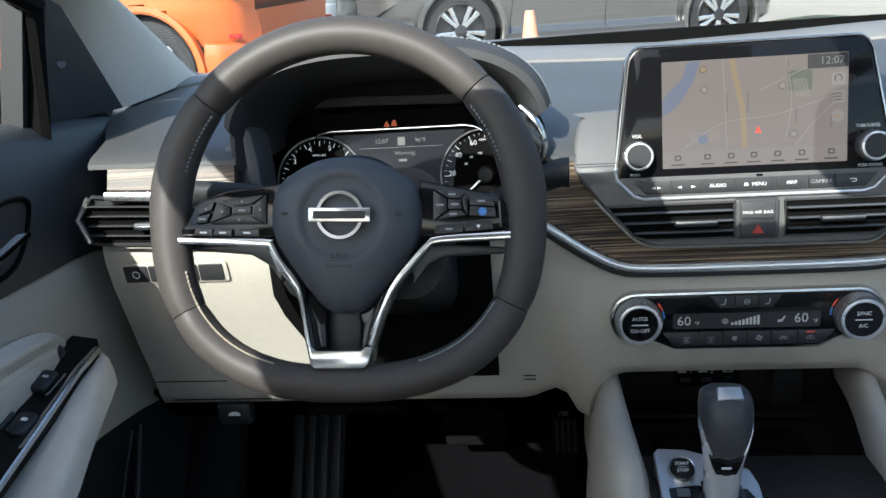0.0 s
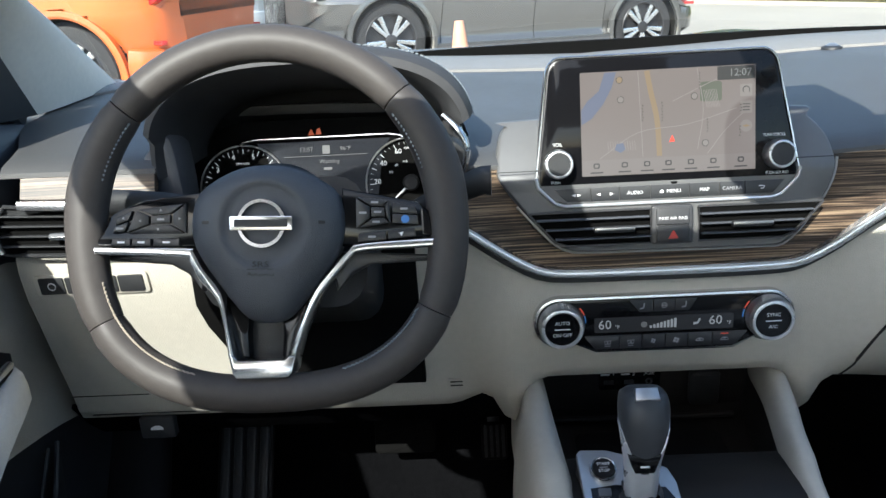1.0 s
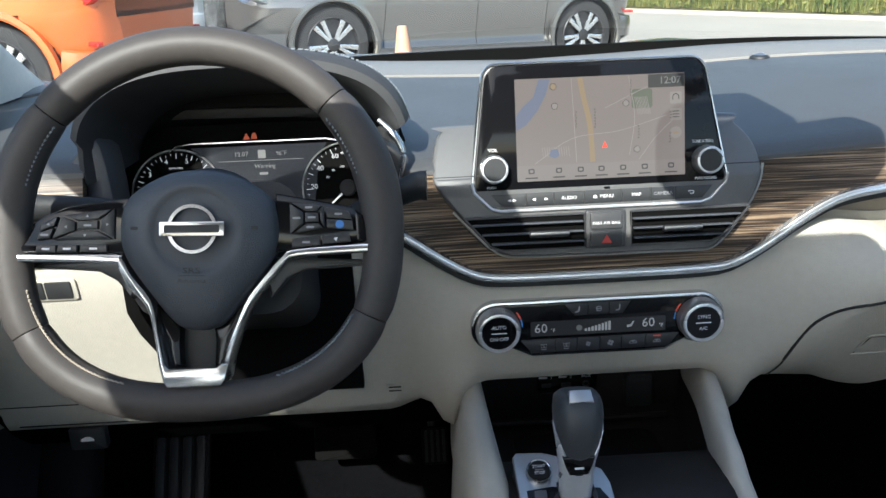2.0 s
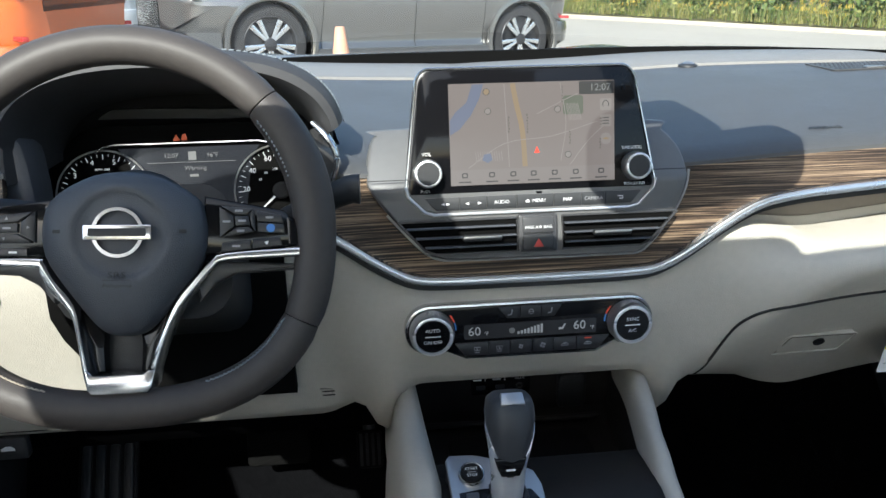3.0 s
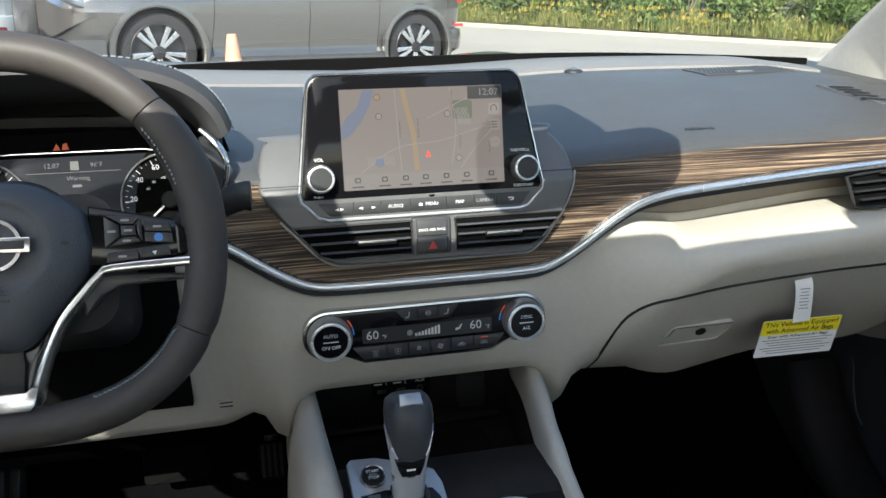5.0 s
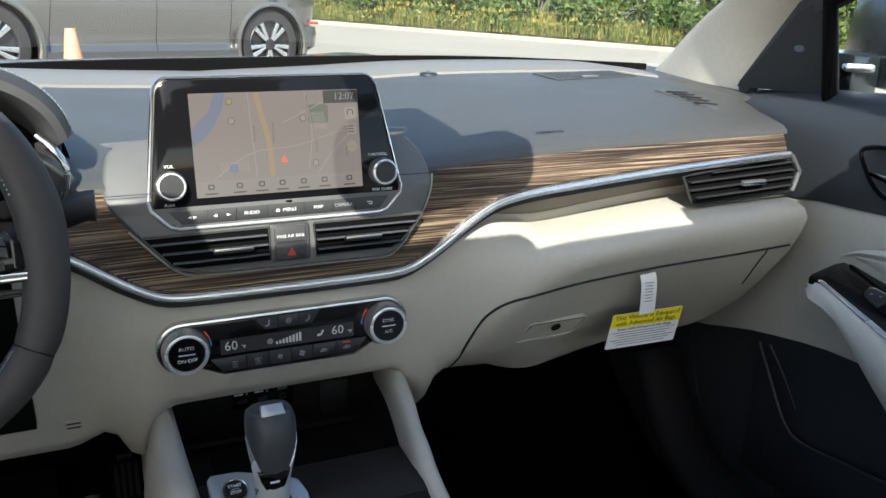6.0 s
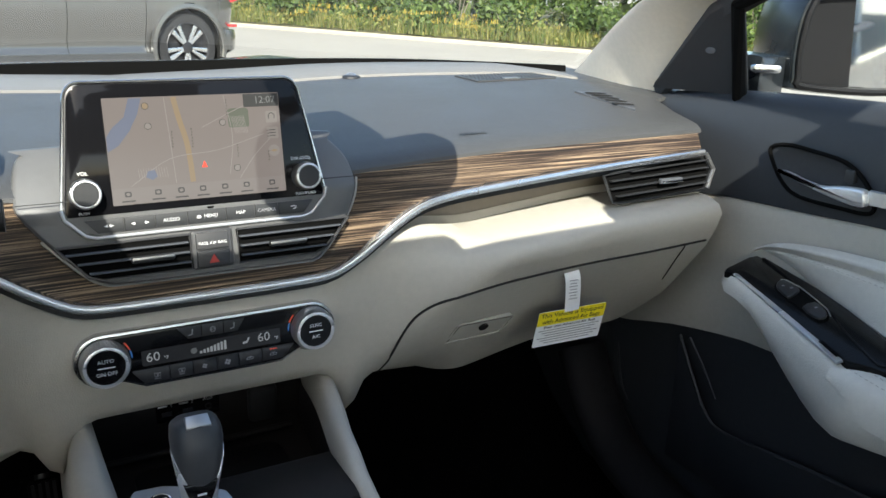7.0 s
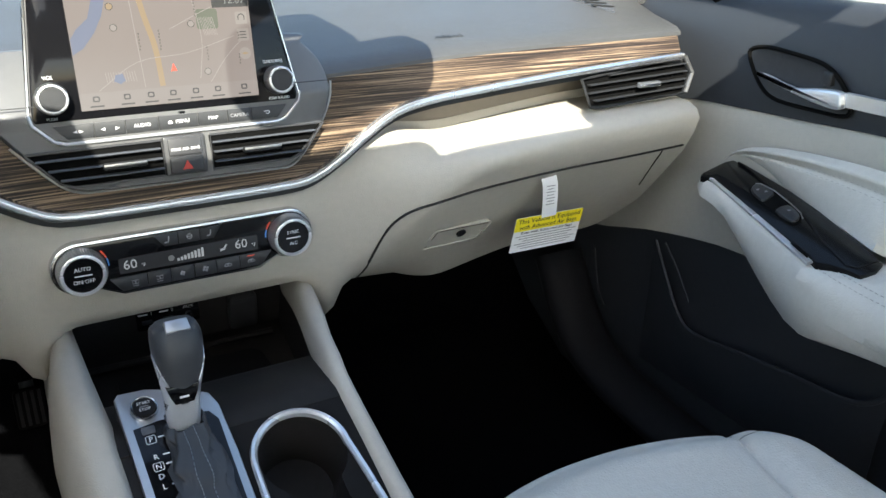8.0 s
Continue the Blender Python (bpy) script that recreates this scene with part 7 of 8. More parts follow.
# door mirrors
SHELLP = mat("dark blue-black mirror paint", (0.012, 0.016, 0.020), 0.25, var=0.05, spec=0.4)
MIRROR = mat("mirror glass", (0.85, 0.87, 0.88), 0.01, metal=1.0, var=0.0)
for s in (-1, 1):
    mo = thing("door_mirror", (s * 0.9, 0.78, 0.98), "dark blue-grey door mirror with chrome lower edge", "door mirror", "door mirrors")
    mf = frame_at((s * (1.037 if s > 0 else 1.10), 0.711 if s > 0 else 0.65, 1.082), 0, -22 * s)
    prof2 = [(-0.125, -0.06), (-0.11, -0.078), (0.05, -0.085), (0.115, -0.06), (0.125, 0.0), (0.115, 0.06), (0.08, 0.078), (-0.085, 0.078), (-0.118, 0.055), (-0.128, 0.0)]
    o = [(p.x * s, p.y) for p in curve(prof2, 4, True)]
    rows = [[mf @ Vector((u * k, v * k, -w)) for u, v in o] for k, w in ((0.93, -0.006), (1.0, -0.004), (1.03, 0.01), (1.03, 0.06), (0.98, 0.12), (0.86, 0.165), (0.5, 0.195), (0.1, 0.20))]
    bm = grid(rows, close_v=True)
    part("shell", bm, SHELLP, mo, "dark blue-grey painted shell")
    part("glass_surround", prism([(u * 0.93, v * 0.93) for u, v in o], mf, 0.004, base=-0.012), RUBBER, mo)
    part("glass_rim", sweep([mf @ Vector((u * 0.93, v * 0.93, 0.004)) for u, v in o], oval(0.006, 0.008, 8), up=tuple(mf.to_3x3() @ Vector((0, 0, 1))), closed=True), RUBBER, mo, "black rim round the glass")
    part("mirror_glass", prism([(u * 0.88, v * 0.86) for u, v in o], at(mf, 0, 0, -0.006) @ pose(0, 0, 0, 1, -10.4 * s, 0), 0.003), MIRROR, mo, "reflecting mirror glass")
    part("foot", prism([(-0.03, -0.035), (0.03, -0.035), (0.03, 0.03), (-0.03, 0.03)], frame_at((s * 0.895, 0.80, 1.025), 0, 0), 0.09, base=-0.06, bev=0.01), BODY, mo)
    part("indicator", prism(rrect(0.045, 0.014, 0.006), frame_at((s * 0.872, 0.765, 1.036), 0, -30 * s), 0.014, base=-0.01, bev=0.004), CHROME, mo, "bright indicator strip")

# ==== passenger seat ====
seat = thing("passenger_seat", (0.37, 0.0, 0.25), "light beige leather front passenger seat", "seat")


def cushion(x0, x1, y0, y1, zc, crown, name, edge=0.05):
    rows = []
    nx, ny = 22, 22
    for j in range(ny + 1):
        v = j / ny
        y = y0 + (y1 - y0) * v
        r = []
        for i in range(nx + 1):
            u = -1 + 2 * i / nx
            x = (x0 + x1) / 2 + u * (x1 - x0) / 2
            yy = y + (-0.035 * (u * u) if v > 0.9 else -0.035 * u * u * smooth(v, 0.3, 0.9))
            drop = 0.05 * smooth(v, 0.86, 1.0) ** 2 + 0.05 * max(0, abs(u) - 0.72) ** 2 * 14
            r.append((x, yy, zc + crown * (1 - u * u) - drop - 0.02 * (1 - v)))
        rows.append(r)
    low = [(p[0], p[1] - 0.01, zc - 0.2) for p in rows[-1]]
    return grid(rows + [[(p[0], p[1] + 0.012, p[2] - 0.05) for p in rows[-1]], low])


def seat_front(x):
    """The cushion's front edge."""
    return interp(x, [(0.165, 0.366), (0.206, 0.384), (0.29, 0.3915), (0.39, 0.381), (0.485, 0.353), (0.523, 0.322), (0.537, 0.275), (0.545, 0.20)])


def seat_top(x, y):
    crease = interp(y, [(-0.3, 0.425), (0.10, 0.430), (0.246, 0.451), (0.307, 0.468), (0.348, 0.484), (0.40, 0.50)])
    z = 0.599 + 0.006 * (1 - ((x - 0.33) / 0.17) ** 2) - 0.03 * smooth(x, 0.515, 0.548) ** 2
    z += 0.010 * smooth(x, crease, crease + 0.03) - 0.0075 * math.exp(-((x - crease) / 0.0045) ** 2)
    return z - 0.018 * smooth(y, seat_front(x) - 0.05, seat_front(x)) ** 2


cols = [0.165 + 0.005 * i for i in range(77)]
rows = [[(x, -0.25 + (seat_front(x) + 0.25) * f, seat_top(x, -0.25 + (seat_front(x) + 0.25) * f)) for x in cols] for f in [1 - (1 - j / 40) ** 1.6 for j in range(41)]]
edge = rows[-1]
rows += [[(x, y + dy, z - dz) for x, y, z in edge] for dy, dz in ((0.006, 0.006), (0.010, 0.018), (0.010, 0.05), (0.0, 0.12), (-0.02, 0.2))]
part("cushion", grid([[(0.165, r[0][1], r[0][2] - 0.15)] + r + [(0.549, r[-1][1], r[-1][2] - 0.04), (0.545, r[-1][1], r[-1][2] - 0.16)] for r in rows]), BEIGE_LEATHER, seat, "smooth beige leather cushion with a creased side bolster", angle=70)
for off in (0.018, 0.023):
    bms = []
    for i in range(30):
        x0, x1 = 0.472 + 0.0019 * i, 0.472 + 0.0019 * i + 0.0012
        bms.append(sweep([(x, seat_front(x) - off, seat_top(x, seat_front(x) - off) + 0.0003) for x in (x0, x1)], oval(0.0008, n=4)))
    part("stitching", join(*bms), mat("grey-beige seam thread", (0.30, 0.28, 0.25), 0.7, var=0.1), seat)
part("backrest", cushion(0.20, 0.54, 0, 0.62, 0.0, 0.03, "b"), BEIGE_LEATHER, seat)
bk = seat.children[-1]
bk.rotation_euler = (radians(108), 0, 0)
bk.location = (0.0, -0.34, 0.62)
part("base", box((0.22, -0.25, 0.24), (0.52, 0.25, 0.40), 0.02), BLACKP, seat)

# ==== pedals and footwell ====
fr = thing("foot_rest", (-0.57, 0.98, 0.4), "black ribbed rubber foot rest", "foot rest")
fm = frame_at((-0.575, 0.955, 0.41), 35)
part("plate", prism(rrect(0.085, 0.17, 0.006), fm, 0.008, bev=0.002), RUBBER, fr)
for i in range(4):
    part("rib", prism(rrect(0.014, 0.16, 0.004), at(fm, -0.030 + 0.020 * i, 0, 0.008), 0.006, bev=0.003), BLACKP, fr)
for nm, x, z, w, h, lab in (("brake_pedal", -0.334, 0.425, 0.098, 0.062, "wide black rubber brake pedal"), ("accelerator_pedal", -0.19, 0.405, 0.042, 0.060, "narrow ribbed black accelerator pedal")):
    pd = thing(nm, (x, 1.06, z), lab, "pedal")
    pm = frame_at((x, 1.05, z), 25)
    # pads and brake ribs darker than rubber: missing shade put into the colour
    part("pad", prism(rrect(w, h, 0.008), pm, 0.012, bev=0.004), WELL, pd)
    for i in range(4):
        if nm == "brake_pedal":
            part("rib", prism(rrect(w * 0.8, 0.004, 0.001), at(pm, 0, -0.02 + 0.013 * i, 0.012, 12), 0.002), WELL, pd)
        else:
            part("rib", prism(rrect(0.005, h * 0.85, 0.001), at(pm, -0.014 + 0.0095 * i, 0, 0.012), 0.002), RUBBER, pd)
    part("arm", sweep([(x, 1.065, z), (x, 1.12, z + 0.10), (x, 1.15, z + 0.22)], oval(0.010)), DARKP, pd)
hr = thing("bonnet_release", (-0.66, 0.84, 0.6), "small black bonnet release lever with white symbol", "lever")
hm2 = frame_at((-0.622, 0.80, 0.607), 0)
part("lever", prism(rrect(0.045, 0.030, 0.004), hm2, 0.012, bev=0.003), BLACKP, hr)
part("symbol", prism([(-0.008, -0.002), (0.008, -0.002), (0.008, 0.001), (0.004, 0.004), (-0.002, 0.004), (-0.008, 0.001)], at(hm2, 0, 0, 0.012), 0.0003), WHITE_INK, hr)
part("bracket", prism([(-0.02, -0.01), (0.02, -0.014), (0.024, 0.012), (-0.03, 0.016)], at(hm2, -0.005, 0.035, 0.0), 0.006), BEIGE, hr)

# side window panes
for s, nm in ((-1, "window_1"), (1, "window_2")):
    rows = []
    for f in (0, 0.25, 0.5, 0.75, 1.0):
        z = 0.99 + 0.385 * f
        y1 = 0.745 - 0.75 * max(0, f - 0.30) / 0.70
        rows.append([(s * (0.822 - 0.10 * f - 0.02 * f * f), -0.45 + (y1 + 0.45) * k / 8, z) for k in range(9)])
    wp = solo(nm, grid(rows), GLASS, "clear side window pane", "window", kind="structure")
    wp.visible_shadow = False

# ==== outside: parked vehicles ====
TYRE = mat("black tyre rubber", (0.025, 0.025, 0.027), 0.8, var=0.2, scale=20)
ALLOY = mat("machined alloy", (0.62, 0.63, 0.65), 0.28, metal=0.9, var=0.05)
ALLOY_DARK = mat("dark alloy pockets", (0.05, 0.05, 0.055), 0.45, metal=0.5, var=0.05)
CLADDING = mat("grey plastic wheel arch cladding", (0.06, 0.062, 0.066), 0.6, var=0.12)
CARGLASS = mat("dark tinted car glass", (0.015, 0.018, 0.02), 0.05, var=0.02)
TAIL = mat("red tail lamp", (0.45, 0.02, 0.02), 0.12, var=0.05, coat=0.5)
LAMP = mat("clear headlamp", (0.55, 0.57, 0.6), 0.1, metal=0.4, var=0.05, coat=0.5)
GREY_PAINT = mat("warm grey metallic paint", (0.155, 0.155, 0.155), 0.22, metal=0.6, var=0.03, scale=4, coat=0.9)
ORANGE_PAINT = mat("bright orange paint", (0.55, 0.115, 0.022), 0.3, var=0.04, scale=4, coat=0.7)
WHITE_PAINT = mat("silver-white paint", (0.62, 0.64, 0.66), 0.3, metal=0.2, var=0.03, scale=4, coat=0.6)
PLAIN = mat("dark underbody", (0.01, 0.01, 0.01), 0.9, var=0.1)


def car(name, paint, at_pose, label, group="parked cars"):
    """A parked sport utility vehicle. Its own axes: x forward, y left, z up, the ground at 0, midway between the axles."""
    c = thing(name, at_pose.translation, label, "car", group)
    M = at_pose
    L0, L1 = -2.14, 2.34
    AXLE, RW = 1.415, 0.37

    def belly(x):
        return interp(x, [(L0, 0.40), (-2.04, 0.30), (-1.8, 0.24), (1.8, 0.22), (2.15, 0.24), (L1, 0.36)])

    def half(x):
        return interp(x, [(L0, 0.66), (-2.08, 0.78), (-1.95, 0.865), (-1.75, 0.915), (-1.0, 0.935), (1.2, 0.935), (1.8, 0.90), (2.15, 0.80), (L1, 0.56)])

    def belt(x):
        return interp(x, [(L0, 0.96), (-1.95, 1.12), (-0.5, 1.07), (0.9, 1.02), (1.4, 0.99), (2.0, 0.86), (L1, 0.66)])

    # side and front body skin
    xs_ = [L0 + (L1 - L0) * i / 230 for i in range(231)]
    rows = []
    for x in xs_:
        h, zb, zt = half(x), belly(x), belt(x)
        flare = 0.03 * math.exp(-(((abs(x) - AXLE) / 0.33) ** 4))
        sec = [(h - 0.12, zb), (h - 0.04, zb + 0.02), (h - 0.03, zb + 0.10), (h - 0.055 + flare, zb + 0.16), (h - 0.050 + flare, zb + 0.24), (h - 0.030 + flare, zb + 0.32), (h - 0.008 + flare * 0.8, zb + 0.42), (h + 0.004 + flare * 0.6, zb + 0.50), (h + 0.002 + flare * 0.4, zt - 0.20), (h - 0.020, zt - 0.13), (h - 0.026, zt - 0.06), (h - 0.05, zt), (h - 0.12, zt + 0.02)]
        fine = []
        for (y0, z0), (y1, z1) in zip(sec, sec[1:]):
            fine += [(y0 + (y1 - y0) * q / 4, z0 + (z1 - z0) * q / 4) for q in range(4)]
        sec = fine + [sec[-1]]
        full = [(y, z) for y, z in sec] + [(0, zt + 0.06)] + [(-y, z) for y, z in sec[::-1]]
        rows.append([M @ Vector((x, y, z)) for y, z in full])

    def in_arch(p):
        q = M.inverted() @ p
        return any(math.hypot(q.x + 0.03 - a, q.z - RW) < 0.415 and q.z < 0.80 for a in (-AXLE, AXLE)) and abs(q.y) > 0.6

    bm = grid(rows, skip=in_arch)
    part("body", bm, paint, c, "painted body shell", 50)
    for e in (0, -1):
        b2 = bmesh.new()
        b2.faces.new([b2.verts.new(p) for p in rows[e]])
        part("end_panel", b2, paint, c)
    part("underbody", thick(grid([[M @ Vector((x, y, 0.235)) for y in (-0.84, 0, 0.84)] for x in (-2.1, 0, 2.1)]), 0.02), PLAIN, c, "dark underbody")
    # greenhouse
    rows = []
    for x, zt, hh in ((-2.03, 1.16, 0.66), (-1.65, 1.52, 0.64), (-1.2, 1.64, 0.63), (0.0, 1.66, 0.64), (0.5, 1.58, 0.64), (1.25, 1.06, 0.72)):
        rows.append([M @ Vector((x, y, z)) for y, z in ((0.86, belt(x)), (hh, zt - 0.05), (hh - 0.12, zt), (0, zt + 0.03), (-hh + 0.12, zt), (-hh, zt - 0.05), (-0.86, belt(x)))])
    part("cabin", grid(rows), paint, c)
    rows = [[M @ Vector((x, y + 0.012, z)) for y, z in ((0.853, belt(x) + 0.02), (0.64 + 0.05, zt - 0.11))] for x, zt in ((-1.9, 1.44), (-1.2, 1.62), (0.0, 1.64), (0.45, 1.55), (1.0, 1.2))]
    part("side_window", grid(rows), CARGLASS, c, "dark tinted side glass")
    # wheels
    for a in (-AXLE, AXLE):
        for s in (1, -1):
            m = M @ Matrix.Translation((a, s * 0.895, RW)) @ pose(0, 0, 0, -90 * s, 0, 0)
            wl = part("wheel", turned([(0.25, -0.20), (0.34, -0.20), (0.368, -0.16), (0.37, -0.09), (0.365, -0.03), (0.345, 0.0), (0.30, 0.008), (0.262, 0.004), (0.255, -0.01), (0.25, -0.14), (0, -0.14)], m, 44), TYRE, c, "black tyre")
            part("rim", turned([(0.262, 0.005), (0.256, 0.011), (0.246, 0.006), (0.243, -0.03), (0.235, -0.05), (0, -0.06)], m, 40), ALLOY_DARK, wl, "dark rim barrel")
            for k in range(10):
                ang = 72 * (k // 2) + (9.5 if k % 2 else -9.5) + 18
                skew = 6 if k % 2 else -6
                mm = m @ pose(0, 0, 0, 0, 0, ang)
                pts = [(0.045, -0.013), (0.245, -0.026 + skew * 0.001), (0.247, 0.026 + skew * 0.001), (0.045, 0.013)]
                part("spoke", prism(pts, mm, 0.020, base=-0.020, bev=0.003), ALLOY, wl, "bright machined spoke")
            part("hub_cap", turned([(0.062, -0.02), (0.06, 0.0), (0.035, 0.006), (0, 0.006)], m, 20), ALLOY_DARK, wl)
            # arch
            arc = [M @ Vector((a + 0.425 * math.cos(radians(t)), s * (half(a) + 0.012), RW + 0.425 * math.sin(radians(t)))) for t in range(-22, 203, 9)]
            part("wheel_arch", sweep(arc, [(-0.026, -0.030), (0.026, -0.030), (0.026, 0.010), (0.010, 0.020), (-0.026, 0.016)], up=tuple(M.to_3x3() @ Vector((0, 1, 0)))), paint, c, "painted wheel arch lip")
            inner = [M @ Vector((a + 0.44 * math.cos(radians(t)), s * 0.60, RW + 0.44 * math.sin(radians(t)))) for t in range(-30, 211, 10)]
            outer = [M @ Vector((a + 0.44 * math.cos(radians(t)), s * 0.90, RW + 0.44 * math.sin(radians(t)))) for t in range(-30, 211, 10)]
            part("arch_liner", grid([inner, outer]), PLAIN, c)
            b3 = bmesh.new()
            b3.faces.new([b3.verts.new(p) for p in inner])
            part("arch_liner", b3, PLAIN, c)
    for s in (1, -1):
        yq = lambda x: s * (half(x) + 0.003)
        part("sill_cladding", sweep([M @ Vector((x, s * (half(x) - 0.01), 0.27)) for x in (-0.99, -0.4, 0.2, 0.7, 0.99)], [(-0.02, -0.06), (0.02, -0.06), (0.02, 0.05), (-0.02, 0.05)]), CLADDING, c)
        for x0 in (0.90, -0.10, -0.92):
            zb, zt = belly(x0), belt(x0)
            line = [(zb + 0.10, -0.03), (zb + 0.16, -0.055), (zb + 0.24, -0.050), (zb + 0.32, -0.030), (zb + 0.42, -0.008), (zb + 0.50, 0.004), (zt - 0.20, 0.002), (zt - 0.13, -0.020), (zt - 0.06, -0.026)]
            seam = [M @ Vector((x0 + (0.05 if x0 > 0 else -0.02) * (0.6 - z), s * (half(x0) + d), z)) for z, d in line]
            part("door_gap", sweep(seam, oval(0.005, 0.003, n=5), up=tuple(M.to_3x3() @ Vector((1, 0, 0)))), PLAIN, c)
        for x0 in (0.0, -0.80):
            part("door_handle", sweep([M @ Vector((x0 + d, s * (half(x0) + 0.03 - 0.03 * (abs(d - 0.1) > 0.09)), 0.93)) for d in (0.0, 0.03, 0.1, 0.17, 0.2)], oval(0.012, 0.016, 8)), ALLOY, c, "door handle")
        part("tail_lamp", prism(curve([(-0.11, -0.10), (0.10, -0.06), (0.12, 0.05), (-0.02, 0.10), (-0.12, 0.08)], 4, True), M @ Matrix.Translation((-2.01, s * 0.80, 0.93)) @ pose(0, 0, 0, 90, 0, 180 - 25 * s if s > 0 else 25) , 0.05, base=-0.02, bev=0.012), TAIL, c, "red tail lamp")
        part("reflector", prism(rrect(0.11, 0.030, 0.008), M @ Matrix.Translation((-2.06, s * 0.80, 0.60)) @ pose(0, 0, 0, 90, 0, 180 - 30 * s if s > 0 else 30), 0.04, bev=0.006), TAIL, c, "red reflector")
        part("headlamp", prism(curve([(-0.26, 0.04), (-0.05, 0.08), (0.16, 0.02), (0.14, -0.05), (-0.05, -0.05), (-0.2, 0.0)], 4, True), M @ Matrix.Translation((2.00, s * 0.79, 0.80)) @ pose(0, 0, 0, 78, 0, 180 + 38 * s if s > 0 else -38), 0.06, base=-0.03, bev=0.015), LAMP, c, "clear headlamp")
    part("rear_bumper", sweep(curve([M @ Vector(p) for p in ((-1.86, 0.905, 0.47), (-2.0, 0.86, 0.46), (-2.16, 0.62, 0.46), (-2.20, 0, 0.46), (-2.16, -0.62, 0.46), (-2.0, -0.86, 0.46), (-1.86, -0.905, 0.47))], 5), [(-0.03, -0.15), (0.02, -0.12), (0.035, 0.02), (0.02, 0.09), (-0.03, 0.10)]), paint, c, "painted bumper")
    part("front_bumper", sweep(curve([M @ Vector(p) for p in ((1.88, 0.90, 0.40), (2.15, 0.82, 0.40), (2.38, 0.5, 0.40), (2.42, 0, 0.40), (2.38, -0.5, 0.40), (2.15, -0.82, 0.40), (1.88, -0.90, 0.40))], 5), [(-0.03, -0.16), (0.03, -0.13), (0.03, 0.07), (-0.03, 0.09)]), CLADDING, c)
    return c


def parked(hub_front, hub_rear):
    """The pose of a vehicle from the ground points of its near side's wheels."""
    f, r = Vector(hub_front), Vector(hub_rear)
    mid = (f + r) / 2
    d = (f - r).normalized()
    left = Vector((0, 0, 1)).cross(d).normalized()
    up = d.cross(left)
    rot = Matrix((d, left, up)).transposed().to_4x4()
    return Matrix.Translation(mid - left * 0.90) @ rot


car("parked_car", GREY_PAINT, parked((-0.95, 7.88, 0.107), (1.80, 9.02, 0.014)), "warm grey metallic sport utility car with alloy wheels")
car("parked_car", ORANGE_PAINT, parked((-5.65, 5.85, 0.267), (-2.86, 5.44, 0.172)), "bright orange sport utility car")
car("parked_car", WHITE_PAINT, parked((-6.2, 10.6, 0.285), (-3.4, 10.0, 0.19)), "silver-white car parked in the row")
car("parked_car", WHITE_PAINT, parked((-6.9, 14.3, 0.31), (-4.1, 13.7, 0.215)), "silver-white car further along the row")
car("parked_car", WHITE_PAINT, parked((6.2, -9.0, -0.13), (3.6, -10.2, -0.04)), "white car parked behind")

# traffic cone
CONEM = mat("faded pale orange cone plastic", (0.62, 0.33, 0.22), 0.6, var=0.12)
cone = thing("traffic_cone", (-0.22, 6.5, ground_z(-0.22, 6.5)), "faded pale orange traffic cone on the ground", "traffic cone")
part("base", prism(rrect(0.36, 0.36, 0.04), Matrix.Translation((-0.22, 6.5, ground_z(-0.22, 6.5))), 0.035, bev=0.008), RUBBER, cone, "black square base")
part("body", turned([(0.135, 0.03), (0.12, 0.06), (0.075, 0.36), (0.042, 0.60), (0.036, 0.635), (0.030, 0.635), (0, 0.63)], Matrix.Translation((-0.22, 6.5, ground_z(-0.22, 6.5))), 28), CONEM, cone)

# parking stripes
STRIPE = mat("worn white road paint", (0.6, 0.6, 0.57), 0.8, var=0.2, scale=8)
for i in range(5):
    x0, y0 = -2.2 - 0.35 * i, 11.5 + 1.9 * i
    solo("parking_stripe", grid([[(x0 + u, y0 + v, ground_z(x0 + u, y0 + v) + 0.005) for u in (-2.6, 0.6)] for v in (-0.06, 0.06)]), STRIPE, "worn white parking stripe on the concrete", "stripe", "parking stripes", kind="structure")

# ==== outside: weeds, shrubs and trees behind the kerb ====
rng = random.Random(4)


def leaf_material(name, base, warm):
    m = bpy.data.materials.new(name)
    m.use_nodes = True
    n, link = m.node_tree.nodes, m.node_tree.links.new
    b = n["Principled BSDF"]
    g = n.new("ShaderNodeNewGeometry")
    ramp = n.new("ShaderNodeValToRGB")
    e = ramp.color_ramp.elements
    e[0].color, e[1].color = (*base, 1), (*warm, 1)
    mid = e.new(0.55)
    mid.color = (*[(a + c) * 0.5 * 0.9 for a, c in zip(base, warm)], 1)
    link(g.outputs["Random Per Island"], ramp.inputs["Fac"])
    link(ramp.outputs[0], b.inputs["Base Color"])
    b.inputs["Roughness"].default_value = 0.6
    tr = n.new("ShaderNodeBsdfTranslucent")
    link(ramp.outputs[0], tr.inputs["Color"])
    mx = n.new("ShaderNodeMixShader")
    mx.inputs[0].default_value = 0.3
    link(b.outputs[0], mx.inputs[1])
    link(tr.outputs[0], mx.inputs[2])
    link(mx.outputs[0], n["Material Output"].inputs["Surface"])
    return m


GRASS = leaf_material("tall weeds", (0.075, 0.125, 0.025), (0.33, 0.29, 0.09))
GOLD = leaf_material("yellow flower heads", (0.42, 0.30, 0.03), (0.50, 0.38, 0.08))
LEAF = leaf_material("shrub leaves", (0.035, 0.075, 0.018), (0.17, 0.24, 0.055))
BARK = mat("grey bark", (0.20, 0.17, 0.14), 0.9, var=0.3, scale=12, bump=0.6, bump_scale=50)


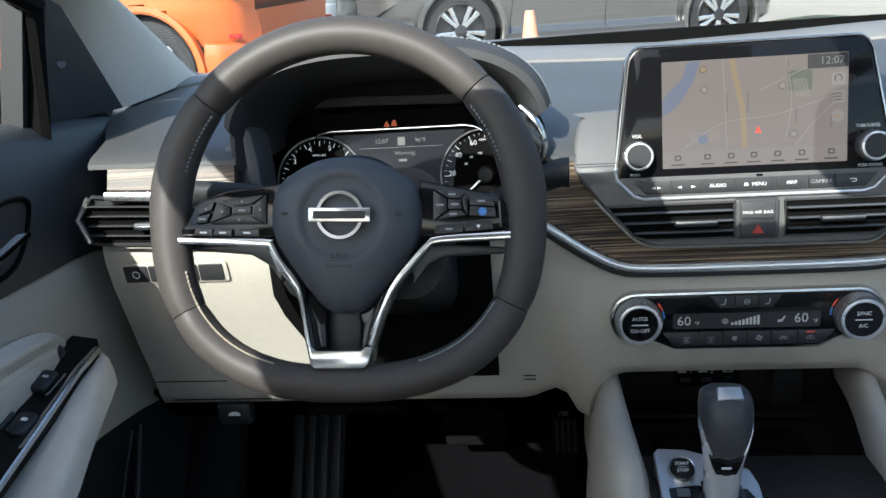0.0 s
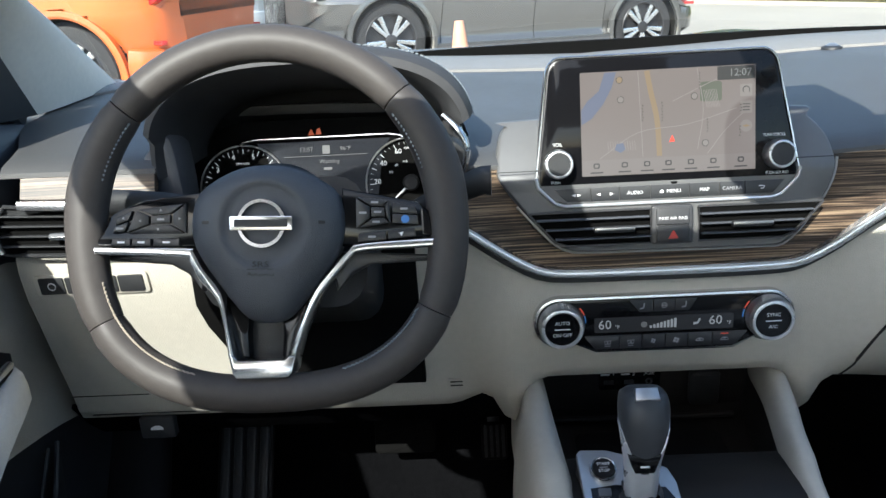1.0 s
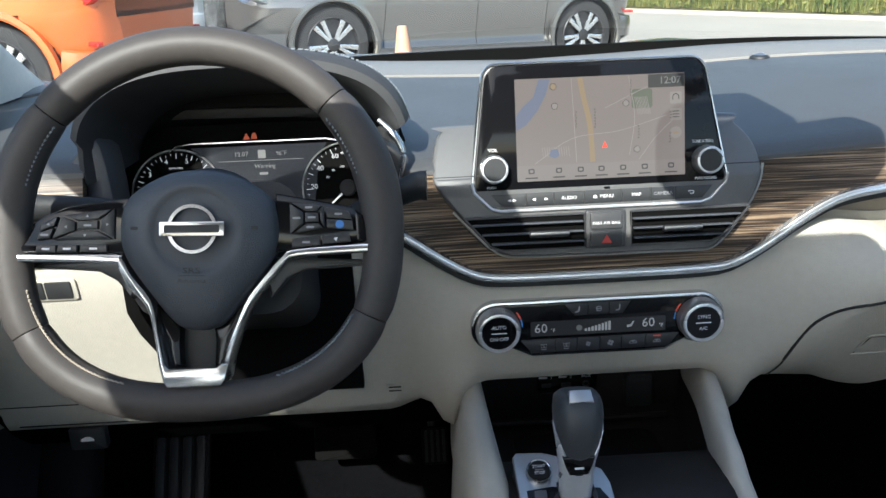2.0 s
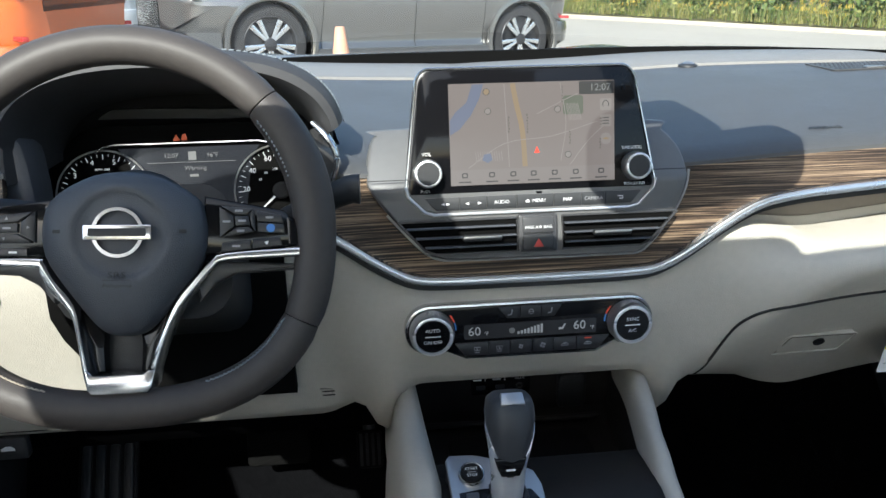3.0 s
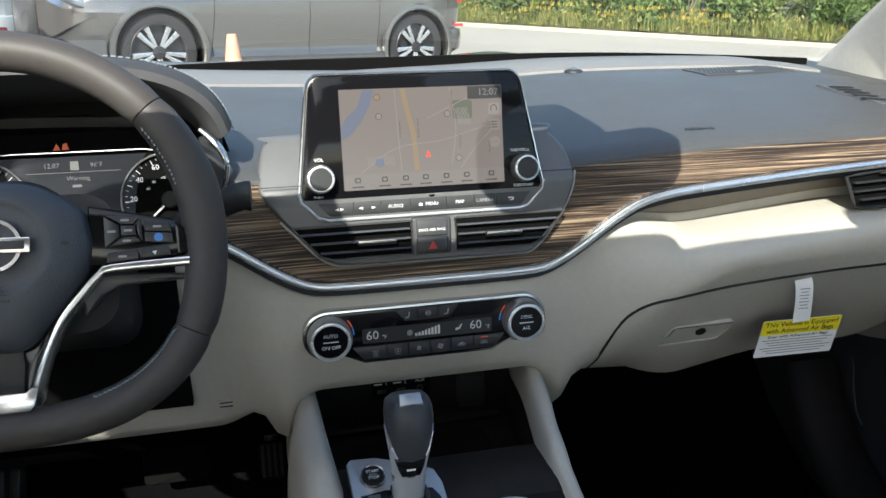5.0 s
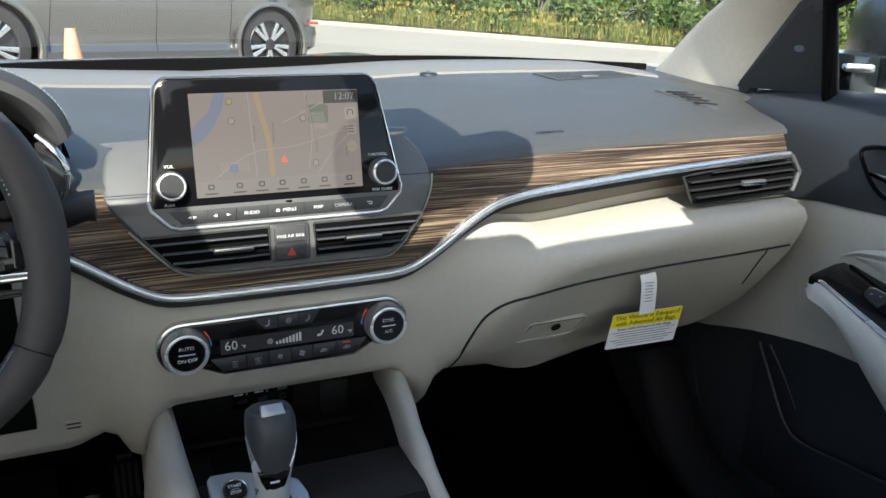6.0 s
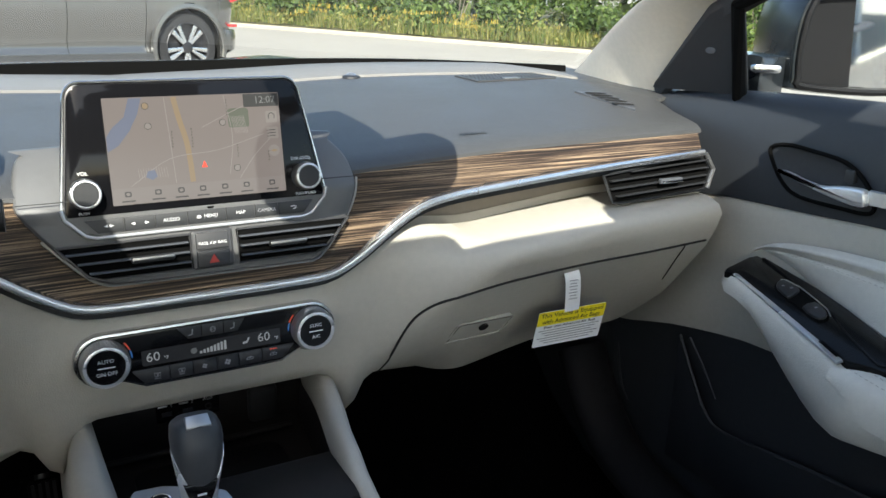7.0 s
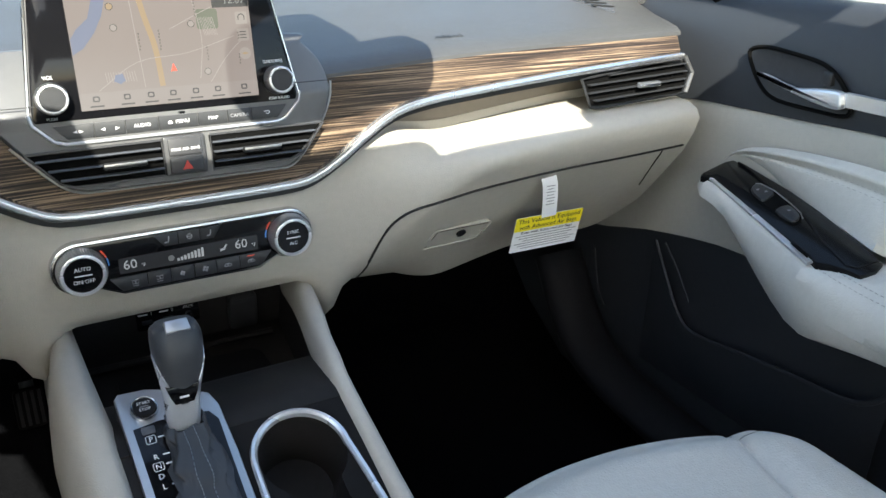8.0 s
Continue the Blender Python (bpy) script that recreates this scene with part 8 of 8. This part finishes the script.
def blades(spots, name, material, label, category, per, hlo, hhi, w):
    vs, fs = [], []
    for x, y, z in spots:
        for _ in range(per):
            a = rng.uniform(0, 6.283)
            r = rng.uniform(0, 0.22)
            h = rng.uniform(hlo, hhi)
            bx, by = x + r * math.cos(a), y + r * math.sin(a)
            t = rng.uniform(0, 6.283)
            dx, dy = math.cos(t) * w, math.sin(t) * w
            lx, ly = rng.uniform(-0.3, 0.3) * h, rng.uniform(-0.3, 0.3) * h
            k = len(vs)
            vs += [(bx - dx, by - dy, z), (bx + dx, by + dy, z), (bx + dx * 0.8 + lx * 0.4, by + dy * 0.8 + ly * 0.4, z + h * 0.6), (bx - dx * 0.8 + lx * 0.4, by - dy * 0.8 + ly * 0.4, z + h * 0.6), (bx + lx, by + ly, z + h)]
            fs += [(k, k + 1, k + 2, k + 3), (k + 3, k + 2, k + 4)]
    me = bpy.data.meshes.new(name)
    me.from_pydata(vs, [], fs)
    me.materials.append(material)
    return tagged(part(name, me, material, None), label, category, kind="stuff")


def leaves(cloud, name, material, size):
    vs, fs = [], []
    for c in cloud:
        a, b = Vector((rng.gauss(0, 1), rng.gauss(0, 1), rng.gauss(0, 1))).normalized(), Vector((rng.gauss(0, 1), rng.gauss(0, 1), rng.gauss(0, 1))).normalized()
        s = size * rng.uniform(0.6, 1.3)
        b = (b - a * a.dot(b)).normalized()
        k = len(vs)
        vs += [c - a * s, c + b * s * 0.45, c + a * s, c - b * s * 0.45]
        fs.append((k, k + 1, k + 2, k + 3))
    me = bpy.data.meshes.new(name)
    me.from_pydata([tuple(v) for v in vs], [], fs)
    me.materials.append(material)
    return me


spots = [along_kerb(rng.uniform(-26, 22), 0.25 + rng.random() ** 1.4 * 4.5, 0.12) for _ in range(2300)]
blades(spots, "tall_weeds", GRASS, "tall green and straw-coloured weeds behind the kerb", "weeds", 12, 0.10, 0.5, 0.008)
spots = [along_kerb(s + rng.gauss(0, 1.2), 0.4 + rng.random() * 2.5, 0.12) for s in (-14, -9, -5, -1.5, 2, 3.5, 8, 13) for _ in range(30)]
blades([(x, y, z + rng.uniform(0.15, 0.5)) for x, y, z in spots], "yellow_flowers", GOLD, "yellow flower heads among the weeds", "flowers", 12, 0.04, 0.12, 0.012)


cloud = []
for _ in range(16000):
    s_ = rng.uniform(-26, 22)
    o_ = 0.25 + rng.random() ** 1.3 * 3.5
    top = (0.35 + 0.25 * math.sin(s_ * 1.7) + 0.18 * math.sin(s_ * 4.1 + o_)) * (0.7 + 0.35 * o_)
    cloud.append(Vector(along_kerb(s_, o_, 0.12)) + Vector((0, 0, max(0.05, top) * rng.random() ** 0.8)))
WEEDLEAF = leaf_material("weed leaves", (0.10, 0.15, 0.03), (0.36, 0.34, 0.10))
tagged(part("leafy_weeds", leaves(cloud, "leafy_weeds", WEEDLEAF, 0.055), WEEDLEAF, None), "leafy green and yellow weeds along the kerb", "weeds", kind="stuff")


def shrub(s, off, r, h):
    base = Vector(along_kerb(s, off, 0.12))
    b = thing("shrub", base, "dense leafy green shrub behind the weeds", "shrub", "shrubs behind the kerb")
    cloud = []
    lumps = [(base + Vector((rng.uniform(-r, r) * 0.7, rng.uniform(-r, r) * 0.7, h * rng.uniform(0.2, 0.85))), r * rng.uniform(0.35, 0.6)) for _ in range(9)]
    for c, lr in lumps:
        for _ in range(170):
            d = Vector((rng.gauss(0, 1), rng.gauss(0, 1), rng.gauss(0, 1))).normalized() * lr * rng.uniform(0.55, 1.05)
            p = c + d
            if p.z > base.z:
                cloud.append(p)
    part("foliage", leaves(cloud, "foliage", LEAF, 0.085), LEAF, b)
    for _ in range(4):
        e = base + Vector((rng.uniform(-r, r) * 0.5, rng.uniform(-r, r) * 0.5, h * 0.7))
        part("stem", sweep([base, base.lerp(e, 0.5) + Vector((0.05, 0, 0)), e], oval(0.02, n=6), scale=lambda f: 1 - 0.7 * f), BARK, b)


for i in range(26):
    shrub(-26 + i * 1.9 + rng.uniform(-0.5, 0.5), 2.6 + rng.uniform(-1.1, 2.2), rng.uniform(1.2, 1.9), rng.uniform(1.6, 3.2))
for i in range(22):
    shrub(-22 + i * 2.0 + rng.uniform(-0.8, 0.8), 1.3 + rng.uniform(-0.4, 0.6), rng.uniform(0.5, 0.8), rng.uniform(0.6, 1.1))


def tree(s, off, h, r0):
    base = Vector(along_kerb(s, off, 0.05))
    t = thing("tree", base, "leafy tree with grey trunk behind the kerb", "tree", "trees behind the kerb")
    top = base + Vector((rng.uniform(-0.4, 0.4), rng.uniform(-0.4, 0.4), h * 0.75))
    part("trunk", sweep(curve([base, base.lerp(top, 0.35) + Vector((0.1, 0.05, 0)), base.lerp(top, 0.7) + Vector((-0.1, 0, 0)), top], 5), oval(r0, n=10), scale=lambda f: 1 - 0.75 * f), BARK, t)
    cloud = []
    for k in range(9):
        f = rng.uniform(0.4, 0.95)
        a = rng.uniform(0, 6.283)
        o = base.lerp(top, f)
        e = o + Vector((math.cos(a) * h * 0.28, math.sin(a) * h * 0.28, h * rng.uniform(0.08, 0.25)))
        part("limb", sweep([o, o.lerp(e, 0.5) + Vector((0, 0, 0.15)), e], oval(r0 * 0.4, n=6), scale=lambda f: 1 - 0.7 * f), BARK, t)
        for _ in range(330):
            d = Vector((rng.gauss(0, 1), rng.gauss(0, 1), rng.gauss(0, 0.8)))
            cloud.append(e + d * h * 0.075)
    part("crown", leaves(cloud, "crown", LEAF, 0.14), LEAF, t)


for s_, off, h, r0 in ((-18, 6.5, 8, 0.16), (-11, 7, 9, 0.17), (-3.4, 3.0, 8.5, 0.14), (-2.9, 3.4, 8, 0.11), (3.5, 6.5, 9, 0.18), (10, 6, 8, 0.16), (16, 7, 9, 0.17)):
    tree(s_, off, h, r0)

# a distant wood that closes the view
DIST = leaf_material("far wood leaves", (0.025, 0.045, 0.015), (0.09, 0.12, 0.035))
cloud = []
for i in range(15000):
    s_ = rng.uniform(-80, 70)
    hh = 6 + 2.5 * math.sin(s_ * 0.35) + 1.5 * math.sin(s_ * 1.1)
    p = Vector(along_kerb(s_, 14 + rng.uniform(0, 6), 0))
    cloud.append(p + Vector((0, 0, hh * rng.random() ** 0.7)))
ob = part("far_wood", leaves(cloud, "far_wood", DIST, 0.55), DIST, None)
tagged(ob, "dense green wood beyond the verge", "woods", kind="stuff")

# a low building behind the car, as the door mirror shows it
BRICKW = mat("tan brick wall", (0.30, 0.22, 0.17), 0.9, var=0.15, scale=20)
bd = thing("building", (14, -26, -0.4), "low tan building with flat roof at the car park", "building")
part("wall", box((4, -32, -0.6), (26, -24, 3.8), 0.02), BRICKW, bd)
part("roof", box((3.8, -32.2, 3.8), (26.2, -23.8, 4.2), 0.05), CLADDING, bd, "dark flat roof edge")
for i in range(4):
    part("window", box((6.0 + 5 * i, -24.02, 0.8), (8.6 + 5 * i, -23.96, 2.4), 0.01), CARGLASS, bd, "dark window")
